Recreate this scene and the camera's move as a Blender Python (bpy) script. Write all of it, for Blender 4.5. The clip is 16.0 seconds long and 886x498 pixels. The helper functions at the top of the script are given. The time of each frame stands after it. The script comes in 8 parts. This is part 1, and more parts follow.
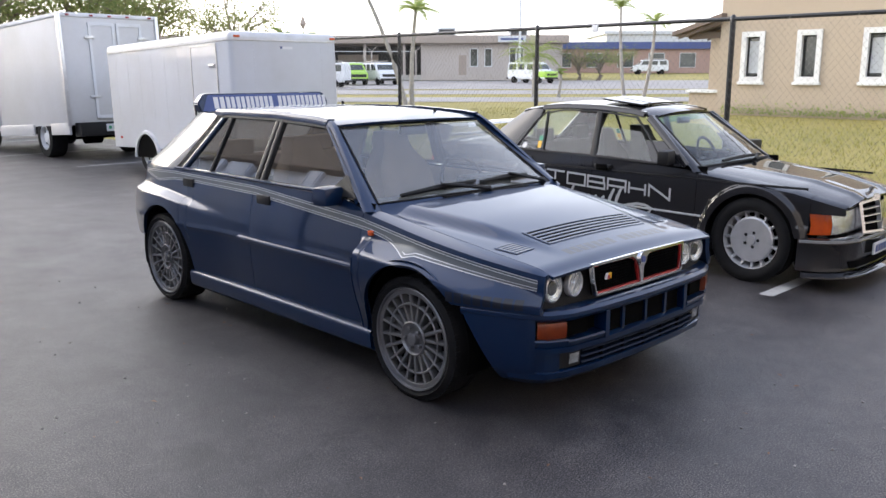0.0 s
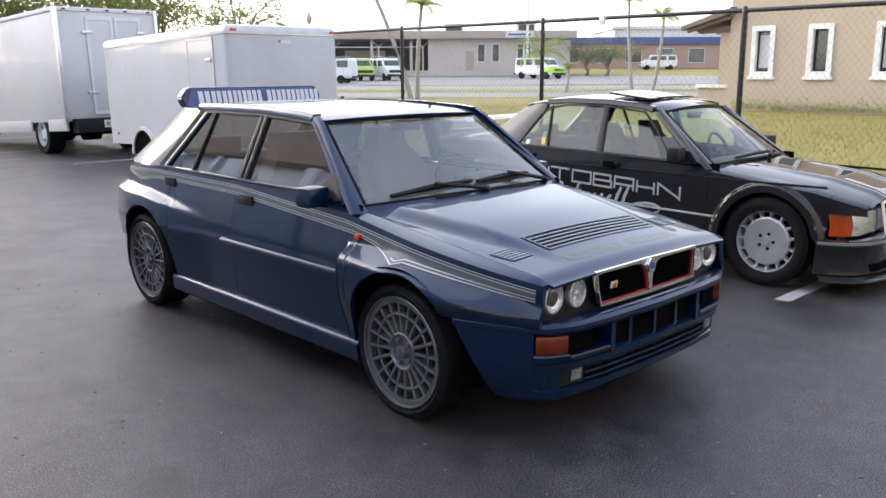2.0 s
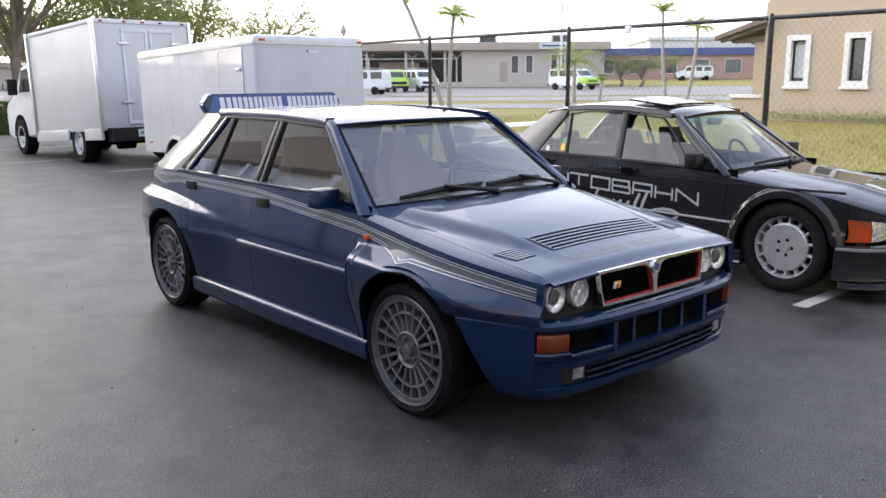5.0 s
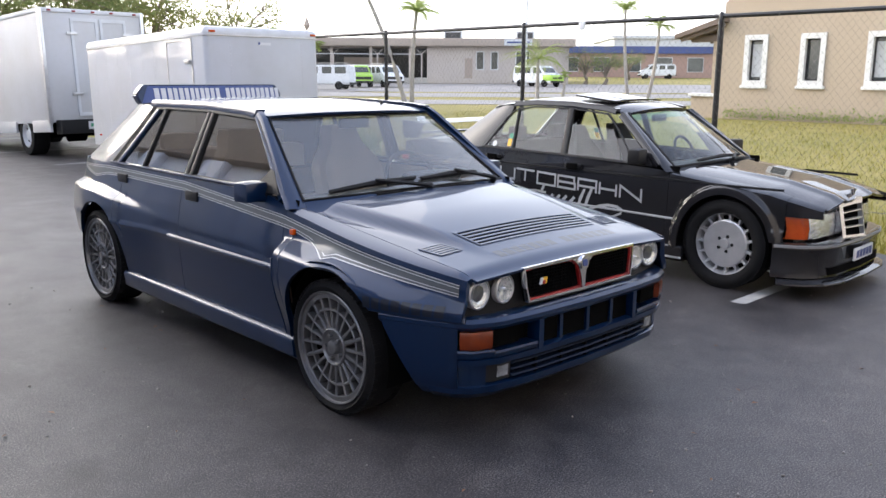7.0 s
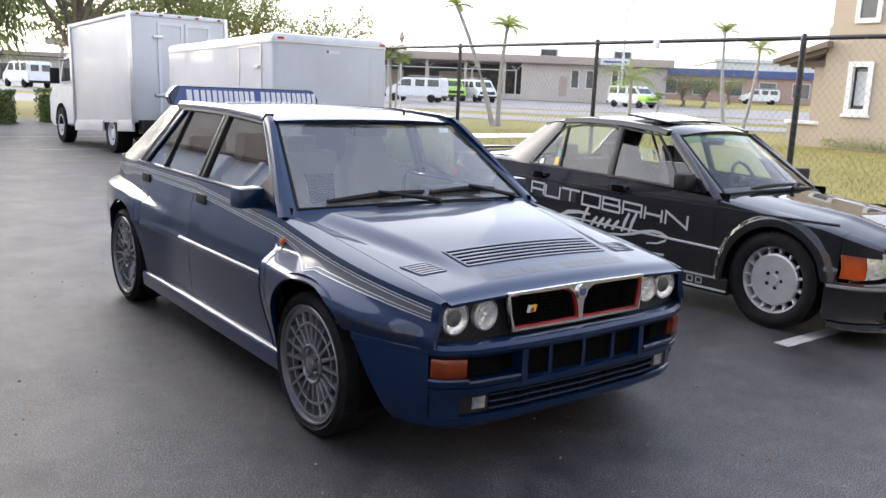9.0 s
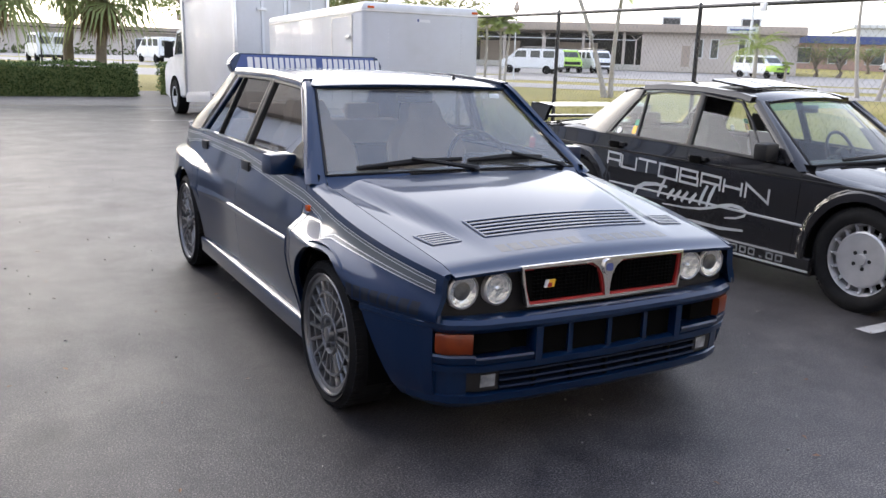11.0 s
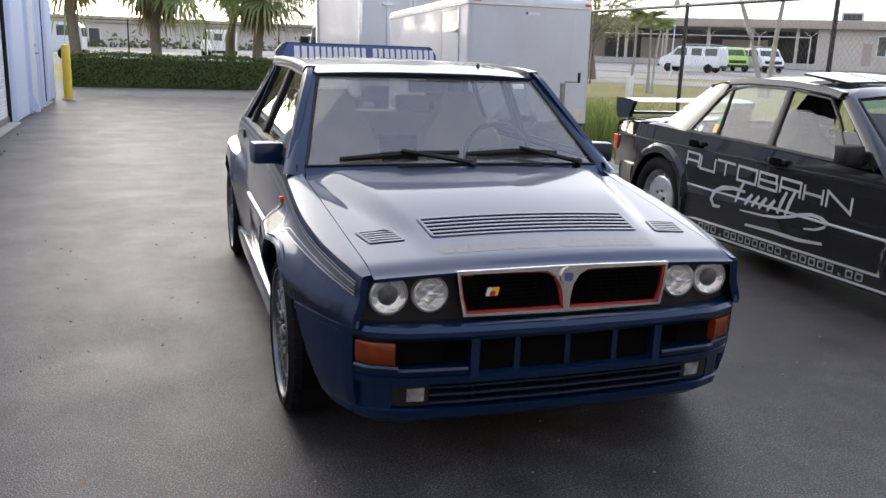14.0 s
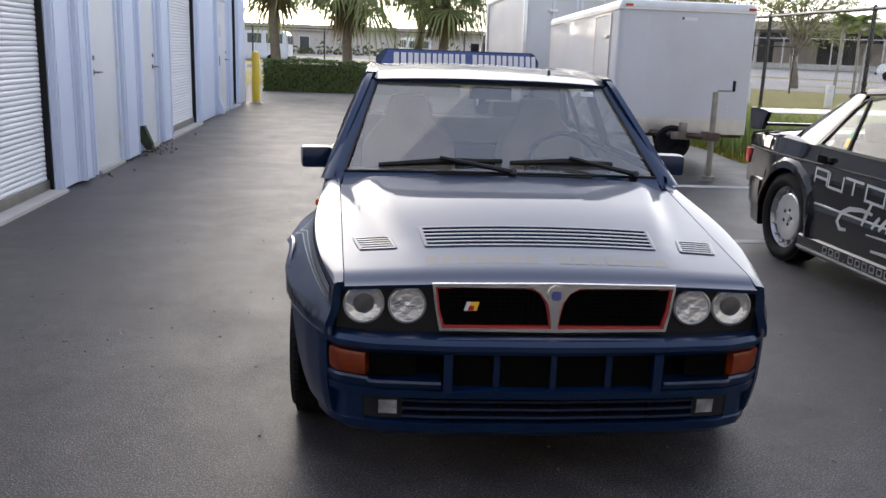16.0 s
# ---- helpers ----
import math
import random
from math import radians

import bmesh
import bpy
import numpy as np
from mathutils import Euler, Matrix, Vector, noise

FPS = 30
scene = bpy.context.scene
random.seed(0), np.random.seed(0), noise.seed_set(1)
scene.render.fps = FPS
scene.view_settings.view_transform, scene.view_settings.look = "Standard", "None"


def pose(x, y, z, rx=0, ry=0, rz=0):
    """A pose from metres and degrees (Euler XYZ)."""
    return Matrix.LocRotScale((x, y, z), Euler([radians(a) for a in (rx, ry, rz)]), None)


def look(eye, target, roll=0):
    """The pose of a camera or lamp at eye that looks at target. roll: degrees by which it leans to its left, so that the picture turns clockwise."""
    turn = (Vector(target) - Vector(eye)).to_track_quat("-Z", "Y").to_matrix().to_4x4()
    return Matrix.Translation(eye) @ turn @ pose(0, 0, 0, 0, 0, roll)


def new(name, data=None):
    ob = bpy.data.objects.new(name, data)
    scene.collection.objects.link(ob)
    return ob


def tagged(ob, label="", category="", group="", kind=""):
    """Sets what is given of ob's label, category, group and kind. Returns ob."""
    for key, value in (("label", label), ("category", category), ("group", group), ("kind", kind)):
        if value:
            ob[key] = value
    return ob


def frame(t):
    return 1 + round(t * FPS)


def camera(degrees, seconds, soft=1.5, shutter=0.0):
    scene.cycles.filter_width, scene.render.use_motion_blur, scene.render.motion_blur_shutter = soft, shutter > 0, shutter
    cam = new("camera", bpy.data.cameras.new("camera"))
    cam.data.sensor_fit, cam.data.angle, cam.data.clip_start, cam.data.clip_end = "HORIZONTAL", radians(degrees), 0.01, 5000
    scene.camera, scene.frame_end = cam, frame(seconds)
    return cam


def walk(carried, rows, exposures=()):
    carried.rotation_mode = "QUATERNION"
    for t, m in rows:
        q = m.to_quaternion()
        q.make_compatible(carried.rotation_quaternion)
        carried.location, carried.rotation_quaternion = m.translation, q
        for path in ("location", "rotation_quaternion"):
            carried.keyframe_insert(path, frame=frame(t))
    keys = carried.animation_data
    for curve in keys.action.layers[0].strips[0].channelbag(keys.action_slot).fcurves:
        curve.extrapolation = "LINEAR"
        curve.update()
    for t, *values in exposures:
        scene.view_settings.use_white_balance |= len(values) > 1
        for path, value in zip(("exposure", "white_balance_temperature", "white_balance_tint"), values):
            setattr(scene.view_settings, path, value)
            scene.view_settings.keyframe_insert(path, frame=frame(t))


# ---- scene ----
cam = camera(55.7, 16.0)
PATH = [
    (0, (-3.324, -2.762, 1.498), (-1.948, -1.37, 1.087), -0.1),
    (0.5, (-3.24, -2.716, 1.464), (-1.9, -1.291, 1.048), -0.1),
    (1, (-3.137, -2.616, 1.461), (-1.765, -1.234, 1.003), -0.1),
    (1.5, (-3.105, -2.582, 1.47), (-1.707, -1.229, 1.009), -0.1),
    (2, (-3.062, -2.595, 1.476), (-1.701, -1.192, 1.056), -0.2),
    (2.5, (-3.043, -2.641, 1.469), (-1.721, -1.194, 1.073), -0.1),
    (3, (-3.037, -2.685, 1.461), (-1.745, -1.205, 1.082), -0.2),
    (3.2, (-3.068, -2.688, 1.484), (-1.777, -1.209, 1.101), -0.4),
    (5.5, (-3.0, -2.725, 1.433), (-1.68, -1.278, 1.031), -0.2),
    (6, (-2.991, -2.676, 1.438), (-1.626, -1.281, 1.001), 0.8),
    (6.5, (-2.964, -2.682, 1.433), (-1.585, -1.295, 1.015), 0.7),
    (7, (-2.851, -2.79, 1.423), (-1.486, -1.384, 1.02), 0.3),
    (7.5, (-2.738, -2.901, 1.409), (-1.439, -1.431, 1.018), 0.2),
    (8, (-2.642, -2.876, 1.403), (-1.343, -1.406, 1.009), 0.7),
    (8.2, (-2.589, -2.855, 1.409), (-1.305, -1.372, 1.019), 1.3),
    (10.3, (-2.178, -2.977, 1.363), (-1.103, -1.338, 0.964), 0.4),
    (10.5, (-2.14, -2.975, 1.354), (-1.092, -1.324, 0.937), 0.2),
    (11, (-2.012, -2.979, 1.376), (-1.035, -1.292, 0.931), 1.9),
    (11.5, (-1.85, -3.006, 1.368), (-0.935, -1.279, 0.941), 1.3),
    (12, (-1.69, -3.103, 1.386), (-0.907, -1.308, 0.981), 0.7),
    (12.5, (-1.575, -3.123, 1.373), (-0.828, -1.314, 0.962), 1.1),
    (13, (-1.457, -3.05, 1.37), (-0.695, -1.25, 0.947), 2.5),
    (13.5, (-1.386, -3.012, 1.354), (-0.656, -1.201, 0.921), 3.3),
    (14, (-1.246, -3.041, 1.348), (-0.602, -1.205, 0.886), 2.1),
    (14.5, (-1.077, -3.106, 1.373), (-0.589, -1.209, 0.97), 1.6),
    (15, (-0.948, -3.065, 1.353), (-0.562, -1.15, 0.926), 1.6),
    (15.5, (-0.801, -3.047, 1.351), (-0.511, -1.12, 0.902), 2.3),
    (16, (-0.608, -3.103, 1.365), (-0.399, -1.169, 0.903), 2.1),
]
walk(cam, [(t, look(eye, target, roll)) for t, eye, target, roll in PATH], exposures=[(0, 1.5), (5.5, 1.5), (8, 1.6), (11, 1.55), (12.5, 1.31), (14.5, 1.24), (16, 1.09)])

# ---- light ----
world = bpy.data.worlds.new("hazy_sky")
scene.world = world
world.use_nodes = True
wn, wl = world.node_tree.nodes, world.node_tree.links
wn.clear()
sky = wn.new("ShaderNodeTexSky")
sky.sky_type = "NISHITA"
sky.sun_disc = False
SUN_EL, SUN_AZ = radians(19), radians(-14)     # azimuth from +y towards +x
sky.sun_elevation, sky.sun_rotation = SUN_EL, SUN_AZ
sky.air_density, sky.dust_density, sky.ozone_density, sky.altitude = 1.0, 1.8, 1.0, 0
pale = wn.new("ShaderNodeHueSaturation")       # haze takes most of the blue out of the sky
pale.inputs["Saturation"].default_value = 0.50
back = wn.new("ShaderNodeBackground")
back.inputs["Strength"].default_value = 0.135
wout = wn.new("ShaderNodeOutputWorld")
wl.new(sky.outputs[0], pale.inputs["Color"])
veil = wn.new("ShaderNodeMapRange")              # thin cloud: white towards the horizon, bluer overhead
veil.interpolation_type = "SMOOTHSTEP"
veil.inputs["From Min"].default_value, veil.inputs["From Max"].default_value = 0.10, 0.80
where, axes, cloud = wn.new("ShaderNodeTexCoord"), wn.new("ShaderNodeSeparateXYZ"), wn.new("ShaderNodeMix")
cloud.data_type = "RGBA"
cloud.inputs["A"].default_value, cloud.inputs["B"].default_value = (3.65, 3.58, 3.95, 1), (1.35, 1.62, 2.55, 1)
wl.new(where.outputs["Generated"], axes.inputs[0])
wl.new(axes.outputs["Z"], veil.inputs["Value"])
wl.new(veil.outputs[0], cloud.inputs["Factor"])
haze = wn.new("ShaderNodeMix")
haze.data_type, haze.blend_type = "RGBA", "ADD"
haze.inputs["Factor"].default_value = 1.0
wl.new(cloud.outputs["Result"], haze.inputs["B"])
wl.new(pale.outputs[0], haze.inputs["A"])
wl.new(haze.outputs["Result"], back.inputs["Color"])
wl.new(back.outputs[0], wout.inputs["Surface"])

sun_data = bpy.data.lights.new("sun", "SUN")
sun_data.energy, sun_data.angle, sun_data.color = 0.85, radians(110), (1.0, 0.89, 0.76)
sun = new("sun", sun_data)
sun_to = Vector((math.sin(SUN_AZ) * math.cos(SUN_EL), math.cos(SUN_AZ) * math.cos(SUN_EL), math.sin(SUN_EL)))
sun.matrix_world = look(sun_to * 50, (0, 0, 0))


# ---- materials ----
def mat(name, col, rough=0.5, metal=0.0, coat=0.0, col2=None, var=0.18, big=1.5, fine=40.0, bump=0.0, bscale=120.0, spec=0.5, pieces=0.0):
    """A surface with colour variation at two scales, a fine relief and, for pieces, a shift from one piece to the next."""
    m = bpy.data.materials.new(name)
    m.use_nodes = True
    n, l = m.node_tree.nodes, m.node_tree.links
    b = n["Principled BSDF"]
    b.inputs["Roughness"].default_value = rough
    b.inputs["Metallic"].default_value = metal
    b.inputs["Coat Weight"].default_value = coat
    b.inputs["Coat Roughness"].default_value = 0.03
    b.inputs["Specular IOR Level"].default_value = spec * (1 - coat)
    tc = n.new("ShaderNodeTexCoord")
    col2 = col2 or tuple(c * (1 - var * 2) for c in col)
    n1, n2 = n.new("ShaderNodeTexNoise"), n.new("ShaderNodeTexNoise")
    n1.inputs["Scale"].default_value, n2.inputs["Scale"].default_value = big, fine
    n1.inputs["Detail"].default_value = 6
    n2.inputs["Detail"].default_value = 3
    l.new(tc.outputs["Object"], n1.inputs["Vector"])
    l.new(tc.outputs["Object"], n2.inputs["Vector"])
    mx = n.new("ShaderNodeMath")
    mx.operation = "MULTIPLY_ADD"
    l.new(n2.outputs["Fac"], mx.inputs[0])
    mx.inputs[1].default_value = 0.45
    ad = n.new("ShaderNodeMath")
    ad.operation = "MULTIPLY_ADD"
    l.new(n1.outputs["Fac"], ad.inputs[0])
    ad.inputs[1].default_value, ad.inputs[2].default_value = 1.6, -0.55
    l.new(ad.outputs[0], mx.inputs[2])
    ramp = n.new("ShaderNodeMix")
    ramp.data_type = "RGBA"
    ramp.inputs["A"].default_value = (*col, 1)
    ramp.inputs["B"].default_value = (*col2, 1)
    ramp.clamp_factor = True
    l.new(mx.outputs[0], ramp.inputs["Factor"])
    last = ramp.outputs["Result"]
    if pieces:
        oi, hs, ma = n.new("ShaderNodeObjectInfo"), n.new("ShaderNodeHueSaturation"), n.new("ShaderNodeMath")
        ma.operation = "MULTIPLY_ADD"
        ma.inputs[1].default_value, ma.inputs[2].default_value = pieces, 1 - pieces / 2
        l.new(oi.outputs["Random"], ma.inputs[0])
        l.new(ma.outputs[0], hs.inputs["Value"])
        l.new(last, hs.inputs["Color"])
        last = hs.outputs["Color"]
    l.new(last, b.inputs["Base Color"])
    if bump:
        bn, bp = n.new("ShaderNodeTexNoise"), n.new("ShaderNodeBump")
        bn.inputs["Scale"].default_value, bn.inputs["Detail"].default_value = bscale, 4
        bp.inputs["Strength"].default_value, bp.inputs["Distance"].default_value = bump, 0.01
        l.new(tc.outputs["Object"], bn.inputs["Vector"])
        l.new(bn.outputs["Fac"], bp.inputs["Height"])
        l.new(bp.outputs["Normal"], b.inputs["Normal"])
    return m


def glass_mat(name, tint, ior=1.5, haze_share=0.0):
    """A thin pane: clear tinted glass with a painted haze for reflected sky, under a Fresnel gloss."""
    m = bpy.data.materials.new(name)
    m.use_nodes = True
    n, l = m.node_tree.nodes, m.node_tree.links
    n.clear()
    out, mix, tr, gl, fr = (n.new("ShaderNode" + k) for k in ("OutputMaterial", "MixShader", "BsdfTransparent", "BsdfGlossy", "LayerWeight"))
    tr.inputs["Color"].default_value = (*tint, 1)
    gl.inputs["Roughness"].default_value = 0.01
    # gloss that grows towards grazing angles, alike from both sides of the pane
    fr.inputs["Blend"].default_value = 0.5
    f0 = ((ior - 1) / (ior + 1)) ** 2
    pw, sc = n.new("ShaderNodeMath"), n.new("ShaderNodeMath")
    pw.operation, sc.operation = "POWER", "MULTIPLY_ADD"
    pw.inputs[1].default_value, sc.inputs[1].default_value, sc.inputs[2].default_value = 5.0, 1 - f0, f0
    l.new(fr.outputs["Facing"], pw.inputs[0])
    l.new(pw.outputs[0], sc.inputs[0])
    l.new(sc.outputs[0], mix.inputs[0])
    clear = tr.outputs[0]
    if haze_share:
        # pale diffuse and translucent share paints the bright haze of reflected sky
        haze_diffuse, glow, m2, m3 = (n.new("ShaderNode" + k) for k in ("BsdfDiffuse", "BsdfTranslucent", "MixShader", "MixShader"))
        for k in (haze_diffuse, glow):
            k.inputs["Color"].default_value = (0.62, 0.61, 0.58, 1)
        m2.inputs[0].default_value, m3.inputs[0].default_value = 0.5, haze_share
        l.new(haze_diffuse.outputs[0], m2.inputs[1])
        l.new(glow.outputs[0], m2.inputs[2])
        l.new(clear, m3.inputs[1])
        l.new(m2.outputs[0], m3.inputs[2])
        clear = m3.outputs[0]
    l.new(clear, mix.inputs[1])
    l.new(gl.outputs[0], mix.inputs[2])
    l.new(mix.outputs[0], out.inputs["Surface"])
    return m


M = {}
M["blue"] = mat("blue_metallic_paint", (0.0007, 0.0142, 0.051), 0.38, 0.30, 0.62, (0.0006, 0.0118, 0.042), big=3, fine=600)
M["black_paint"] = mat("black_car_paint", (0.014, 0.014, 0.016), 0.25, 0.0, 1.0, (0.018, 0.017, 0.017), big=2, fine=90)
M["grey_decal"] = mat("grey_decal", (0.075, 0.085, 0.09), 0.35, 0.0, 0.3, var=0.1)
M["white_decal"] = mat("white_decal", (0.62, 0.63, 0.64), 0.4, 0.0, 0.2, var=0.05)
M["ghost_decal"] = mat("faded_tan_lettering", (0.020, 0.020, 0.023), 0.42, 0.0, 0.66, var=0.2)
M["slat_blue"] = mat("matt_dark_blue_slat", (0.003, 0.010, 0.030), 0.6, 0.0, 0.0, var=0.2, spec=0.2)
M["ghost_blue"] = mat("faded_dark_lettering", (0.004, 0.008, 0.018), 0.5, 0.0, 0.55, var=0.2)
M["silver_decal"] = mat("silver_decal", (0.45, 0.46, 0.47), 0.35, 0.3, 0.0, var=0.08)
M["rubber"] = mat("black_rubber", (0.012, 0.012, 0.013), 0.6, var=0.25, big=5, bump=0.15, spec=0.25)
M["tyre"] = mat("tyre_rubber", (0.011, 0.011, 0.012), 0.8, var=0.3, big=9, bump=0.25, bscale=90, spec=0.15)
M["trim"] = mat("black_plastic", (0.010, 0.010, 0.011), 0.5, var=0.2, big=6, bump=0.1, bscale=300, spec=0.3)
# near-black for recesses and undersides: their shade is put into the colour
M["dark"] = mat("void_shade_black", (0.003, 0.003, 0.003), 1.0, var=0.2, spec=0.05)
M["rim_grey"] = mat("anthracite_wheel_paint", (0.185, 0.187, 0.195), 0.32, 0.7, 0.15, var=0.15, big=12)
M["rim_silver"] = mat("silver_wheel_paint", (0.52, 0.52, 0.53), 0.33, 0.55, 0.3, var=0.1, big=12)
M["chrome"] = mat("chrome", (0.72, 0.73, 0.75), 0.12, 1.0, var=0.05)
M["steel"] = mat("galvanised_steel", (0.32, 0.31, 0.29), 0.45, 0.8, var=0.25, big=8, col2=(0.20, 0.18, 0.15))
M["rust"] = mat("rusty_steel", (0.12, 0.08, 0.055), 0.8, 0.3, var=0.3, big=9, col2=(0.05, 0.04, 0.035))
M["red"] = mat("red_trim", (0.27, 0.010, 0.010), 0.35, var=0.1)
M["yellow_badge"] = mat("yellow_enamel", (0.75, 0.42, 0.02), 0.35, var=0.1)
M["amber"] = mat("amber_lens", (0.52, 0.075, 0.006), 0.12, 0.0, 1.0, (0.40, 0.05, 0.005), big=25)
M["dull_amber"] = mat("dark_amber_lens", (0.17, 0.026, 0.002), 0.3, 0.0, 0.25, (0.09, 0.012, 0.002), big=25)
M["red_lens"] = mat("red_lens", (0.5, 0.03, 0.015), 0.12, 0.0, 1.0, (0.35, 0.02, 0.01), big=25)
M["reflector"] = mat("lamp_reflector", (0.95, 0.96, 0.98), 0.12, 0.85, 0.0, (0.62, 0.65, 0.70), big=30, fine=160, bump=0.9, bscale=38)
M["fog_glass"] = mat("ribbed_fog_lamp_glass", (0.42, 0.44, 0.46), 0.15, 0.3, 0.5, (0.08, 0.09, 0.10), big=28)
M["lamp_glass"] = glass_mat("lamp_glass", (0.93, 0.95, 0.95))
M["glass"] = glass_mat("car_glass", (0.56, 0.55, 0.52), 3.1, 0.03)
M["screen"] = glass_mat("windscreen_glass", (0.84, 0.89, 0.87), 2.1, 0.16)
M["green_glass"] = glass_mat("green_tinted_glass", (0.80, 0.88, 0.84), 1.7, 0.06)
M["shade_band"] = glass_mat("green_shade_band", (0.40, 0.72, 0.60), 1.5, 0.02)
M["dull_silver"] = mat("dull_silver_decal", (0.20, 0.205, 0.21), 0.4, 0.2, 0.0, var=0.1)
M["seat"] = mat("beige_suede", (0.38, 0.315, 0.26), 0.85, var=0.15, big=7, bump=0.2)
M["grey_leather"] = mat("grey_leather", (0.05, 0.051, 0.054), 0.7, var=0.15, big=7, spec=0.2)
M["interior"] = mat("dark_interior_plastic", (0.03, 0.029, 0.028), 0.7, var=0.2)
M["white_panel"] = mat("white_trailer_panel", (0.50, 0.52, 0.56), 0.35, 0.0, 0.25, (0.43, 0.44, 0.45), big=1.3, fine=9, bump=0.05, bscale=4)
M["white_truck"] = mat("weathered_white_panel", (0.52, 0.52, 0.53), 0.45, 0.0, 0.1, (0.44, 0.435, 0.42), big=1.1, fine=12, bump=0.04, bscale=5)
M["white_metal"] = mat("white_painted_metal", (0.62, 0.63, 0.64), 0.4, var=0.12, big=4)
M["alu"] = mat("brushed_aluminium", (0.60, 0.60, 0.60), 0.32, 0.85, var=0.12, big=9)
M["wall_blue"] = mat("pale_blue_wall_paint", (0.64, 0.70, 0.83), 0.5, col2=(0.57, 0.63, 0.77), big=0.9, fine=14, bump=0.06, bscale=40)
M["door_white"] = mat("off_white_door_paint", (0.68, 0.69, 0.70), 0.45, col2=(0.60, 0.61, 0.62), big=1.4, fine=18)
M["shutter"] = mat("white_shutter_slat", (0.78, 0.79, 0.82), 0.45, col2=(0.70, 0.70, 0.71), big=2.0, fine=18, pieces=0.06)
M["concrete"] = mat("concrete", (0.42, 0.41, 0.38), 0.9, col2=(0.30, 0.29, 0.27), big=1.6, fine=30, bump=0.4, bscale=60)
M["yellow"] = mat("yellow_bollard_paint", (0.72, 0.50, 0.03), 0.45, var=0.12, big=4)
M["moss"] = mat("moss_stain", (0.05, 0.065, 0.03), 0.9, var=0.35, big=12, bump=0.5)
M["paint_line"] = mat("worn_white_road_paint", (0.40, 0.40, 0.39), 0.8, col2=(0.22, 0.22, 0.215), big=6, fine=60, bump=0.2)
M["tan"] = mat("tan_stucco", (0.42, 0.345, 0.26), 0.9, col2=(0.375, 0.305, 0.23), big=0.35, fine=6, bump=0.3, bscale=30)
M["trim_white"] = mat("white_window_surround", (0.72, 0.72, 0.70), 0.7, var=0.12, big=3)
M["window_dark"] = mat("dark_window", (0.03, 0.035, 0.035), 0.08, 0.0, 0.5, (0.10, 0.11, 0.10), big=0.8)
M["roof_brown"] = mat("brown_roof_boards", (0.20, 0.15, 0.12), 0.8, var=0.2)
M["far_wall"] = mat("grey_beige_block_wall", (0.45, 0.405, 0.37), 0.9, var=0.1, big=0.15, fine=2)
M["far_fascia"] = mat("brown_grey_fascia", (0.35, 0.295, 0.25), 0.9, var=0.1, big=0.2, fine=2)
# far bays, doorways and grilles: their shade is put into this dark grey
M["far_shade"] = mat("recess_shade_grey", (0.07, 0.07, 0.07), 0.9, var=0.3, big=0.5)
M["far_white"] = mat("white_van_paint", (0.66, 0.68, 0.70), 0.35, 0, 0.4, var=0.08)
M["far_lime"] = mat("lime_van_paint", (0.34, 0.56, 0.07), 0.35, 0, 0.4, var=0.08)
M["far_blue"] = mat("blue_fascia", (0.05, 0.075, 0.22), 0.6, var=0.15, big=0.2)
M["far_brick"] = mat("reddish_wall", (0.36, 0.24, 0.20), 0.9, var=0.15, big=0.15)
M["far_pale"] = mat("pale_metal_wall", (0.55, 0.57, 0.58), 0.7, var=0.1, big=0.1)
M["bark"] = mat("palm_bark", (0.20, 0.165, 0.13), 0.9, col2=(0.11, 0.09, 0.07), big=5, fine=30, bump=0.5)
M["pale_bark"] = mat("pale_palm_bark", (0.36, 0.34, 0.31), 0.9, col2=(0.25, 0.23, 0.21), big=5, fine=30, bump=0.4)
M["dead_leaf"] = mat("dead_leaf", (0.22, 0.125, 0.075), 0.8, var=0.3, big=20)
M["pebble"] = mat("pale_chip", (0.30, 0.28, 0.26), 0.9, var=0.3, big=20)


def leaf_mat(name, col, col2):
    """Thin leaves that also let light through."""
    m = bpy.data.materials.new(name)
    m.use_nodes = True
    n, l = m.node_tree.nodes, m.node_tree.links
    n.clear()
    out, mix, di, tr, no, rp, gi = (n.new("ShaderNode" + k) for k in ("OutputMaterial", "MixShader", "BsdfDiffuse", "BsdfTranslucent", "TexNoise", "Mix", "NewGeometry"))
    rp.data_type = "RGBA"
    no.inputs["Scale"].default_value = 1.2
    rp.inputs["A"].default_value, rp.inputs["B"].default_value = (*col, 1), (*col2, 1)
    l.new(gi.outputs["Random Per Island"], rp.inputs["Factor"])
    l.new(rp.outputs["Result"], di.inputs["Color"])
    l.new(rp.outputs["Result"], tr.inputs["Color"])
    mix.inputs[0].default_value = 0.5
    l.new(di.outputs[0], mix.inputs[1])
    l.new(tr.outputs[0], mix.inputs[2])
    l.new(mix.outputs[0], out.inputs["Surface"])
    return m


M["frond"] = leaf_mat("palm_frond_leaf", (0.30, 0.34, 0.17), (0.19, 0.24, 0.11))
M["frond_light"] = leaf_mat("bright_palm_leaf", (0.32, 0.37, 0.13), (0.20, 0.26, 0.08))
M["frond_dead"] = leaf_mat("dry_palm_leaf", (0.24, 0.18, 0.11), (0.14, 0.11, 0.07))
M["leaf"] = leaf_mat("tree_leaf", (0.23, 0.26, 0.11), (0.12, 0.155, 0.06))
M["leaf_pale"] = leaf_mat("pale_tree_leaf", (0.24, 0.24, 0.10), (0.14, 0.16, 0.06))
M["far_leaf"] = leaf_mat("distant_shrub_leaf", (0.11, 0.125, 0.06), (0.06, 0.075, 0.035))
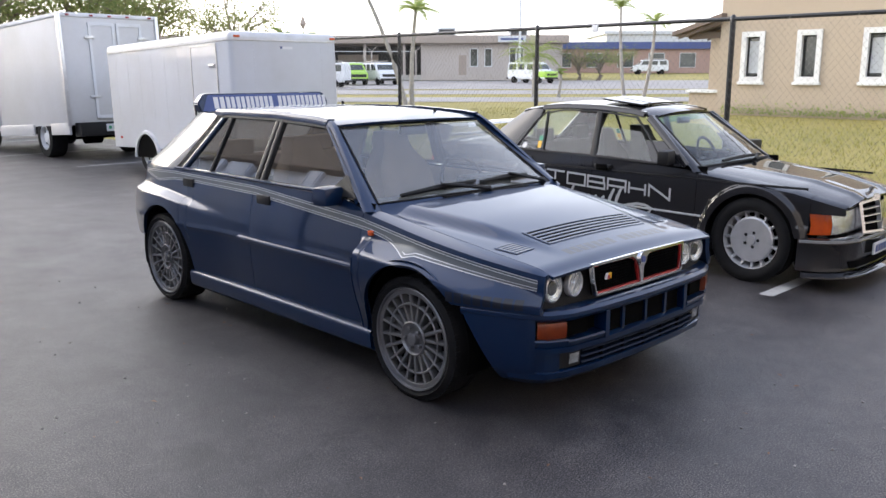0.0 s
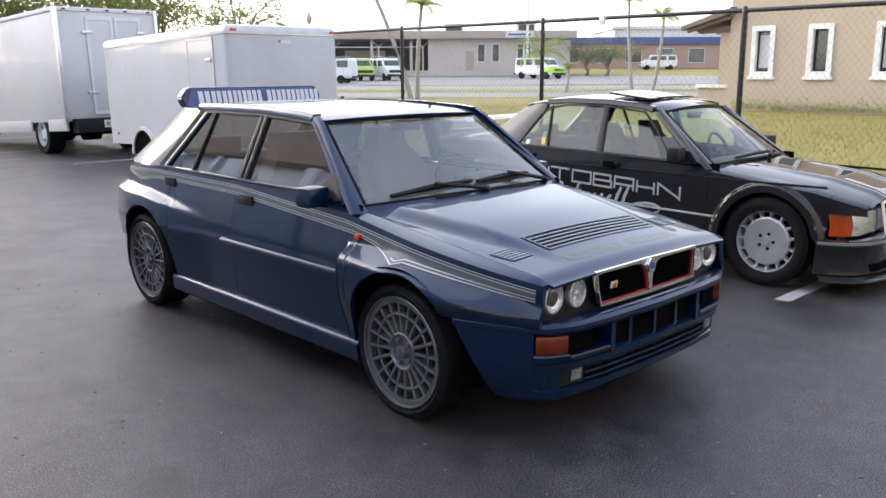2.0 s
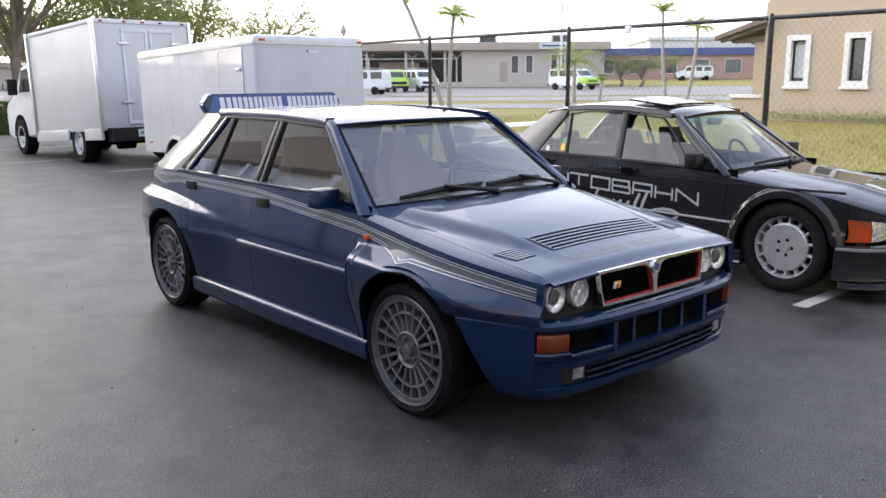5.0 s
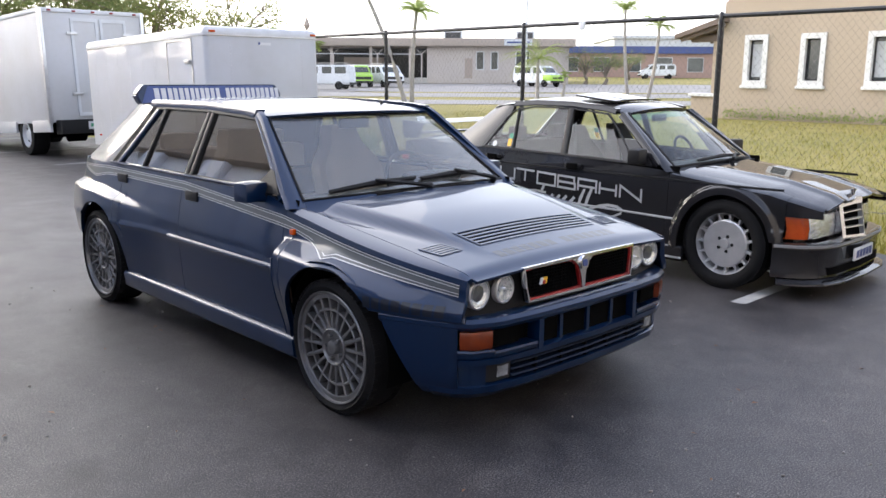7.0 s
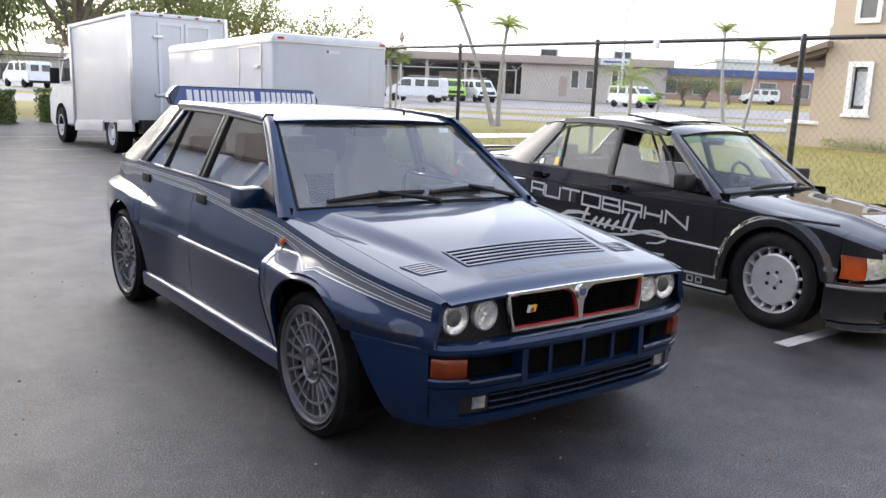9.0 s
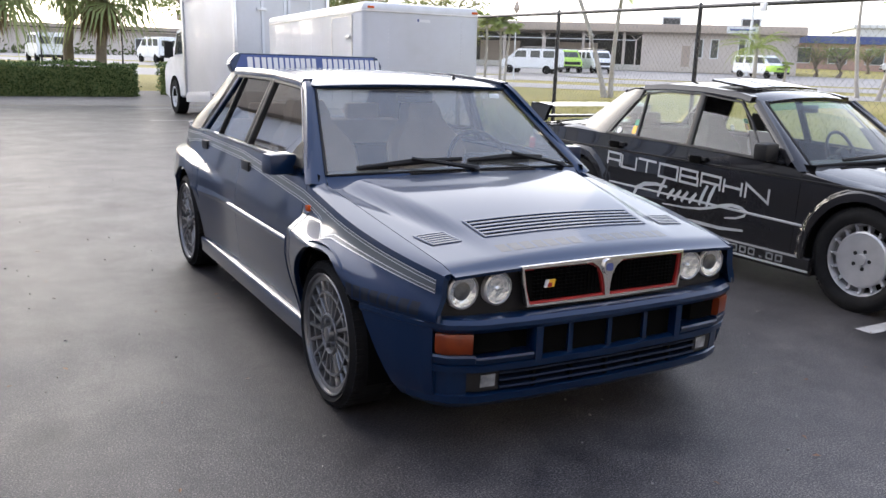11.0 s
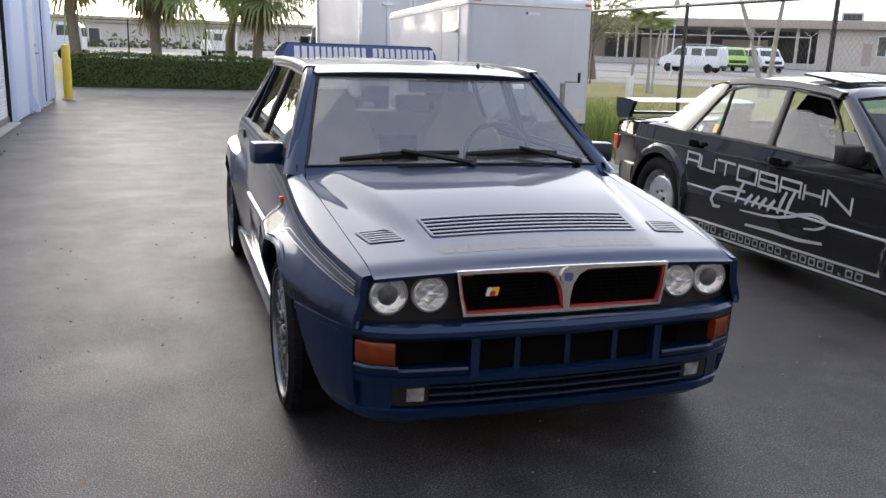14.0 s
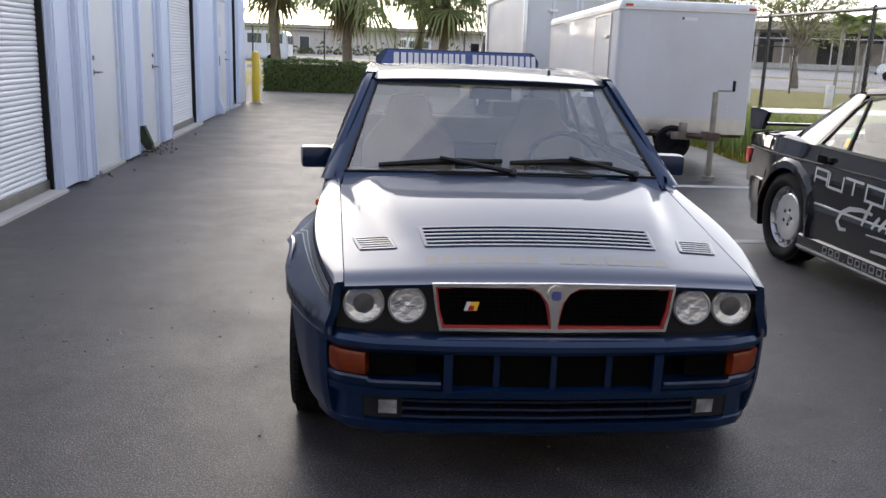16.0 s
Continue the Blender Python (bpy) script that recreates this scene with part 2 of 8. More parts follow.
M["hedge_leaf"] = leaf_mat("hedge_leaf", (0.15, 0.20, 0.085), (0.035, 0.06, 0.02))
M["grass_blade"] = leaf_mat("grass_blade", (0.28, 0.235, 0.055), (0.14, 0.16, 0.030))
M["fence_black"] = mat("black_fence_pipe", (0.012, 0.012, 0.013), 0.4, 0.0, 0.2, var=0.2)
M["fence_wire"] = mat("dark_fence_wire", (0.17, 0.165, 0.155), 0.5, 0.3, var=0.2)
M["sticker_green"] = mat("green_sticker", (0.05, 0.28, 0.15), 0.4, var=0.1)


def ground_mat(name, stops, scale, rough, bump, bscale, spec=0.4, gloss=None, big=0.12, worn=False):
    """Ground: two noises blended over colour stops, with a grainy relief."""
    m = bpy.data.materials.new(name)
    m.use_nodes = True
    n, l = m.node_tree.nodes, m.node_tree.links
    b = n["Principled BSDF"]
    b.inputs["Specular IOR Level"].default_value = spec
    tc = n.new("ShaderNodeTexCoord")
    a, c, g = (n.new("ShaderNodeTexNoise") for _ in range(3))
    a.inputs["Scale"].default_value, c.inputs["Scale"].default_value, g.inputs["Scale"].default_value = big, scale, bscale
    a.inputs["Detail"].default_value, c.inputs["Detail"].default_value, g.inputs["Detail"].default_value = 7, 6, 4
    c.inputs["Roughness"].default_value = 0.68
    for k in (a, c, g):
        l.new(tc.outputs["Object"], k.inputs["Vector"])
    s1 = n.new("ShaderNodeMath")
    s1.operation = "MULTIPLY_ADD"
    s1.inputs[1].default_value = 0.5
    l.new(a.outputs["Fac"], s1.inputs[0])
    h = n.new("ShaderNodeMath")
    h.operation = "MULTIPLY"
    h.inputs[1].default_value = 0.42
    l.new(c.outputs["Fac"], h.inputs[0])
    l.new(h.outputs[0], s1.inputs[2])
    d = n.new("ShaderNodeTexNoise")
    d.inputs["Scale"].default_value, d.inputs["Detail"].default_value = scale * 4.3, 9
    d.inputs["Roughness"].default_value = 0.7
    l.new(tc.outputs["Object"], d.inputs["Vector"])
    s3 = n.new("ShaderNodeMath")
    s3.operation = "MULTIPLY_ADD"
    s3.inputs[1].default_value = 0.36
    l.new(d.outputs["Fac"], s3.inputs[0])
    l.new(s1.outputs[0], s3.inputs[2])
    s2 = n.new("ShaderNodeMath")
    s2.operation = "MULTIPLY_ADD"
    s2.inputs[1].default_value = 1.6
    l.new(g.outputs["Fac"], s2.inputs[0])
    l.new(s3.outputs[0], s2.inputs[2])
    lv = n.new("ShaderNodeMath")
    lv.operation = "SUBTRACT"
    lv.inputs[1].default_value = 0.82
    l.new(s2.outputs[0], lv.inputs[0])
    r = n.new("ShaderNodeValToRGB")
    while len(r.color_ramp.elements) < len(stops):
        r.color_ramp.elements.new(0.5)
    for e, (p, col) in zip(r.color_ramp.elements, stops):
        e.position, e.color = p, (*col, 1)
    l.new(lv.outputs[0], r.inputs["Fac"])
    tone = r.outputs["Color"]
    if worn:
        # sheen warmed by a specular tint, oil spots with soft rims, and faint drag marks across the lot
        b.inputs["Specular Tint"].default_value = (1.0, 0.93, 0.86, 1)
        mp = n.new("ShaderNodeMapping")
        mp.inputs["Scale"].default_value = (2.6, 0.8, 1.0)
        mp.inputs["Rotation"].default_value = (0, 0, 0.5)
        l.new(tc.outputs["Object"], mp.inputs["Vector"])
        for vec, sc, lo, hi, most, tint in ((tc.outputs["Object"], 1.3, 0.60, 0.72, 0.75, (0.012, 0.012, 0.013)), (tc.outputs["Object"], 9.0, 0.66, 0.74, 0.60, (0.014, 0.014, 0.015)), (mp.outputs["Vector"], 5.0, 0.60, 0.74, 0.22, (0.11, 0.10, 0.095)), (tc.outputs["Object"], 95.0, 0.60, 0.72, 0.28, (0.11, 0.107, 0.108)), (tc.outputs["Object"], 70.0, 0.60, 0.74, 0.35, (0.006, 0.006, 0.007)), (tc.outputs["Object"], 22.0, 0.62, 0.70, 0.35, (0.10, 0.095, 0.09))):
            sp, rg, mx = n.new("ShaderNodeTexNoise"), n.new("ShaderNodeMapRange"), n.new("ShaderNodeMix")
            sp.inputs["Scale"].default_value, sp.inputs["Detail"].default_value = sc, 8
            rg.inputs["From Min"].default_value, rg.inputs["From Max"].default_value, rg.inputs["To Max"].default_value = lo, hi, most
            mx.data_type = "RGBA"
            mx.inputs["B"].default_value = (*tint, 1)
            l.new(vec, sp.inputs["Vector"])
            l.new(sp.outputs["Fac"], rg.inputs["Value"])
            l.new(rg.outputs[0], mx.inputs["Factor"])
            l.new(tone, mx.inputs["A"])
            tone = mx.outputs["Result"]
    l.new(tone, b.inputs["Base Color"])
    if gloss:
        mr = n.new("ShaderNodeMapRange")
        mr.inputs["From Min"].default_value, mr.inputs["From Max"].default_value = 0.35, 0.65
        mr.inputs["To Min"].default_value, mr.inputs["To Max"].default_value = gloss
        l.new(c.outputs["Fac"], mr.inputs["Value"])
        l.new(mr.outputs[0], b.inputs["Roughness"])
    else:
        b.inputs["Roughness"].default_value = rough
    bp = n.new("ShaderNodeBump")
    bp.inputs["Strength"].default_value, bp.inputs["Distance"].default_value = bump, 0.006
    l.new(g.outputs["Fac"], bp.inputs["Height"])
    l.new(bp.outputs["Normal"], b.inputs["Normal"])
    return m


M["asphalt"] = ground_mat("sealed_asphalt", [(0.36, (0.0075, 0.0075, 0.0105)), (0.56, (0.020, 0.0195, 0.0232)), (0.70, (0.041, 0.0385, 0.0405)), (0.90, (0.15, 0.137, 0.130))], 1.7, 0.6, 0.45, 150, spec=0.38, gloss=(0.42, 0.56), worn=True)
M["old_asphalt"] = ground_mat("worn_pale_asphalt", [(0.36, (0.055, 0.050, 0.046)), (0.56, (0.105, 0.097, 0.088)), (0.70, (0.145, 0.132, 0.118)), (0.90, (0.23, 0.21, 0.185))], 1.2, 0.7, 0.8, 165, spec=0.5, gloss=(0.58, 0.68), worn=True)
M["road"] = ground_mat("road_asphalt", [(0.4, (0.20, 0.19, 0.18)), (0.8, (0.28, 0.265, 0.25))], 0.8, 0.85, 0.3, 60)
M["grass"] = ground_mat("dry_lawn", [(0.40, (0.115, 0.12, 0.022)), (0.60, (0.225, 0.19, 0.040)), (0.80, (0.31, 0.25, 0.085))], 1.3, 0.95, 0.8, 60)


# ---- builders ----
def finish(name, bm, material, smooth=True, angle=35, face_to=None):
    bmesh.ops.recalc_face_normals(bm, faces=bm.faces)
    if face_to is not None:      # an open sheet shows its outer face that way
        bm.normal_update()
        d = Vector(face_to)
        if sum(f.normal.dot(d) * f.calc_area() for f in bm.faces) < 0:
            bmesh.ops.reverse_faces(bm, faces=bm.faces)
    me = bpy.data.meshes.new(name)
    bm.to_mesh(me)
    bm.free()
    if material is not None:
        me.materials.append(M[material] if isinstance(material, str) else material)
    if smooth:
        me.shade_smooth()
        me.set_sharp_from_angle(angle=radians(angle))
    return me


def part(name, bm, material, parent, label="", at=None, smooth=True, angle=35, face_to=None):
    """One mesh object under a thing or a part; bm may also be a finished mesh."""
    me = bm if isinstance(bm, bpy.types.Mesh) else finish(name, bm, material, smooth, angle, face_to)
    ob = new(name, me)
    ob.parent = parent
    if at is not None:
        ob.matrix_basis = at
    return tagged(ob, label)


def thing(name, label, category, at=None, group="", kind=""):
    ob = new(name)
    ob.empty_display_size = 0.2
    if at is not None:
        ob.matrix_basis = at
    return tagged(ob, label, category, group, kind)


def solo(name, bm, material, label, category, at=None, group="", kind="", smooth=True):
    ob = new(name, finish(name, bm, material, smooth))
    if at is not None:
        ob.matrix_basis = at
    return tagged(ob, label, category, group, kind)


def sheet(bm, rows, close=False):
    """Quads over rows of points; close joins the last point of each row to its first."""
    vs = [[bm.verts.new(p) for p in r] for r in rows]
    for a, b in zip(vs, vs[1:]):
        n = len(a)
        for i in range(n if close else n - 1):
            j = (i + 1) % n
            try:
                bm.faces.new((a[i], a[j], b[j], b[i]))
            except ValueError:
                pass
    return vs


def box(bm, x0, x1, y0, y1, z0, z1, bevel=0.0, m=None):
    g = bmesh.ops.create_cube(bm, size=1.0, matrix=Matrix.Translation(((x0 + x1) / 2, (y0 + y1) / 2, (z0 + z1) / 2)) @ Matrix.Diagonal((abs(x1 - x0), abs(y1 - y0), abs(z1 - z0), 1)))
    vs = g["verts"]
    if bevel:
        es = list({e for v in vs for e in v.link_edges})
        r = bmesh.ops.bevel(bm, geom=es, offset=bevel, segments=2, affect="EDGES", profile=0.6)
        vs = list({v for f in r["faces"] for v in f.verts} | {v for v in vs if v.is_valid})
    if m is not None:
        bmesh.ops.transform(bm, matrix=m, verts=vs)
    return vs


def boxed(*a, **k):
    bm = bmesh.new()
    box(bm, *a, **k)
    return bm


def tube(bm, pts, r, sides=8, caps=True):
    """A pipe along points; r is one radius or one for each point."""
    pts = [Vector(p) for p in pts]
    rs = r if isinstance(r, (list, tuple)) else [r] * len(pts)
    rows = []
    for i, p in enumerate(pts):
        d = (pts[min(i + 1, len(pts) - 1)] - pts[max(i - 1, 0)]).normalized()
        u = d.cross(Vector((0, 0, 1)) if abs(d.z) < 0.95 else Vector((0, 1, 0))).normalized()
        w = d.cross(u)
        rows.append([p + (u * math.cos(2 * math.pi * k / sides) + w * math.sin(2 * math.pi * k / sides)) * rs[i] for k in range(sides)])
    vs = sheet(bm, rows, True)
    if caps:
        bm.faces.new(vs[0][::-1])
        bm.faces.new(vs[-1])


def tubed(pts, r, sides=8):
    bm = bmesh.new()
    tube(bm, pts, r, sides)
    return bm


def revolve(bm, profile, n=48, m=None):
    """Turns a profile of (distance along -x, radius) about the x axis."""
    rows = [[Vector((-a, r * math.cos(2 * math.pi * k / n), r * math.sin(2 * math.pi * k / n))) for k in range(n)] for a, r in profile]
    if m is not None:
        rows = [[m @ p for p in row] for row in rows]
    return sheet(bm, rows, True)


def prism(bm, poly, fn, d0, d1):
    """A flat shape given in two coordinates, between two depths; fn(u, v, d) gives the point."""
    a = [bm.verts.new(fn(u, v, d0)) for u, v in poly]
    b = [bm.verts.new(fn(u, v, d1)) for u, v in poly]
    bm.faces.new(a)
    bm.faces.new(b[::-1])
    for i in range(len(poly)):
        j = (i + 1) % len(poly)
        bm.faces.new((a[i], b[i], b[j], a[j]))


def ring(bm, outer, inner, fn, d0, d1):
    """A flat frame between an outer and an inner outline of equal count, with thickness."""
    rows = [[fn(u, v, d0) for u, v in inner], [fn(u, v, d1) for u, v in inner], [fn(u, v, d1) for u, v in outer], [fn(u, v, d0) for u, v in outer]]
    rows.append(rows[0])
    sheet(bm, rows, True)
    bmesh.ops.remove_doubles(bm, verts=bm.verts, dist=1e-5)


def arc_rect(u0, u1, v0, v1, r, k=4):
    """The outline of a rectangle with rounded corners."""
    out = []
    for cx, cy, a0 in ((u1 - r, v1 - r, 0), (u0 + r, v1 - r, 90), (u0 + r, v0 + r, 180), (u1 - r, v0 + r, 270)):
        out += [(cx + r * math.cos(radians(a0 + 90 * i / k)), cy + r * math.sin(radians(a0 + 90 * i / k))) for i in range(k + 1)]
    return out


def sm(a, b, x):
    t = min(max((x - a) / (b - a), 0.0), 1.0)
    return t * t * (3 - 2 * t)


def lerp(xs, ys, x):
    return float(np.interp(x, xs, ys))


def solidify(ob, t, offset=-1.0):
    me = ob.data
    ids = np.zeros(len(me.loops), dtype=np.int32)
    me.loops.foreach_get("edge_index", ids)
    rim = np.bincount(ids, minlength=len(me.edges)) == 1      # hard edges all round the panel
    at = me.attributes.get("sharp_edge") or me.attributes.new("sharp_edge", "BOOLEAN", "EDGE")
    old = np.zeros(len(me.edges), dtype=bool)
    at.data.foreach_get("value", old)
    at.data.foreach_set("value", old | rim)
    m = ob.modifiers.new("thickness", "SOLIDIFY")
    m.thickness, m.offset = t, offset
    return ob


XZ = lambda y: (lambda u, v, d: Vector((u, y + d, v)))  # noqa: E731  upright, facing -y


# ---- ground ----
def rise(x, y):
    """Past the lot the land climbs very gently towards the street."""
    return min(0.00013 * max((x + y + 5.3) * 0.7071 - 30, 0) ** 2, 1.6)


def build_ground():
    bm = bmesh.new()
    xs = [-3000, -900, -300, -120, -60, -30, -14, -6, 0, 4, 8, 14, 20, 26, 32, 40, 50, 60, 75, 90, 110, 140, 200, 400, 1000, 3000]
    ys = [-3000, -800, -200, -60, -30, -15, -6, 0, 6, 12, 18, 25, 32, 40, 50, 65, 80, 100, 130, 170, 250, 500, 1200, 3000]
    sheet(bm, [[(x, y, rise(x, y) - 0.025) for x in xs] for y in ys])
    solo("ground", bm, "grass", "dry yellow-green lawn and open ground", "ground", kind="structure")


build_ground()


def lot_edge(y):
    """Where the asphalt ends towards the fence."""
    return 4.55 + 0.10 * math.sin(y * 0.9) + 0.05 * math.sin(y * 2.7 + 1) + 0.03 * max(y - 6, 0)


def build_lot():
    bm = bmesh.new()
    rows = []
    for i in range(0, 66):
        y = -14 + i * 0.5
        e = lot_edge(y)
        rows.append([(x, y, 0.0) for x in np.linspace(-17.2, e, 24)] + [(e + 0.03, y, -0.05)])
    sheet(bm, rows)
    solo("lot_pavement", bm, "asphalt", "dark sealed asphalt parking lot with dusty worn patches", "pavement", kind="structure")
    bm = bmesh.new()
    sheet(bm, [[(x, y, 0.004 if y < 21.4 else 0.006) for x in np.linspace(-14, 6.3, 12)] for y in (18.5, 20, 21.5, 23, 24.5, 26)])
    solo("apron_pavement", bm, "old_asphalt", "worn pale brownish asphalt strip along the hedge", "pavement", kind="structure")


build_lot()


def flat_strip(name, corners, material, label, z=0.004):
    bm = bmesh.new()
    a, b, c, d = (Vector(p).to_3d() for p in corners)
    n = 10
    sheet(bm, [[a.lerp(b, i / n) + Vector((0, 0, z)) for i in range(n + 1)], [d.lerp(c, i / n) + Vector((0, 0, z)) for i in range(n + 1)]])
    return solo(name, bm, material, label, "parking line", kind="structure")


flat_strip("parking_line", ((2.62, 5.62), (4.4, 5.62), (4.4, 5.78), (2.62, 5.78)), "paint_line", "worn white painted parking line on asphalt")
flat_strip("parking_line", ((2.05, 11.15), (4.3, 11.15), (4.3, 11.26), (2.05, 11.26)), "paint_line", "worn white painted parking line on asphalt")
flat_strip("parking_line", ((2.15, -0.415), (4.3, -0.415), (4.3, -0.315), (2.15, -0.315)), "paint_line", "worn white painted parking line on asphalt")
flat_strip("parking_line", ((2.05, 2.92), (4.3, 2.92), (4.3, 3.03), (2.05, 3.03)), "paint_line", "worn white painted parking line on asphalt")
for _y0 in (14.0, 17.5):
    flat_strip("parking_line", ((1.2, _y0), (4.3, _y0), (4.3, _y0 + 0.1), (1.2, _y0 + 0.1)), "paint_line", "worn white painted parking line on asphalt")


# ---- wheels ----
def tyre_mesh(R, w, rim):
    bm = bmesh.new()
    n = 64
    h = w / 2
    prof = [(-h * 0.80, rim), (-h, rim + (R - rim) * 0.45), (-h * 0.93, R - 0.022), (-h * 0.78, R - 0.004), (-h * 0.3, R), (0, R), (h * 0.3, R), (h * 0.78, R - 0.004), (h * 0.93, R - 0.022), (h, rim + (R - rim) * 0.45), (h * 0.93, rim + 0.012), (h * 0.86, rim - 0.004), (h * 0.6, rim - 0.012)]
    revolve(bm, prof, n)
    # tread blocks on the shoulders
    for k in range(72):
        a = 2 * math.pi * k / 72
        for s in (-1, 1):
            m = Matrix.Rotation(a, 4, "X")
            box(bm, s * h * 0.55, s * h * 0.84, -0.009, 0.009, R - 0.006, R + 0.0015, m=m)
    return finish("tyre", bm, "tyre")


def rally_rim_mesh(r):
    """A flat-faced alloy with twenty spokes and a ring through them."""
    bm = bmesh.new()
    revolve(bm, [(0.080, r - 0.010), (0.094, r - 0.002), (0.100, r), (0.104, r - 0.003), (0.102, r - 0.008), (0.094, r - 0.010), (0.050, r - 0.016), (-0.05, r - 0.05)], 64)
    def flatring(r0, r1, d0, d1):
        revolve(bm, [(d0, r0 - 0.003), (d1 - 0.002, r0 - 0.002), (d1, r0 + 0.001), (d1, r1 - 0.001), (d1 - 0.002, r1 + 0.002), (d0, r1 + 0.003), (d0, r0 - 0.003)], 64)
    flatring(r - 0.030, r - 0.009, 0.060, 0.091)
    flatring(r * 0.655, r * 0.685, 0.062, 0.086)
    for k in range(20):
        m = Matrix.Rotation(2 * math.pi * k / 20, 4, "X")
        r0, r1 = r * 0.32, r - 0.022
        rows = []
        for rr, w in ((r0, 0.0085), ((r0 + r1) / 2, 0.0062), (r1, 0.0072)):
            d = 0.082 + 0.007 * (rr - r0) / (r1 - r0)
            rows.append([m @ Vector((-d + q, sg * w * f, rr)) for q, sg, f in ((0.035, -1, 1.5), (0.006, -1, 1.15), (0.001, -1, 0.85), (0.0, -1, 0.45), (0.0, 1, 0.45), (0.001, 1, 0.85), (0.006, 1, 1.15), (0.035, 1, 1.5))])
        sheet(bm, rows, True)
    return finish("rim", bm, "rim_grey", angle=30)


def hub_mesh(r, mat_name, dish, bolts=5, br=0.05, cap=0.03):
    bm = bmesh.new()
    revolve(bm, [(0.02, r), (dish, r), (dish + 0.004, r - 0.006), (dish - 0.004, r * 0.8), (dish - 0.006, br + 0.018), (dish - 0.012, cap + 0.006), (dish + 0.010, cap), (dish + 0.012, cap * 0.8), (dish + 0.012, 0.0)], 48)
    for k in range(bolts):
        m = Matrix.Rotation(2 * math.pi * (k + 0.25) / bolts, 4, "X") @ Matrix.Translation((0, 0, br))
        revolve(bm, [(dish - 0.012, 0.010), (dish + 0.008, 0.010), (dish + 0.010, 0.007), (dish + 0.010, 0.0)], 8, m)
    return finish("hub", bm, mat_name)


def barrel_mesh(r):
    # near-black barrel and disc; the shade between spokes is put into the colour
    bm = bmesh.new()
    revolve(bm, [(0.055, r), (-0.10, r), (-0.10, 0.0)], 40)
    revolve(bm, [(0.0, 0.0), (0.0, r * 0.78), (-0.02, r * 0.78), (-0.02, 0.0)], 40)
    return finish("brake_disc", bm, "dark")


def evo_rim_mesh(r):
    """A smooth disc alloy with fifteen slots round its edge."""
    bm = bmesh.new()
    n = 15
    revolve(bm, [(0.080, r - 0.010), (0.098, r), (0.104, r - 0.004), (0.100, r - 0.014), (0.080, r - 0.022), (0.050, r - 0.030), (-0.05, r - 0.034)], 64)
    ri, ro = r * 0.735, r * 0.885
    revolve(bm, [(0.045, ri), (0.078, ri), (0.085, ri - 0.010), (0.088, r * 0.45), (0.084, 0.075), (0.080, 0.035), (0.092, 0.032), (0.093, 0.0)], 60)
    for k in range(n):
        m = Matrix.Rotation(2 * math.pi * k / n, 4, "X")
        w = ri * math.pi / n * 0.36
        rows = []
        for rr, d, ww in ((ri - 0.004, 0.079, w), (ro + 0.008, 0.070, w * 0.8)):
            rows.append([m @ Vector((-d + 0.04, -ww, rr)), m @ Vector((-d, -ww * 0.8, rr)), m @ Vector((-d, ww * 0.8, rr)), m @ Vector((-d + 0.04, ww, rr))])
        sheet(bm, rows, True)
        # polished bead at each slot's outer end
        revolve(bm, [(0.06, 0.009), (0.088, 0.009), (0.091, 0.005), (0.091, 0.0)], 10, m @ Matrix.Translation((0, 0, ro - 0.002)))
    return finish("rim", bm, "rim_silver", angle=30)


def bolt_mesh(d):
    bm = bmesh.new()
    revolve(bm, [(d - 0.01, 0.012), (d + 0.0025, 0.012), (d + 0.0025, 0.0)], 12)
    return finish("bolt", bm, "trim")


def add_wheels(car, front, rear, hx, hz, meshes, steer=0.0, inset=0.0, rear_hx=None):
    tyre, rim, hub, barrel, extra = meshes
    for s in (-1, 1):
        for y in (front, rear):
            turn = pose(s * (rear_hx if rear_hx and y == rear else hx), y, hz, 31 if s < 0 else 12, 0, (0 if s < 0 else 180) + (steer if y == front else 0))
            w = part("wheel", tyre, None, car, "black low-profile tyre on an alloy wheel", at=turn)
            part("rim", rim, None, w, at=pose(inset, 0, 0))
            if hub is not None:
                part("hub", hub, None, w, at=pose(inset, 0, 0))
            part("brake_disc", barrel, None, w, at=pose(inset, 0, 0))
            if extra is not None:
                for k in range(5):
                    a = 2 * math.pi * (k + 0.1) / 5
                    part("bolt", extra, None, w, at=pose(inset, 0.055 * math.cos(a), 0.055 * math.sin(a)))


# ---- car bodies ----
def side_panel(car, name, side, S, y0, y1, zlo, ztop, material, ny, nz=18, cap=None, gap=0.0018, label="", thick=0.025):
    """A body panel over the side surface S(y, z), from a lower to an upper line. cap(y) adds a last inner point (x, z)."""
    bm = bmesh.new()
    rows = []
    for i in range(ny + 1):
        y = y0 + gap + (y1 - y0 - 2 * gap) * i / ny
        a, b = zlo(y), ztop(y)
        col = [(side * (S(y, a) - 0.022), y, a - 0.002), (side * (S(y, a) - 0.004), y, a - 0.003)]
        for k in range(nz + 1):
            z = a + (b - a) * k / nz
            col.append((side * S(y, z), y, z))
        if cap:
            cx, cz = cap(y)
            col.append((side * (cx * 0.3 + S(y, b) * 0.7), y, b * 0.4 + cz * 0.6))
            col.append((side * cx, y, cz))
        rows.append(col)
    sheet(bm, rows)
    return solidify(part(name, bm, material, car, label, angle=28, face_to=(side, 0, 0)), thick)


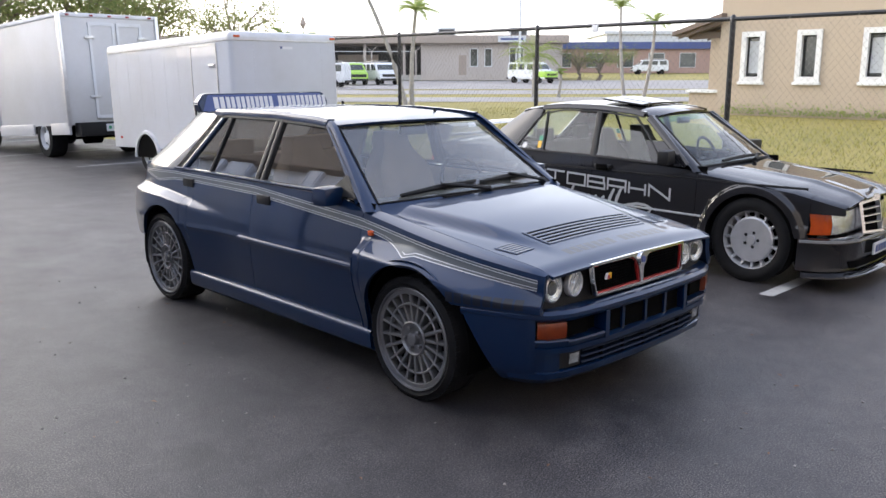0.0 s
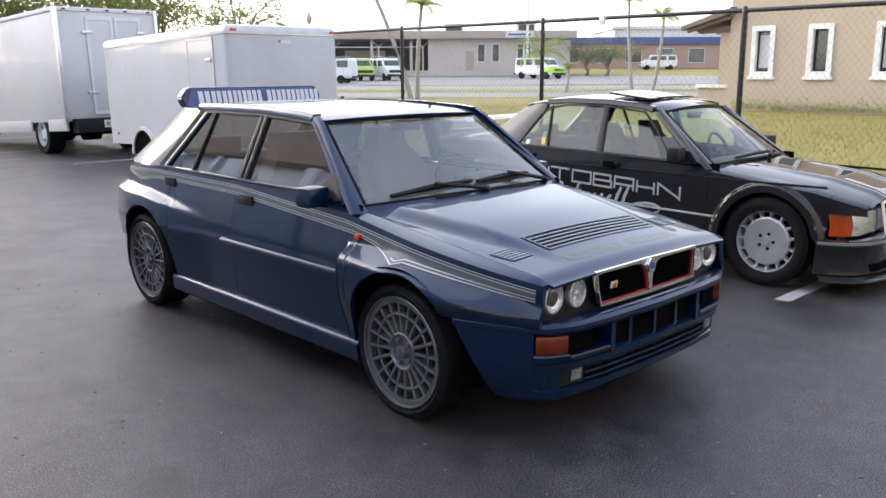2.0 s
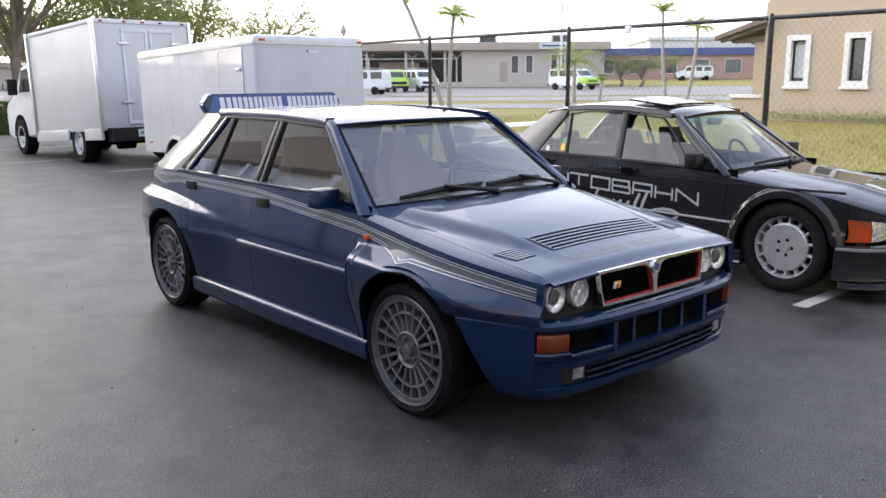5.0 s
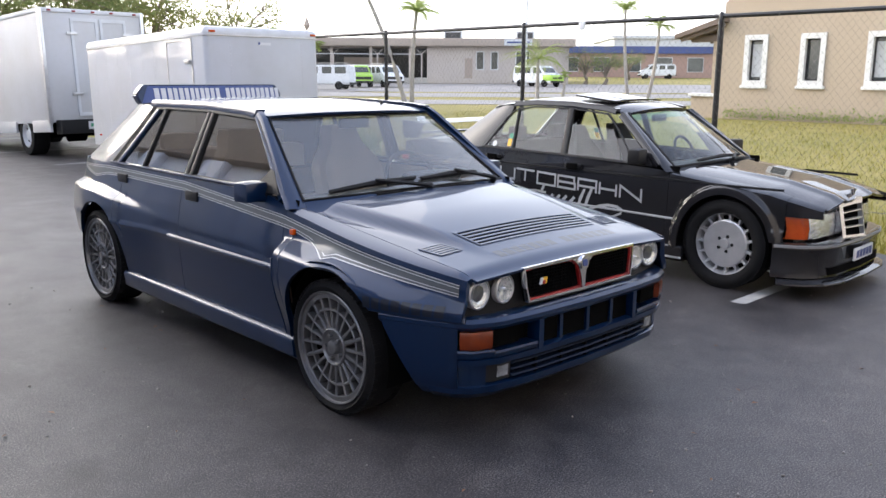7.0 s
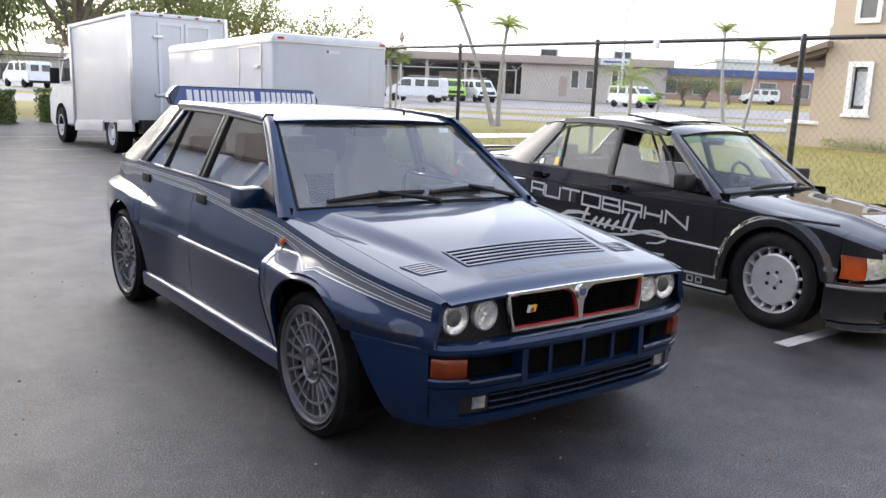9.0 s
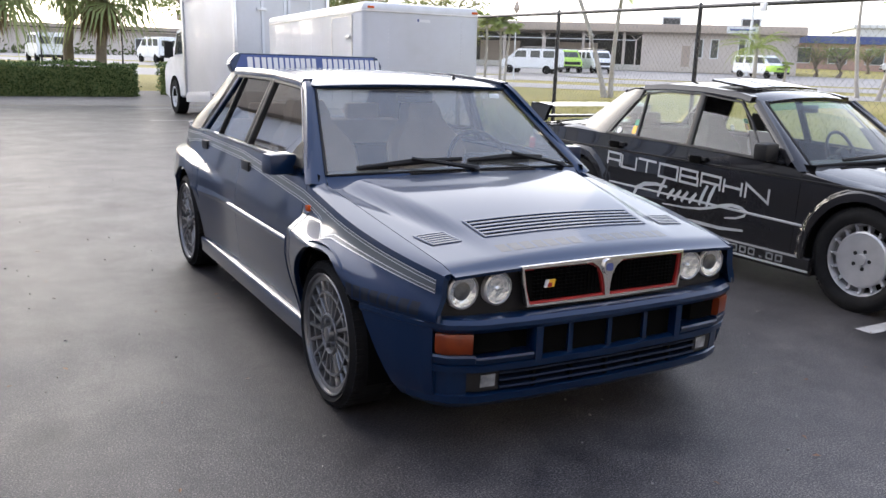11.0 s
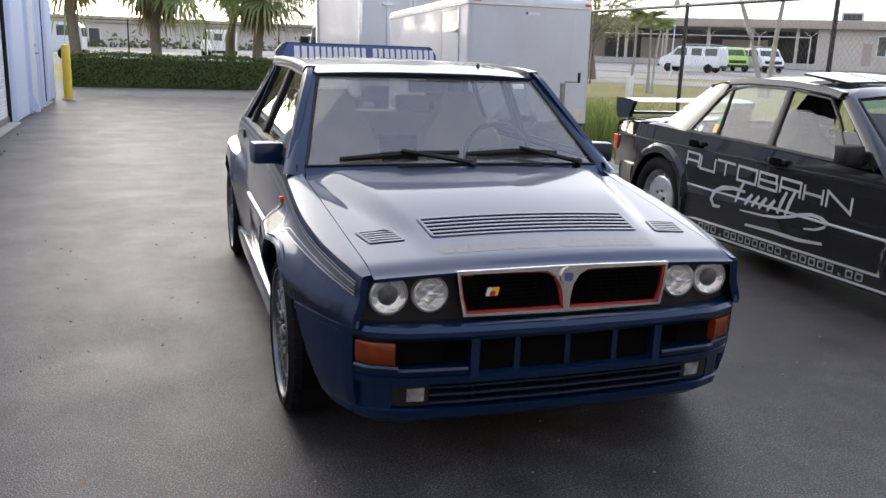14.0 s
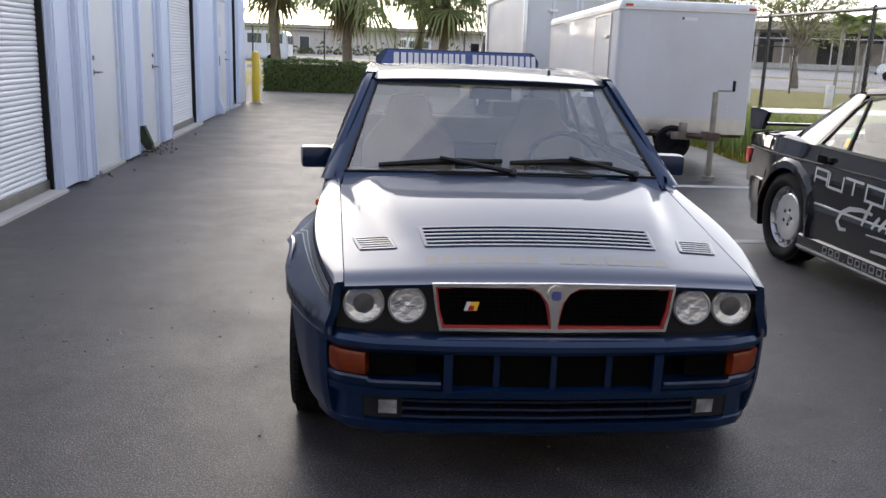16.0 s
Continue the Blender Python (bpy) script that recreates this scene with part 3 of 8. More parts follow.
def upper_bar(car, name, G, side, pts, w, material, off=0.004, thick=0.02, label=""):
    """A bar along (y, z) points on the leaning plane of the side windows."""
    bm = bmesh.new()
    rows = []
    pts = [Vector(p) for p in pts]
    for i, p in enumerate(pts):
        d = (pts[min(i + 1, len(pts) - 1)] - pts[max(i - 1, 0)]).normalized()
        n = Vector((-d.y, d.x)) * w / 2
        a, b = p + n, p - n
        rows.append([(side * (G(q.y) + o), q.x, q.y) for q, o in ((a, off - thick), (a, off - 0.004), (a * 0.8 + b * 0.2, off), (a * 0.2 + b * 0.8, off), (b, off - 0.004), (b, off - thick))])
    vs = sheet(bm, rows, True)
    bm.faces.new(vs[0])
    bm.faces.new(vs[-1][::-1])
    return part(name, bm, material, car, label)


def upper_poly(car, name, G, side, poly, material, off=0.0, thick=0.02, label=""):
    bm = bmesh.new()
    prism(bm, poly, lambda u, v, d: Vector((side * (G(v) + d), u, v)), off - thick, off)
    bmesh.ops.triangulate(bm, faces=[f for f in bm.faces if len(f.verts) > 4])
    return part(name, bm, material, car, label)


def side_glass(car, G, side, poly, material="glass", off=-0.008):
    bm = bmesh.new()
    f = bm.faces.new([bm.verts.new((side * (G(v) + off), u, v)) for u, v in poly])
    ob = part("side_window", bm, material, car, "tinted glass", smooth=False, face_to=(side, 0, 0))
    ob.visible_shadow = False
    return ob


def decal_on(car, name, S, side, lo, hi, y0, y1, material, off=0.0015, n=60, label=""):
    """A thin stripe lying on the side surface between two lines."""
    bm = bmesh.new()
    rows = []
    for i in range(n + 1):
        y = y0 + (y1 - y0) * i / n
        a, b = lo(y), hi(y)
        rows.append([(side * (S(y, a + (b - a) * k / 3) + off), y, a + (b - a) * k / 3) for k in range(4)])
    sheet(bm, rows)
    return part(name, bm, material, car, label)


def path_loft(bm, path, s0, s1, n, prof):
    """Sweeps a closed profile of (outward, z) along a plan curve path(s) -> (x, y, nx, ny)."""
    rows = []
    for i in range(n + 1):
        x, y, nx, ny = path(s0 + (s1 - s0) * i / n)
        rows.append([(x + nx * o, y + ny * o, z) for o, z in prof])
    vs = sheet(bm, rows, True)
    bm.faces.new(vs[0][::-1])
    bm.faces.new(vs[-1])


def plan_curve(half, corner):
    """A plan curve from points (x, y) for x >= 0, mirrored: s runs -1..1."""
    xs = [p[0] for p in half]
    ys = [p[1] for p in half]
    L = [0.0]
    for a, b in zip(half, half[1:]):
        L.append(L[-1] + math.hypot(b[0] - a[0], b[1] - a[1]))
    L = [v / L[-1] for v in L]
    def f(s):
        t = abs(s)
        def at(u):
            return np.interp(u, L, xs), np.interp(u, L, ys)
        x, y = at(t)
        x0, y0 = at(max(t - 0.03, 0)) if t > 0.03 else (-at(0.03 - t)[0], at(0.03 - t)[1])
        x1, y1 = at(min(t + 0.03, 1))
        dx, dy = x1 - x0, y1 - y0
        d = math.hypot(dx, dy) or 1
        nx, ny = dy / d, -dx / d
        if corner < 0:
            nx, ny = -nx, -ny
        sg = 1 if s >= 0 else -1
        return sg * float(x), float(y), sg * nx, ny
    return f


def corner_pillar(car, screen, G, s, low, material="blue"):
    """The windscreen pillar: a curved sheet from the glass edge to the side windows."""
    bm = bmesh.new()
    rows = []
    for t in np.linspace(-0.10, 0.99, 15):
        a = screen(s, t)
        z = a.z + 0.012
        y = low[0] + (low[1] - low[0]) * t
        b = Vector((s * (G(z) + 0.010), y, z))
        m = a.lerp(b, 0.55) + Vector((s * 0.010, -0.008, 0.010))
        rows.append([a + Vector((0, 0.0, 0.002)), a.lerp(m, 0.4) + Vector((0, 0, 0.004)), m, m.lerp(b, 0.6) + Vector((s * 0.006, 0, 0.002)), b, b + Vector((-s * 0.03, 0.01, 0))])
    sheet(bm, rows)
    return part("pillar_skin", bm, material, car, "", angle=60, face_to=(s, -1, 0.6))


def bars_text(car, name, material, fn, u0, u1, v0, v1, n, fill=0.72, label="", slant=0.0, skip=()):
    """Lettering that stands as plain blocks: n blocks between u0 and u1, each between v0 and v1."""
    w = (u1 - u0) / n
    for i in range(n):
        if i in skip:
            continue
        bm = bmesh.new()
        a = u0 + i * w + w * (1 - fill) / 2
        b = a + w * fill
        sheet(bm, [[fn(u + slant * k / 4, v0 + (v1 - v0) * k / 4) for u in np.linspace(a, b, 4)] for k in range(5)])
        part(name, bm, material, car, label, angle=80, face_to=(0, 0, 1))


def seat(car, x, y, z, material, scale=1.0):
    """A bucket seat with raised bolsters and a shaped headrest; it faces -y."""
    bm = bmesh.new()
    rows = []
    for k in range(13):
        t = k / 12
        w = lerp([0, 0.3, 0.6, 0.72, 0.8, 0.9, 1.0], [0.26, 0.25, 0.245, 0.20, 0.13, 0.125, 0.09], t) * scale
        h, yy = z + 0.62 * t * scale, y + 0.20 * t
        bol = lerp([0, 0.65, 0.8, 1], [0.06, 0.05, 0.01, 0.0], t)
        rows.append([(x + w * u, yy - bol * abs(u) ** 4 - (0.05 if abs(u) < 0.99 else 0.0), h) for u in (-1, -0.9, -0.6, -0.2, 0.2, 0.6, 0.9, 1)] + [(x + w * u, yy + 0.07, h) for u in (0.9, 0, -0.9)])
    vs = sheet(bm, rows, True)
    bm.faces.new(vs[-1])
    bm.faces.new(vs[0][::-1])
    b = part("seat", bm, material, car, "light bucket seat with an integrated headrest")
    part("cushion", boxed(x - 0.24 * scale, x + 0.24 * scale, y - 0.46, y + 0.04, z - 0.12, z + 0.05, bevel=0.04), material, b)
    return b


def steering_wheel(car, x, y, z, r=0.18):
    bm = bmesh.new()
    m = Matrix.Translation((x, y, z)) @ Matrix.Rotation(radians(-25), 4, "X") @ Matrix.Rotation(radians(90), 4, "X")
    pts = [m @ Vector((r * math.cos(a), r * math.sin(a), 0)) for a in np.linspace(0, 2 * math.pi, 33)]
    tube(bm, pts, 0.013, 8, False)
    for a in (0, 180, 270):
        q = m @ Vector((r * math.cos(radians(a)), r * math.sin(radians(a)), 0))
        tube(bm, [m @ Vector((0, 0, -0.03)), q], 0.012, 6)
    revolve(bm, [(-0.02, 0.05), (0.03, 0.05), (0.035, 0.0)], 20, m @ Matrix.Rotation(radians(90), 4, "Y"))
    return part("steering_wheel", bm, "trim", car)


def wiper(car, base, elbow, a, b, lift=0.02):
    up = Vector((0, -lift * 0.8, lift))
    arm = part("wiper", tubed([Vector(base), Vector(base) + up * 1.3, Vector(elbow) + up * 1.4], [0.014, 0.012, 0.009], 6), "trim", car, "black windscreen wiper")
    part("blade", tubed([Vector(a) + up * 0.5, Vector(a).lerp(Vector(b), 0.5) + up * 0.9, Vector(b) + up * 0.5], [0.010, 0.016, 0.010], 6), "rubber", arm)
    part("pivot", tubed([Vector(base) - up, Vector(base) + up * 1.5], 0.017, 10), "trim", arm)


# ---- the blue hatchback ----
def hatch_side(y, z):
    x = lerp([0.12, 0.20, 0.30, 0.42, 0.55, 0.64, 0.72, 0.80, 0.89], [0.748, 0.757, 0.768, 0.780, 0.788, 0.784, 0.771, 0.753, 0.733], z)
    if y < 0.05:
        x -= 0.112 * min(((0.05 - y) / 0.74), 1.2) ** 2.0
    if y > 2.5:
        x -= 0.06 * ((y - 2.5) / 0.45) ** 2
    # front flare: rolls out of the wing above the arch and ends in a step before the door
    amp = lerp([-0.70, -0.63, -0.52, -0.42, -0.345, -0.15, 0.05, 0.374, 0.390], [0.018, 0.026, 0.048, 0.062, 0.073, 0.092, 0.094, 0.070, 0.0], y)
    z0 = lerp([-0.70, -0.35, 0.0, 0.33], [0.520, 0.560, 0.632, 0.632], y)
    z1 = lerp([-0.70, -0.35, 0.0, 0.33], [0.610, 0.665, 0.722, 0.722], y)
    x += amp * (1 - sm(z0, z1, z)) * (0.36 + 0.64 * sm(0.24, 0.54, z))
    # rear flare: a blade that starts as a point in the rear door
    amp = 0.058 * sm(1.62, 2.36, y)
    z0 = lerp([1.6, 2.1, 2.46, 2.9], [0.625, 0.668, 0.700, 0.712], y)
    z1 = lerp([1.6, 2.1, 2.46, 2.9], [0.655, 0.716, 0.752, 0.760], y)
    x += amp * (1 - sm(z0, z1, z)) * (0.75 + 0.25 * sm(0.25, 0.55, z))
    # raised crease along the doors
    if y > 0.36:
        x += 0.006 * math.exp(-((z - 0.552) / 0.012) ** 2)
    return x


def hatch_top(y):
    return lerp([-0.70, -0.40, 0.0, 0.38, 0.46, 0.60, 3.0], [0.672, 0.712, 0.768, 0.822, 0.850, 0.880, 0.885], y)


def hatch_hood_edge(y):
    return lerp([-0.70, 0.40], [0.640, 0.690], y), hatch_top(y) + 0.016 - 0.010 * sm(-0.61, -0.70, y)


def hatch_hood(x, y):
    ex, ez = hatch_hood_edge(y)
    u = abs(x) / ex
    z = ez + 0.030 * (1 - u * u) * (1 - 0.55 * ((y + 0.15) / 0.55) ** 2)
    b = lerp([-0.66, -0.40, 0.25], [0.450, 0.475, 0.630], y)
    h = 0.028 * sm(-0.66, -0.05, y)
    z += h * (1 - sm(b - 0.075, b + 0.015, abs(x)))
    z -= 0.004 * math.exp(-((abs(x) - b - 0.02) / 0.03) ** 2) * sm(-0.6, 0.0, y)
    return z - 0.006 * sm(-0.64, -0.705, y)


def hatch_G(z):
    return 0.733 - 0.43 * (z - 0.885)


def hatch_screen(x, t):
    """A point of the windscreen: x from -1 to 1, t from the cowl to the roof."""
    hx = 0.668 + (0.532 - 0.668) * t
    y = 0.385 + (0.880 - 0.385) * t - 0.085 * (1 - x * x) * (1 - 0.35 * t)
    z = 0.853 + (1.213 - 0.853) * t + 0.016 * (1 - x * x)
    return Vector((x * hx, y, z))


def build_hatch():
    car = thing("hatchback_car", "dark blue striped hatchback with a raised roof spoiler", "car", at=pose(0.009, 0, 0, 0, 0, -0.75))
    WF, WR = -0.025, 2.46
    S = hatch_side
    def fender_low(y):
        base = 0.516 if y < 0 else 0.20
        return max(base, 0.298 + math.sqrt(max(0.348 ** 2 - (y - WF) ** 2, 0.0))) if abs(y - WF) < 0.348 else base
    def quarter_low(y):
        base = 0.20 if y < 2.5 else 0.40
        return max(base, 0.298 + math.sqrt(max(0.348 ** 2 - (y - WR) ** 2, 0.0))) if abs(y - WR) < 0.348 else base
    for s in (-1, 1):
        side_panel(car, "front_fender", s, S, -0.684, 0.405, fender_low, hatch_top, "blue", 96, 44, cap=hatch_hood_edge, label="dark blue flared front wing")
        side_panel(car, "front_door", s, S, 0.405, 1.425, lambda y: 0.235, hatch_top, "blue", 24, 26, label="dark blue door panel")
        side_panel(car, "rear_door", s, S, 1.425, 2.20, lambda y: max(0.235, quarter_low(y)), hatch_top, "blue", 64, 56, label="dark blue door panel")
        side_panel(car, "quarter_panel", s, S, 2.20, 2.93, quarter_low, hatch_top, "blue", 52, 56, label="dark blue flared rear quarter")
        # sill under the doors
        bm = bmesh.new()
        rows = [[(s * x, y, z) for x, z in ((0.70, 0.258), (0.782, 0.258), (0.797, 0.254), (0.807, 0.244), (0.810, 0.234), (0.803, 0.165), (0.78, 0.145), (0.70, 0.15))] for y in np.linspace(0.30, 2.14, 12)]
        vs = sheet(bm, rows, True)
        bm.faces.new(vs[0]), bm.faces.new(vs[-1])
        part("sill", bm, "blue", car, "dark blue side skirt")
        # rounded rear edge of the front flare
        part("flare_edge", tubed([(s * (S(0.372, z) - 0.001), 0.376, z) for z in np.linspace(0.235, 0.622, 15)], 0.005, 8), "blue", car)
        # door moulding
        bm = bmesh.new()
        rows = [[(s * (S(y, 0.55) + o), y, z) for o, z in ((-0.004, 0.566), (0.011, 0.560), (0.014, 0.551), (0.011, 0.541), (-0.004, 0.537))] for y in np.linspace(0.41, 1.535, 24)]
        sheet(bm, rows)
        part("door_moulding", bm, "blue", car, "raised moulding strip")
        # belt strip below the windows
        bm = bmesh.new()
        rows = [[(s * (hatch_top(y) * 0 + S(y, 0.884) + o), y, z) for o, z in ((-0.01, 0.902), (0.006, 0.900), (0.009, 0.893), (0.007, 0.885), (-0.004, 0.882))] for y in np.linspace(0.62, 2.40, 24)]
        sheet(bm, rows)
        part("belt_strip", bm, "blue", car)
        # windows and pillars
        G = hatch_G
        side_glass(car, G, s, [(0.50, 0.89), (1.36, 0.89), (1.345, 1.235), (0.86, 1.215)])
        side_glass(car, G, s, [(1.40, 0.89), (1.94, 0.89), (1.885, 1.225), (1.375, 1.235)])
        side_glass(car, G, s, [(1.95, 0.89), (2.29, 0.89), (1.97, 1.215), (1.895, 1.225)])
        upper_bar(car, "window_pillar", G, s, [(0.452, 0.872), (0.66, 1.047), (0.840, 1.193), (0.885, 1.221), (0.935, 1.235), (1.0, 1.243)], 0.044, "blue", 0.007, 0.03, "dark blue windscreen pillar")
        corner_pillar(car, hatch_screen, G, s, (0.43, 0.905))
        upper_bar(car, "roof_rail", G, s, [(0.905, 1.236), (1.0, 1.246), (1.4, 1.262), (1.9, 1.262), (2.10, 1.257)], 0.040, "blue", 0.012, 0.05)
        upper_bar(car, "window_seal", G, s, [(0.52, 0.935), (0.66, 1.045), (0.845, 1.195), (0.90, 1.214), (1.4, 1.235), (1.9, 1.236), (2.02, 1.230)], 0.018, "rubber", 0.008, 0.025)
        upper_bar(car, "window_seal", G, s, [(0.50, 0.893), (1.4, 0.896), (2.32, 0.893)], 0.014, "rubber", 0.010, 0.025)
        upper_bar(car, "window_pillar", G, s, [(1.352, 0.89), (1.330, 1.235)], 0.038, "trim", 0.010, 0.03, "black door frame")
        upper_bar(car, "window_pillar", G, s, [(1.412, 0.89), (1.378, 1.235)], 0.044, "trim", 0.007, 0.03, "black door frame")
        upper_bar(car, "window_pillar", G, s, [(1.945, 0.89), (1.885, 1.232)], 0.022, "rubber", 0.008, 0.025)
        upper_bar(car, "window_pillar", G, s, [(2.30, 0.888), (2.14, 1.06), (1.99, 1.228)], 0.040, "blue", 0.008, 0.03)
        for k in range(3):
            upper_bar(car, "pillar_rib", G, s, [(2.330 + 0.024 * k, 0.890), (2.170 + 0.023 * k, 1.06), (2.015 + 0.022 * k, 1.240)], 0.012, "trim", 0.010, 0.02)
        bm = bmesh.new()
        rows = []
        for t in np.linspace(0, 1, 12):
            z = 0.882 + (1.244 - 0.882) * t
            ya, yb = 2.30 + (1.99 - 2.30) * t, lerp([0, 0.5, 1], [2.935, 2.68, 2.44], t)
            rows.append([(s * (G(z) + 0.006 - 0.075 * u ** 2.2), ya + (yb - ya) * u, z) for u in np.linspace(0, 1, 12)])
        sheet(bm, rows)
        solidify(part("rear_pillar", bm, "blue", car, "dark blue rear pillar", angle=80, face_to=(s, 0.3, 0.3)), 0.03)
        # mirror
        mb = part("mirror", boxed(-0.066, 0.066, -0.05, 0.05, -0.047, 0.047, bevel=0.018), "blue", car, "dark blue door mirror on a black foot", at=pose(s * 0.800, 0.625, 0.890, 0, 0, -s * 8))
        part("mirror_foot", tubed([(s * -0.02, 0.0, -0.010), (s * -0.09, -0.02, -0.015)], [0.040, 0.045], 10), "trim", mb)
        part("mirror_glass", boxed(-0.055, 0.055, 0.047, 0.052, -0.038, 0.038), "chrome", mb)
        bm = bmesh.new()
        prism(bm, [(0.47, 0.885), (0.72, 0.885), (0.60, 0.99), (0.575, 0.985)], lambda u, v, d: Vector((s * (G(v) + d), u, v)), -0.01, 0.012)
        part("mirror_base", bm, "trim", car)
        # handles
        for hy, hz in ((1.30, 0.795), (2.19, 0.812)):
            h = part("door_handle", boxed(-0.010, 0.010, -0.065, 0.065, -0.026, 0.026, bevel=0.006), "trim", car, "black recessed door handle", at=pose(s * (S(hy, hz) + 0.002), hy, hz))
            part("handle_flap", boxed(-0.006, 0.014, -0.05, 0.02, -0.014, 0.016, bevel=0.005), "rubber", h)
        # repeater lamp and door keyhole
        part("side_lamp", boxed(-0.012, 0.010, -0.017, 0.017, -0.014, 0.014, bevel=0.009), "amber", car, "small orange side lamp", at=pose(s * (S(0.318, 0.738) + 0.006), 0.318, 0.738))
        # stripes
        up = lambda y: lerp([-0.66, 0.42, 1.40, 2.40, 2.90], [0.655, 0.800, 0.862, 0.868, 0.85], y)
        dn = lambda y: lerp([-0.66, -0.30, -0.03, 0.02, 0.10, 0.20, 0.32, 0.42, 1.40, 2.2, 2.42, 2.60, 2.90], [0.612, 0.652, 0.683, 0.672, 0.694, 0.722, 0.743, 0.752, 0.815, 0.822, 0.815, 0.79, 0.83], y)
        y1 = 2.88
        decal_on(car, "stripe", S, s, dn, up, -0.655, y1, "grey_decal", 0.0025, 220, "dark grey flank stripe")
        for f, o in ((up, 0.0), (up, -0.011), (dn, 0.0), (dn, 0.011)):
            decal_on(car, "pinstripe", S, s, lambda y, f=f, o=o: f(y) + o - 0.0016, lambda y, f=f, o=o: f(y) + o + 0.0016, -0.655, y1, "silver_decal", 0.0042, 220, "thin pale pinstripe")
        bars_text(car, "faded_lettering", "ghost_blue", lambda u, v, s=s: Vector((s * (S(u, v) + 0.003), u, v)), -0.62, -0.27, 0.527, 0.572, 8, 0.78, "faded dark lettering as blocks")
    # bonnet
    bm = bmesh.new()
    rows = []
    for y in list(np.linspace(-0.702, -0.60, 8)) + list(np.linspace(-0.58, 0.27, 36)):
        ex, _ = hatch_hood_edge(y)
        rows.append([(x, y, hatch_hood(x, y)) for x in np.linspace(-ex + 0.003, ex - 0.003, 61)])
    front = rows[0]
    rows.insert(0, [(x, y + 0.004, z - 0.012) for x, y, z in front])
    sheet(bm, rows)
    hood = solidify(part("bonnet", bm, "blue", car, "dark blue bonnet with a raised centre and louvres", angle=50, face_to=(0, 0, 1)), 0.012)

    def louvre(x0, x1, y0, y1, n, skew, under="dark"):
        bm = bmesh.new()
        fn = lambda u, v, d: Vector((u, v, hatch_hood(u, v) + d))
        m = 6
        xs = np.linspace(0, 1, 25)
        rows = []
        for v in np.linspace(y0, y1, m):
            t = (v - y0) / (y1 - y0)
            a, b = x0 + skew[0] * t, x1 + skew[1] * t
            rows.append([fn(a + (b - a) * k, v, 0.0015) for k in xs])
        sheet(bm, rows)
        # flat under sheet; the main louvre's slot shade is in its colour
        base = part("louvre", bm, under, hood, "black slotted bonnet louvre")
        bm = bmesh.new()
        pw = 0.30 * (y1 - y0) / n
        for i in range(n + 1):
            v = y0 + (y1 - y0) * i / n
            t = i / n
            a, b = x0 + skew[0] * t - 0.008, x1 + skew[1] * t + 0.008
            rows = [[fn(a + (b - a) * k, v - pw, 0.001) for k in xs], [fn(a + (b - a) * k, v - pw * 0.8, 0.0040) for k in xs], [fn(a + (b - a) * k, v + pw * 0.6, 0.0035) for k in xs], [fn(a + (b - a) * k, v + pw, 0.001) for k in xs]]
            sheet(bm, rows)
        for e in (0, 1):
            rows = []
            for i in range(7):
                t = i / 6
                a = (x0 + skew[0] * t - 0.006) if e == 0 else (x1 + skew[1] * t + 0.006)
                rows.append([fn(a - 0.006, y0 + (y1 - y0) * t, 0.003), fn(a - 0.003, y0 + (y1 - y0) * t, 0.0045), fn(a + 0.003, y0 + (y1 - y0) * t, 0.0045), fn(a + 0.006, y0 + (y1 - y0) * t, 0.003)])
            sheet(bm, rows)
        part("slat", bm, "blue", base)

    louvre(-0.375, 0.375, -0.465, -0.325, 5, (-0.012, 0.012))
    louvre(-0.585, -0.485, -0.455, -0.355, 5, (-0.025, -0.02), "grey_decal")
    louvre(0.485, 0.585, -0.455, -0.355, 5, (0.02, 0.025), "grey_decal")
    bars_text(hood, "faded_lettering", "ghost_decal", lambda u, v: Vector((u, v, hatch_hood(u, v) + 0.0008)), -0.395, 0.395, -0.597, -0.540, 15, 0.80, "faded pale lettering as blocks", skip=(7,))
    # cowl with its grille and washers
    bm = bmesh.new()
    rows = []
    for k, (t, dz) in enumerate(((0, 0.0), (0.3, -0.02), (0.7, -0.015), (1, 0.004))):
        row = []
        for x in np.linspace(-1, 1, 25):
            a = Vector((x * 0.685, 0.262, hatch_hood(x * 0.68, 0.262) - 0.012))
            b = hatch_screen(x, 0.0)
            p = a.lerp(b, t)
            row.append((p.x, p.y, p.z + dz))
        rows.append(row)
    sheet(bm, rows)
    part("cowl", bm, "blue", car)
    bm = bmesh.new()
    for x0, x1 in ((-0.30, -0.02), (0.05, 0.36)):
        for k in range(3):
            y = 0.285 + 0.014 * k
            box(bm, x0, x1, y, y + 0.006, 0.850, 0.872)
    part("cowl_grille", bm, "trim", car)
    # windscreen and its seal
    bm = bmesh.new()
    sheet(bm, [[hatch_screen(x, t) for x in np.linspace(-0.985, 0.985, 21)] for t in np.linspace(0.02, 0.98, 12)])
    ws = part("windscreen", bm, "screen", car, "clear raked windscreen", angle=80, face_to=(0, -1, 1))
    ws.visible_shadow = False
    edge = [hatch_screen(x, 0.012) for x in np.linspace(-1, 1, 15)] + [hatch_screen(1, t) for t in np.linspace(0.05, 0.96, 8)] + [hatch_screen(x, 0.99) for x in np.linspace(1, -1, 15)] + [hatch_screen(-1, t) for t in np.linspace(0.96, 0.05, 8)]
    part("screen_seal", tubed([p + Vector((0, -0.004, 0.004)) for p in edge + edge[:1]], 0.0055, 6), "rubber", car)
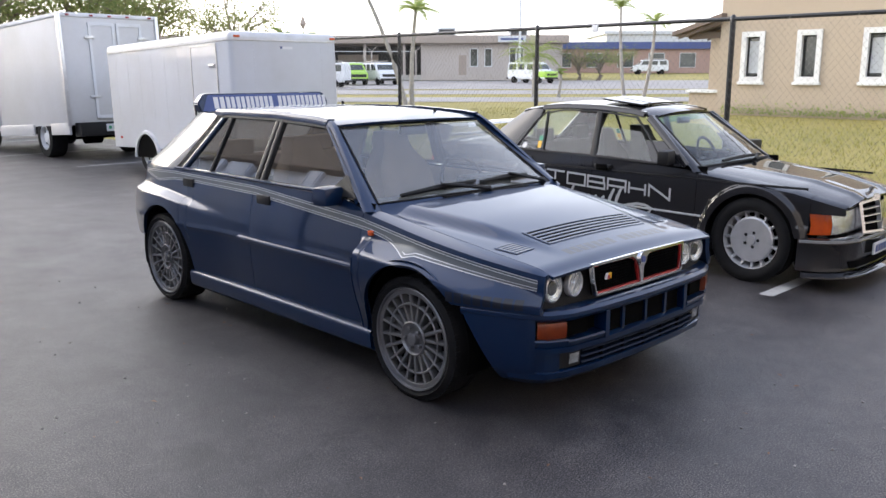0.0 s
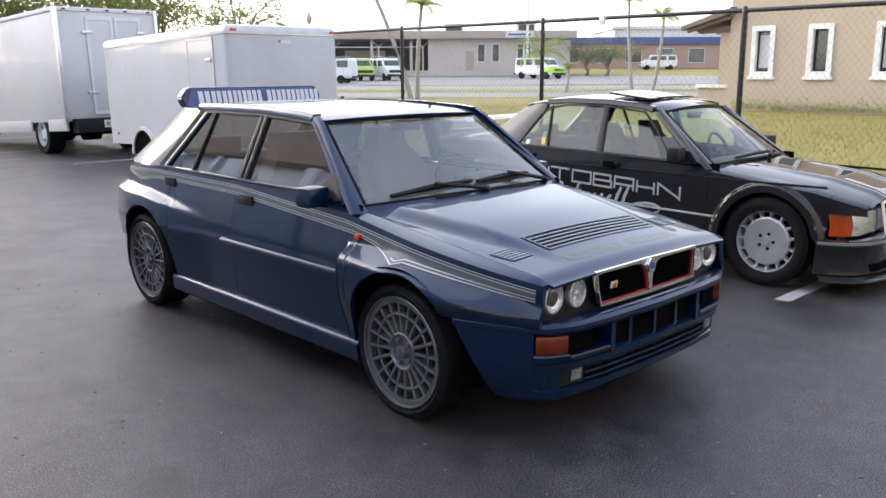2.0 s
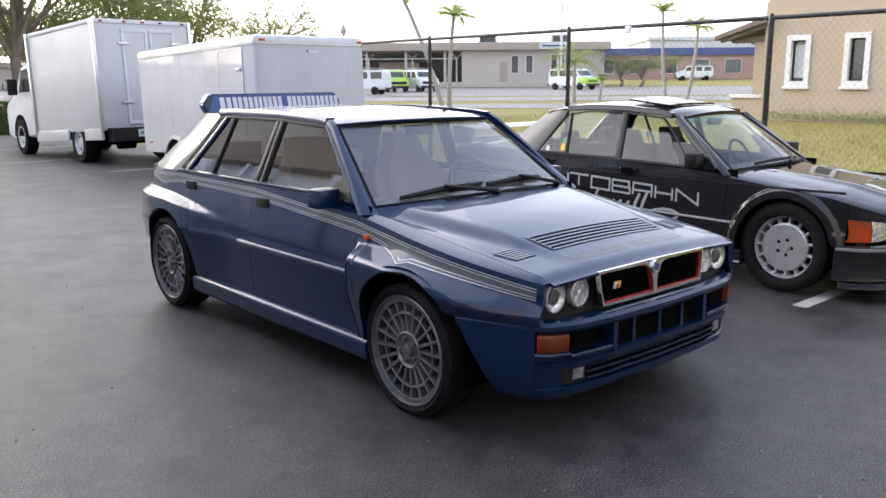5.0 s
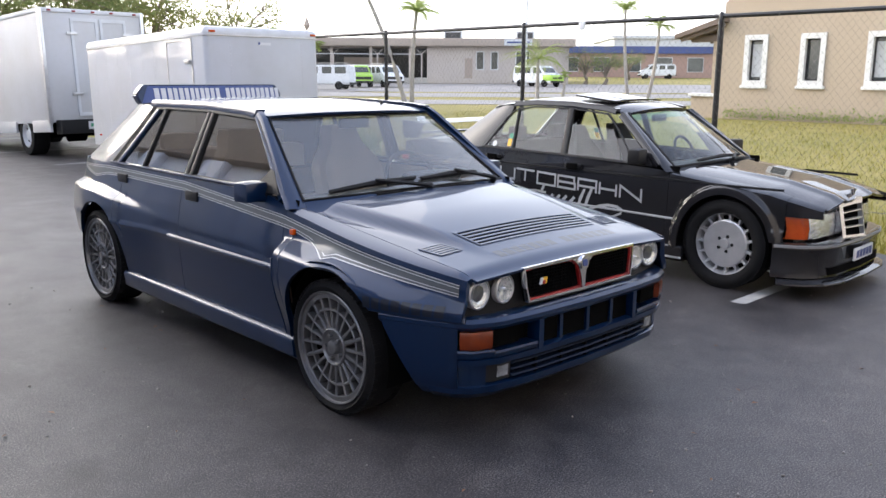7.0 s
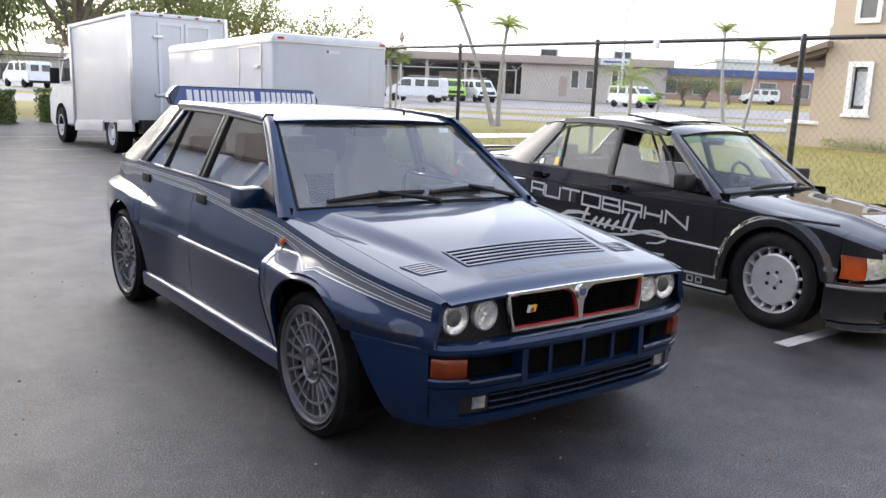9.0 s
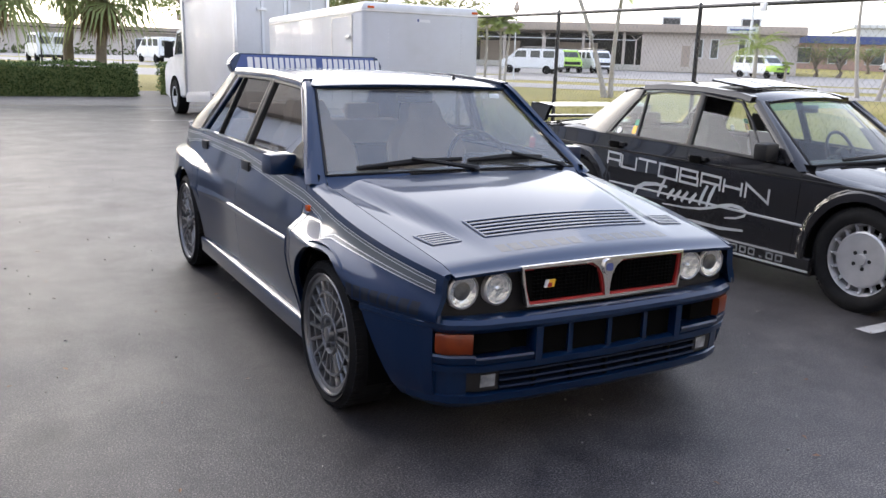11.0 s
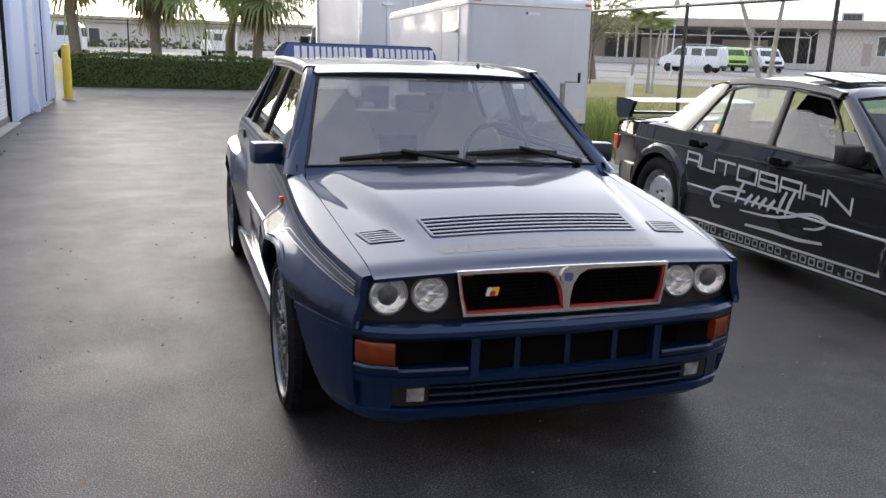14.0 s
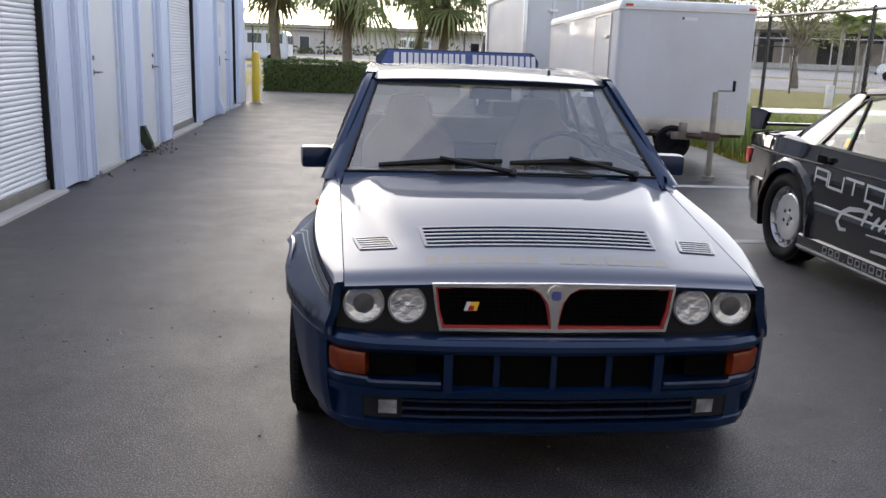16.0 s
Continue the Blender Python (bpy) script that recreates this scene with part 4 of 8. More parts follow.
    part("tax_sticker", boxed(-0.03, 0.03, -0.001, 0.001, -0.013, 0.013), "white_decal", car, "small pale sticker inside the glass", at=pose(0.45, 0.825, 1.185, -35))
    # roof
    bm = bmesh.new()
    rows = []
    for y in np.linspace(0.868, 2.45, 24):
        z = lerp([0.868, 0.95, 1.4, 1.9, 2.15, 2.45], [1.224, 1.240, 1.266, 1.267, 1.260, 1.240], y)
        hx = hatch_G(z) + 0.004
        f = lerp([0.868, 1.1, 2.45], [0.55, 1, 0.8], y)
        rows.append([(x * hx * lerp([0.868, 0.99, 2.12, 2.45], [0.915, 1.0, 1.0, 0.875], y), y - (0.075 * (1 - x * x) * sm(1.3, 0.868, y)), z + 0.028 * f * (1 - abs(x) ** 2.4)) for x in np.linspace(-1, 1, 25)])
    sheet(bm, rows)
    solidify(part("roof", bm, "blue", car, "dark blue roof panel", angle=60, face_to=(0, 0, 1)), 0.012)
    part("aerial", tubed([(0.30, 1.0, 1.262), (0.30, 1.005, 1.285)], [0.010, 0.006], 8), "trim", car)
    # roof spoiler with its banner
    sp = bmesh.new()
    fr = lambda u, v, d: Vector((u, 2.43 + d + (v - 1.24) * 0.30, v))
    prism(sp, [(-0.515, 1.238), (0.515, 1.238), (0.535, 1.30), (0.500, 1.362), (-0.475, 1.362), (-0.535, 1.30)], fr, -0.022, 0.05)
    bmesh.ops.bevel(sp, geom=list(sp.edges), offset=0.008, segments=2, affect="EDGES")
    spo = part("roof_spoiler", sp, "blue", car, "raised dark blue roof spoiler with pale block lettering")
    bm = bmesh.new()
    prism(bm, [(-0.505, 1.248), (0.498, 1.250), (0.472, 1.354), (-0.452, 1.354)], fr, -0.0258, -0.02)
    part("banner", bm, mat("bright_blue_banner", (0.032, 0.065, 0.22), 0.35, 0, 0.4, var=0.1), spo, "mid-blue banner")
    # blocks in the widths of the two words
    widths = [0.085, 0.07, 0.07, 0.062, 0.026, 0.07, 0.026, 0, 0.07, 0.07, 0.068, 0.026, 0.07, 0.068]
    u = -0.415
    for w in widths:
        for a, b in ([(0.0, w)] if w < 0.05 else [(0.0, 0.40 * w), (0.56 * w, 0.94 * w)]) if w else ():
            bm = bmesh.new()
            prism(bm, [(u + a, 1.264), (u + b, 1.264), (u + b, 1.340), (u + a, 1.340)], fr, -0.0285, -0.024)
            part("lettering", bm, "white_decal", spo, "pale block lettering", smooth=False)
        u += (w or 0.03) + 0.009
    # tailgate
    bm = bmesh.new()
    rows = []
    for t in np.linspace(0, 1, 8):
        y, z, hx = 2.44 + 0.47 * t, 1.240 - 0.34 * t, 0.492 + 0.125 * t
        rows.append([(x * hx, y + 0.03 * (1 - x * x), z) for x in np.linspace(-1, 1, 13)])
    sheet(bm, rows)
    ob = part("rear_window", bm, "glass", car, "tinted tailgate glass", face_to=(0, 1, 1))
    ob.visible_shadow = False
    for s in (-1, 1):
        bm = bmesh.new()
        rows = [[(s * hx, 2.44 + 0.49 * t + dy, 1.24 - 0.355 * t + dz) for hx, dy, dz in ((0.482 + 0.125 * t, 0.02, 0.0), (0.492 + 0.125 * t, 0.006, 0.010), (0.515 + 0.143 * t, -0.012, 0.004))] for t in np.linspace(0, 1, 8)]
        sheet(bm, rows)
        solidify(part("tailgate_frame", bm, "blue", car, face_to=(s, 1, 1)), 0.02)
    bm = bmesh.new()
    sheet(bm, [[(x * 0.69, 2.93 - 0.03 * x * x + dy, z) for x in np.linspace(-1, 1, 13)] for dy, z in ((0.0, 0.895), (0.01, 0.85), (0.02, 0.60), (0.02, 0.40))])
    solidify(part("tailgate", bm, "blue", car, "dark blue tailgate", face_to=(0, 1, 0)), 0.02)
    for s in (-1, 1):
        part("tail_lamp", boxed(-0.11, 0.11, -0.03, 0.03, -0.075, 0.075, bevel=0.01), "red_lens", car, "red tail lamp", at=pose(s * 0.585, 2.915, 0.74, 0, 0, s * 5))
    rear = plan_curve([(0.0, 3.0), (0.50, 2.985), (0.64, 2.955), (0.72, 2.905), (0.765, 2.855)], -1)
    bm = bmesh.new()
    path_loft(bm, rear, -1, 1, 40, [(-0.08, 0.22), (-0.02, 0.20), (0.0, 0.30), (0.01, 0.46), (0.02, 0.555), (0.0, 0.575), (-0.08, 0.575)])
    part("rear_bumper", bm, "blue", car, "dark blue wrap-around bumper")
    # front: black lamp panel
    bm = bmesh.new()
    fp = lambda x, z: (x, -0.672 + 0.035 * (x / 0.645) ** 2 + 0.03 * (z - 0.60), z)
    sheet(bm, [[fp(x, z) for x in np.linspace(-0.662, 0.662, 15)] for z in (0.51, 0.56, 0.62, 0.682)])
    panel = solidify(part("lamp_panel", bm, "trim", car, "matt black lamp surround", face_to=(0, -1, 0)), 0.02)
    for s in (-1, 1):
        for hx, r, kind in ((0.580, 0.055, 0), (0.448, 0.051, 1)):
            c = fp(s * hx, 0.606)
            at = Matrix.Translation((c[0], c[1] - 0.004, c[2])) @ Matrix.Rotation(radians(90 - s * 4), 4, "Z") @ Matrix.Rotation(radians(0), 4, "Y")
            bm = bmesh.new()
            revolve(bm, [(-0.01, r + 0.008), (0.012, r + 0.008), (0.016, r + 0.002), (0.010, r)], 40)
            lamp = part("headlamp", bm, "rim_silver", panel, "round headlamp", at=at)
            bm = bmesh.new()
            if kind == 0:
                revolve(bm, [(0.011, r), (0.009, r * 0.85), (0.005, r * 0.65), (0.003, r * 0.56)], 40)
            else:
                revolve(bm, [(0.010, r), (0.009, r * 0.8), (0.007, r * 0.45), (0.006, 0.0)], 40)
            part("reflector", bm, "reflector", lamp, face_to=(-1, 0, 0))
            if kind == 0:
                bm = bmesh.new()
                revolve(bm, [(0.000, r * 0.60), (0.006, r * 0.57), (0.009, r * 0.35), (0.010, 0.0)], 32)
                part("projector", bm, mat("projector_lens", (0.10, 0.105, 0.115), 0.12, 0.0, 0.8, var=0.3, big=20), lamp)
            else:
                bm = bmesh.new()
                revolve(bm, [(0.004, 0.009), (0.010, 0.008), (0.012, 0.005), (0.012, 0.0)], 16)
                part("bulb_cap", bm, "reflector", lamp)
            bm = bmesh.new()
            revolve(bm, [(0.012, r), (0.017, r * 0.7), (0.020, r * 0.3), (0.021, 0.0)], 32)
            g = part("lens", bm, "lamp_glass", lamp, face_to=(-1, 0, 0))
            g.visible_shadow = False
    # grille with chrome frame and red lining
    gy = -0.700
    gfn = lambda u, v, d: Vector((u, gy + d + 0.07 * (v - 0.60) + 0.02 * u * u, v))
    T, B, WT, WB = 0.684, 0.540, 0.376, 0.352
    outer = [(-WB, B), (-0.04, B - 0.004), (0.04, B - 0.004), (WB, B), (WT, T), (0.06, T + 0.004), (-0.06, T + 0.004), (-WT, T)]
    # solid near-black backing puts the shade behind the mesh into colour
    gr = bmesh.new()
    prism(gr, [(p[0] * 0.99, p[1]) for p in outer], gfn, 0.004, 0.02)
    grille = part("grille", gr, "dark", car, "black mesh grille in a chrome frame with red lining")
    def half(s, t=0.0):
        pts = [(s * (WB - 0.009 - t), B + 0.008 + t), (s * (0.010 + t * 0.8), B + 0.008 + t), (s * (0.014 + t), B + 0.05), (s * (0.022 + t), B + 0.085), (s * (0.042 + t), B + 0.115), (s * (0.072 + t), T - 0.010 - t), (s * (0.14), T - 0.010 - t), (s * (WT - 0.010 - t), T - 0.010 - t), (s * (WT - 0.019 - t), B + 0.06)]
        return pts
    for s in (-1, 1):
        a, b = half(s), half(s, 0.0065)
        bm = bmesh.new()
        ring(bm, a, b, gfn, -0.006, 0.008)
        part("red_lining", bm, "red", grille, "thin red lining")
        bm = bmesh.new()
        o = [(s * WB, B), (s * 0.0, B - 0.004), (0.0, B + 0.05), (0.0, B + 0.085), (0.0, B + 0.115), (0.0, T + 0.004), (s * 0.14, T + 0.003), (s * WT, T), (s * (WT - 0.012), B + 0.06)]
        ring(bm, o, a, gfn, -0.014, 0.008)
        part("chrome_frame", bm, "chrome", grille, "chrome grille frame")
        bm = bmesh.new()
        for k in range(17):
            u = s * (0.045 + k * 0.0175)
            if abs(u) < WB - 0.03:
                box(bm, u - 0.0016, u + 0.0016, gy - 0.002, gy + 0.006, B + 0.016, T - 0.02)
        for k in range(9):
            v = B + 0.022 + k * 0.0135
            box(bm, *sorted((s * 0.09, s * (WB - 0.03))), gy - 0.003, gy + 0.005, v - 0.0012, v + 0.0012)
        part("mesh", bm, "dark", grille)
    sh = bmesh.new()
    prism(sh, [(0.026 * math.cos(a), T - 0.030 + 0.030 * math.sin(a)) for a in np.linspace(0, 2 * math.pi, 21)[:-1]], gfn, -0.024, -0.008)
    badge = part("badge", sh, "chrome", grille, "round chrome badge")
    bm = bmesh.new()
    prism(bm, arc_rect(-0.014, 0.014, T - 0.044, T - 0.016, 0.008), gfn, -0.027, -0.02)
    part("badge_shield", bm, "far_blue", badge)
    for a, b, mname in ((-0.278, -0.266, "white_decal"), (-0.266, -0.240, "yellow_badge")):
        bm = bmesh.new()
        prism(bm, [(a, 0.602), (b, 0.602), (b + 0.008, 0.628), (a + 0.008, 0.628)], gfn, -0.012, -0.004)
        part("emblem", bm, mname, grille, "small pale and yellow emblem")
    bm = bmesh.new()
    prism(bm, [(-0.268, 0.604), (-0.250, 0.604), (-0.248, 0.618), (-0.262, 0.618)], gfn, -0.015, -0.008)
    part("emblem", bm, "red", grille)
    # front bumper
    front = plan_curve([(0.0, -0.775), (0.35, -0.765), (0.55, -0.745), (0.655, -0.700), (0.715, -0.63), (0.765, -0.52), (0.80, -0.42), (0.825, -0.345)], 1)
    bm = bmesh.new()
    path_loft(bm, front, -1, 1, 64, [(-0.10, 0.515), (-0.035, 0.527), (-0.012, 0.522), (0.0, 0.508), (0.001, 0.492), (-0.012, 0.476), (-0.10, 0.476)])
    bp = part("front_bumper", bm, "blue", car, "dark blue bumper with slotted openings")
    bm = bmesh.new()
    path_loft(bm, front, -0.86, 0.86, 64, [(-0.12, 0.366), (-0.020, 0.366), (-0.008, 0.360), (-0.012, 0.335), (-0.12, 0.335)])
    part("bumper_bar", bm, "blue", bp)
    bm = bmesh.new()
    path_loft(bm, front, -0.80, 0.80, 64, [(-0.14, 0.255), (-0.040, 0.250), (-0.030, 0.243), (-0.035, 0.215), (-0.075, 0.185), (-0.16, 0.185)])
    part("apron_lip", bm, "blue", bp)
    for s in (-1, 1):
        bm = bmesh.new()
        rows = []
        for k in np.linspace(0, 1, 24):
            row = []
            for o, z in ((-0.10, 0.524), (-0.014, 0.524), (-0.002, 0.510), (-0.001, 0.46), (-0.002, 0.41), (-0.004, 0.36), (-0.012, 0.30), (-0.024, 0.25), (-0.05, 0.205), (-0.09, 0.185), (-0.12, 0.185)):
                # the corner ends along a line that slants forward towards the ground
                x, y, nx, ny = front(s * (0.68 + (lerp([0.19, 0.50], [0.83, 1.0], z) - 0.68) * k))
                row.append((x + nx * o, y + ny * o, z))
            rows.append(row)
        vs = sheet(bm, rows, True)
        bm.faces.new(vs[0][::-1])
        bm.faces.new(vs[-1])
        part("bumper_corner", bm, "blue", bp)
        # lower corner between lip and lamp
        bm = bmesh.new()
        path_loft(bm, front, s * 0.56, s * 0.69, 8, [(-0.10, 0.35), (-0.030, 0.345), (-0.036, 0.245), (-0.10, 0.245)])
        part("fog_lamp_panel", bm, "blue", bp)
        bm = bmesh.new()
        path_loft(bm, front, s * 0.450, s * 0.505, 6, [(-0.08, 0.322), (-0.030, 0.318), (-0.034, 0.272), (-0.08, 0.272)])
        fog = part("fog_lamp", bm, "fog_glass", bp, "rectangular clear fog lamp")
        bm = bmesh.new()
        path_loft(bm, front, s * 0.435, s * 0.565, 6, [(-0.06, 0.332), (-0.034, 0.330), (-0.038, 0.256), (-0.06, 0.256)])
        part("fog_lamp_surround", bm, "trim", fog)
        # indicator
        bm = bmesh.new()
        path_loft(bm, front, s * 0.545, s * 0.672, 8, [(-0.05, 0.472), (-0.008, 0.472), (-0.004, 0.462), (-0.006, 0.410), (-0.012, 0.400), (-0.05, 0.398)])
        part("indicator", bm, "dull_amber", bp, "orange indicator lamp")
        bm = bmesh.new()
        path_loft(bm, front, s * 0.535, s * 0.69, 8, [(-0.10, 0.398), (-0.008, 0.398), (-0.004, 0.390), (-0.010, 0.366), (-0.10, 0.366)])
        part("bumper_shelf", bm, "blue", bp)
        bm = bmesh.new()
        path_loft(bm, front, s * 0.325, s * 0.535, 10, [(-0.10, 0.392), (-0.004, 0.392), (0.0, 0.384), (-0.008, 0.366), (-0.10, 0.366)])
        part("bumper_shelf", bm, "blue", bp)
        # plate takes the shade black, so the slot stays dark
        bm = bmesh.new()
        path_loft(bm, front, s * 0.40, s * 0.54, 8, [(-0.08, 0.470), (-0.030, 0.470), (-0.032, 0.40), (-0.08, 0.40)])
        part("slot_blank", bm, "dark", bp, "blanking plate with the slot's shade in its near-black colour")
    for s in (-1, 1):
        bm = bmesh.new()
        path_loft(bm, front, s * 0.292, s * 0.318, 3, [(-0.08, 0.48), (-0.004, 0.48), (-0.004, 0.355), (-0.08, 0.355)])
        part("bumper_rib", bm, "blue", bp)
    for sc in (-0.165, 0.0, 0.165):
        bm = bmesh.new()
        path_loft(bm, front, sc - 0.009, sc + 0.009, 3, [(-0.08, 0.48), (-0.028, 0.478), (-0.028, 0.36), (-0.08, 0.36)])
        part("bumper_rib", bm, "blue", bp)
    for z in (0.318, 0.292, 0.266):
        bm = bmesh.new()
        path_loft(bm, front, -0.435, 0.435, 24, [(-0.07, z + 0.006), (-0.028, z + 0.005), (-0.024, z), (-0.030, z - 0.005), (-0.07, z - 0.006)])
        part("apron_slat", bm, "slat_blue", bp)
    # upright slats in shade black: the recess shade is in their colour
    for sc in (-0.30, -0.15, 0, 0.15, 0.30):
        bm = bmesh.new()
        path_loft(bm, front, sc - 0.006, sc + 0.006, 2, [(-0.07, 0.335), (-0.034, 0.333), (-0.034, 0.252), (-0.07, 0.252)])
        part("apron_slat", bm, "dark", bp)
    # solid near-black sheets; the openings' shade is put into their colour
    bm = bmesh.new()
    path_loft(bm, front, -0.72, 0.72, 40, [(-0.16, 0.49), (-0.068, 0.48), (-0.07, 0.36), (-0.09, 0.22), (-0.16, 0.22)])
    part("intake_backing", bm, "dark", bp)
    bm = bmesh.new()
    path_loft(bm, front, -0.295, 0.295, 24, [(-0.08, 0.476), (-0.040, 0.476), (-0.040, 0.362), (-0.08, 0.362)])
    part("intake_backing", bm, "dark", bp, "near-black sheet that puts shade into the intake")
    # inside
    # near-black boxes fill the underbody; its shade is put into the colour
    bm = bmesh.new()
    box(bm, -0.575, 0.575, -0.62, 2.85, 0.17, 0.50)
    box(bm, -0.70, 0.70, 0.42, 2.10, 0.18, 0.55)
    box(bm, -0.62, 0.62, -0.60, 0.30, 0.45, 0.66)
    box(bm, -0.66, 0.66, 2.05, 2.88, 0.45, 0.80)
    part("shade_core", bm, "dark", car)
    # arch liners in the same black, with the arch shade in it
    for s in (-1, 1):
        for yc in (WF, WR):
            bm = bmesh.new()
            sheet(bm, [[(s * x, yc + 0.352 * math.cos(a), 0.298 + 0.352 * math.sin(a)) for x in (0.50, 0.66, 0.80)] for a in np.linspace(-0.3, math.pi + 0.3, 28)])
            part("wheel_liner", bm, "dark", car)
        bm = bmesh.new()
        sheet(bm, [[(s * (hatch_side(0.9, z) - 0.075), y, z) for y in np.linspace(0.45, 2.1, 8)] for z in (0.30, 0.55, 0.75, 0.875)])
        part("door_trim", bm, "seat", car, "beige inner door trim")
    # near-black sheet behind the doors puts shade into the panel gaps
    for s in (-1, 1):
        bm = bmesh.new()
        sheet(bm, [[(s * (hatch_side(y, z) - 0.034), y, z) for y in np.linspace(0.36, 2.24, 40)] for z in np.linspace(0.20, 0.868, 12)])
        part("door_jamb", bm, "dark", car, "", face_to=(s, 0, 0))
    bm = bmesh.new()
    rows = [[(x * 0.68, y, z) for x in np.linspace(-1, 1, 9)] for y, z in ((0.36, 0.835), (0.50, 0.850), (0.62, 0.845), (0.70, 0.80), (0.72, 0.62))]
    sheet(bm, rows)
    part("dashboard", bm, "interior", car, "dark dashboard")
    part("binnacle", boxed(0.20, 0.52, 0.55, 0.72, 0.82, 0.905, bevel=0.03), "interior", car)
    steering_wheel(car, 0.36, 0.80, 0.83)
    for x in (-0.355, 0.355):
        seat(car, x, 1.30, 0.50, "seat")
    bm = bmesh.new()
    box(bm, -0.60, 0.60, 1.85, 2.30, 0.48, 0.62, bevel=0.04)
    box(bm, -0.60, 0.60, 2.22, 2.36, 0.58, 0.96, bevel=0.05)
    part("rear_bench", bm, "seat", car, "beige rear bench")
    for x in (-0.33, 0.33):
        part("rear_headrest", boxed(x - 0.12, x + 0.12, 2.26, 2.34, 0.95, 1.06, bevel=0.03), "seat", car)
    bm = bmesh.new()
    box(bm, -0.10, 0.10, 0.86, 0.885, 1.145, 1.20, bevel=0.01)
    part("inner_mirror", bm, "trim", car)
    bm = bmesh.new()
    sheet(bm, [[(x * 0.55, y, z) for x in np.linspace(-1, 1, 7)] for y, z in ((0.92, 1.205), (1.4, 1.235), (2.0, 1.235), (2.42, 1.205))])
    part("headlining", bm, "seat", car, "beige headlining")
    wiper(car, hatch_screen(0.03, -0.02), hatch_screen(-0.42, 0.10), hatch_screen(-0.80, 0.06), hatch_screen(-0.02, 0.115))
    wiper(car, hatch_screen(0.83, -0.01), hatch_screen(0.42, 0.13), hatch_screen(0.03, 0.10), hatch_screen(0.72, 0.12))
    R = 0.292
    meshes = (tyre_mesh(R, 0.205, 0.243), rally_rim_mesh(0.245), hub_mesh(0.083, "rim_grey", 0.086, 5, 0.052, 0.028), barrel_mesh(0.205), None)
    add_wheels(car, WF, WR, 0.735, 0.291, meshes, inset=0.006, rear_hx=0.728)
    return car


build_hatch()


# ---- the black sedan ----
SED_ARCH = ((0.0, 0.316, 0.346), (2.64, 0.316, 0.346))


def sedan_side(y, z):
    x = lerp([0.10, 0.17, 0.30, 0.44, 0.47, 0.62, 0.75, 0.85], [0.79, 0.833, 0.834, 0.828, 0.820, 0.815, 0.805, 0.785], z)
    if y < 0.0:
        x -= 0.105 * (-y / 0.68) ** 2.2
    if y > 2.7:
        x -= 0.105 * ((y - 2.7) / 0.75) ** 2
    for yc, zc, R in SED_ARCH:
        r = math.hypot(y - yc, z - zc)
        x += 0.032 * (1 - sm(R + 0.045, R + 0.075, r)) * sm(0.12, 0.30, z)
    return x


def sedan_top(y):
    return lerp([-0.66, -0.30, 0.45, 0.52, 1.4, 2.3, 2.8, 3.45], [0.600, 0.686, 0.768, 0.790, 0.832, 0.846, 0.862, 0.835], y)


def sedan_hood_edge(y):
    return lerp([-0.66, 0.45], [0.640, 0.700], y), sedan_top(y) + 0.022


def sedan_hood(x, y):
    ex, ez = sedan_hood_edge(y)
    u = abs(x) / ex
    return ez + 0.034 * (1 - u ** 3) + 0.012 * math.exp(-((abs(x) - 0.33) / 0.05) ** 2) * sm(0.4, -0.2, y) - 0.02 * sm(-0.58, -0.66, y)


def sedan_G(z):
    return 0.787 - 0.50 * (z - 0.835)


def sedan_screen(x, t):
    hx = 0.690 + (0.535 - 0.690) * t
    return Vector((x * hx, 0.47 + (1.00 - 0.47) * t - 0.10 * (1 - x * x) * (1 - 0.3 * t), 0.802 + (1.175 - 0.802) * t + 0.022 * (1 - x * x)))


WIDE_CAPITALS = {
    "A": [[(0.03, 0), (0.03, 1), (1, 1), (1, 0)], [(0.03, 0.42), (1, 0.42)]],
    "U": [[(0, 1), (0, 0), (1, 0), (1, 1)]],
    "T": [[(0, 1), (1, 1)], [(0.5, 1), (0.5, 0)]],
    "O": [[(0, 0.5), (0, 1), (1, 1), (1, 0), (0, 0), (0, 0.5)]],
    "B": [[(0, 0.5), (0, 1), (0.94, 1), (0.94, 0.5), (1, 0.5), (1, 0), (0, 0), (0, 0.5)], [(0, 0.5), (0.95, 0.5)]],
    "H": [[(0, 0), (0, 1)], [(1, 0), (1, 1)], [(0, 0.5), (1, 0.5)]],
    "N": [[(0, 0), (0, 1), (1, 0), (1, 1)]],
}
DOOR_WORD = [("A", 2.290, 2.138), ("U", 2.116, 1.955), ("T", 1.935, 1.735), ("O", 1.700, 1.512), ("B", 1.482, 1.308), ("A", 1.282, 1.100), ("H", 1.066, 0.912), ("N", 0.875, 0.685)]


def stroke(bm, points, w, fn):
    """A flat stroke of half width w along a bent line, with mitred corners."""
    points = [Vector(p) for p in points]
    rows = []
    for i, p in enumerate(points):
        a = (p - points[i - 1]).normalized() if i else (points[1] - p).normalized()
        b = (points[i + 1] - p).normalized() if i + 1 < len(points) else a
        na, nb = Vector((-a.y, a.x)), Vector((-b.y, b.x))
        n = (na + nb).normalized()
        n *= w / max(0.45, n.dot(na))
        rows.append([fn(*(p + n)), fn(*(p - n))])
    sheet(bm, rows)


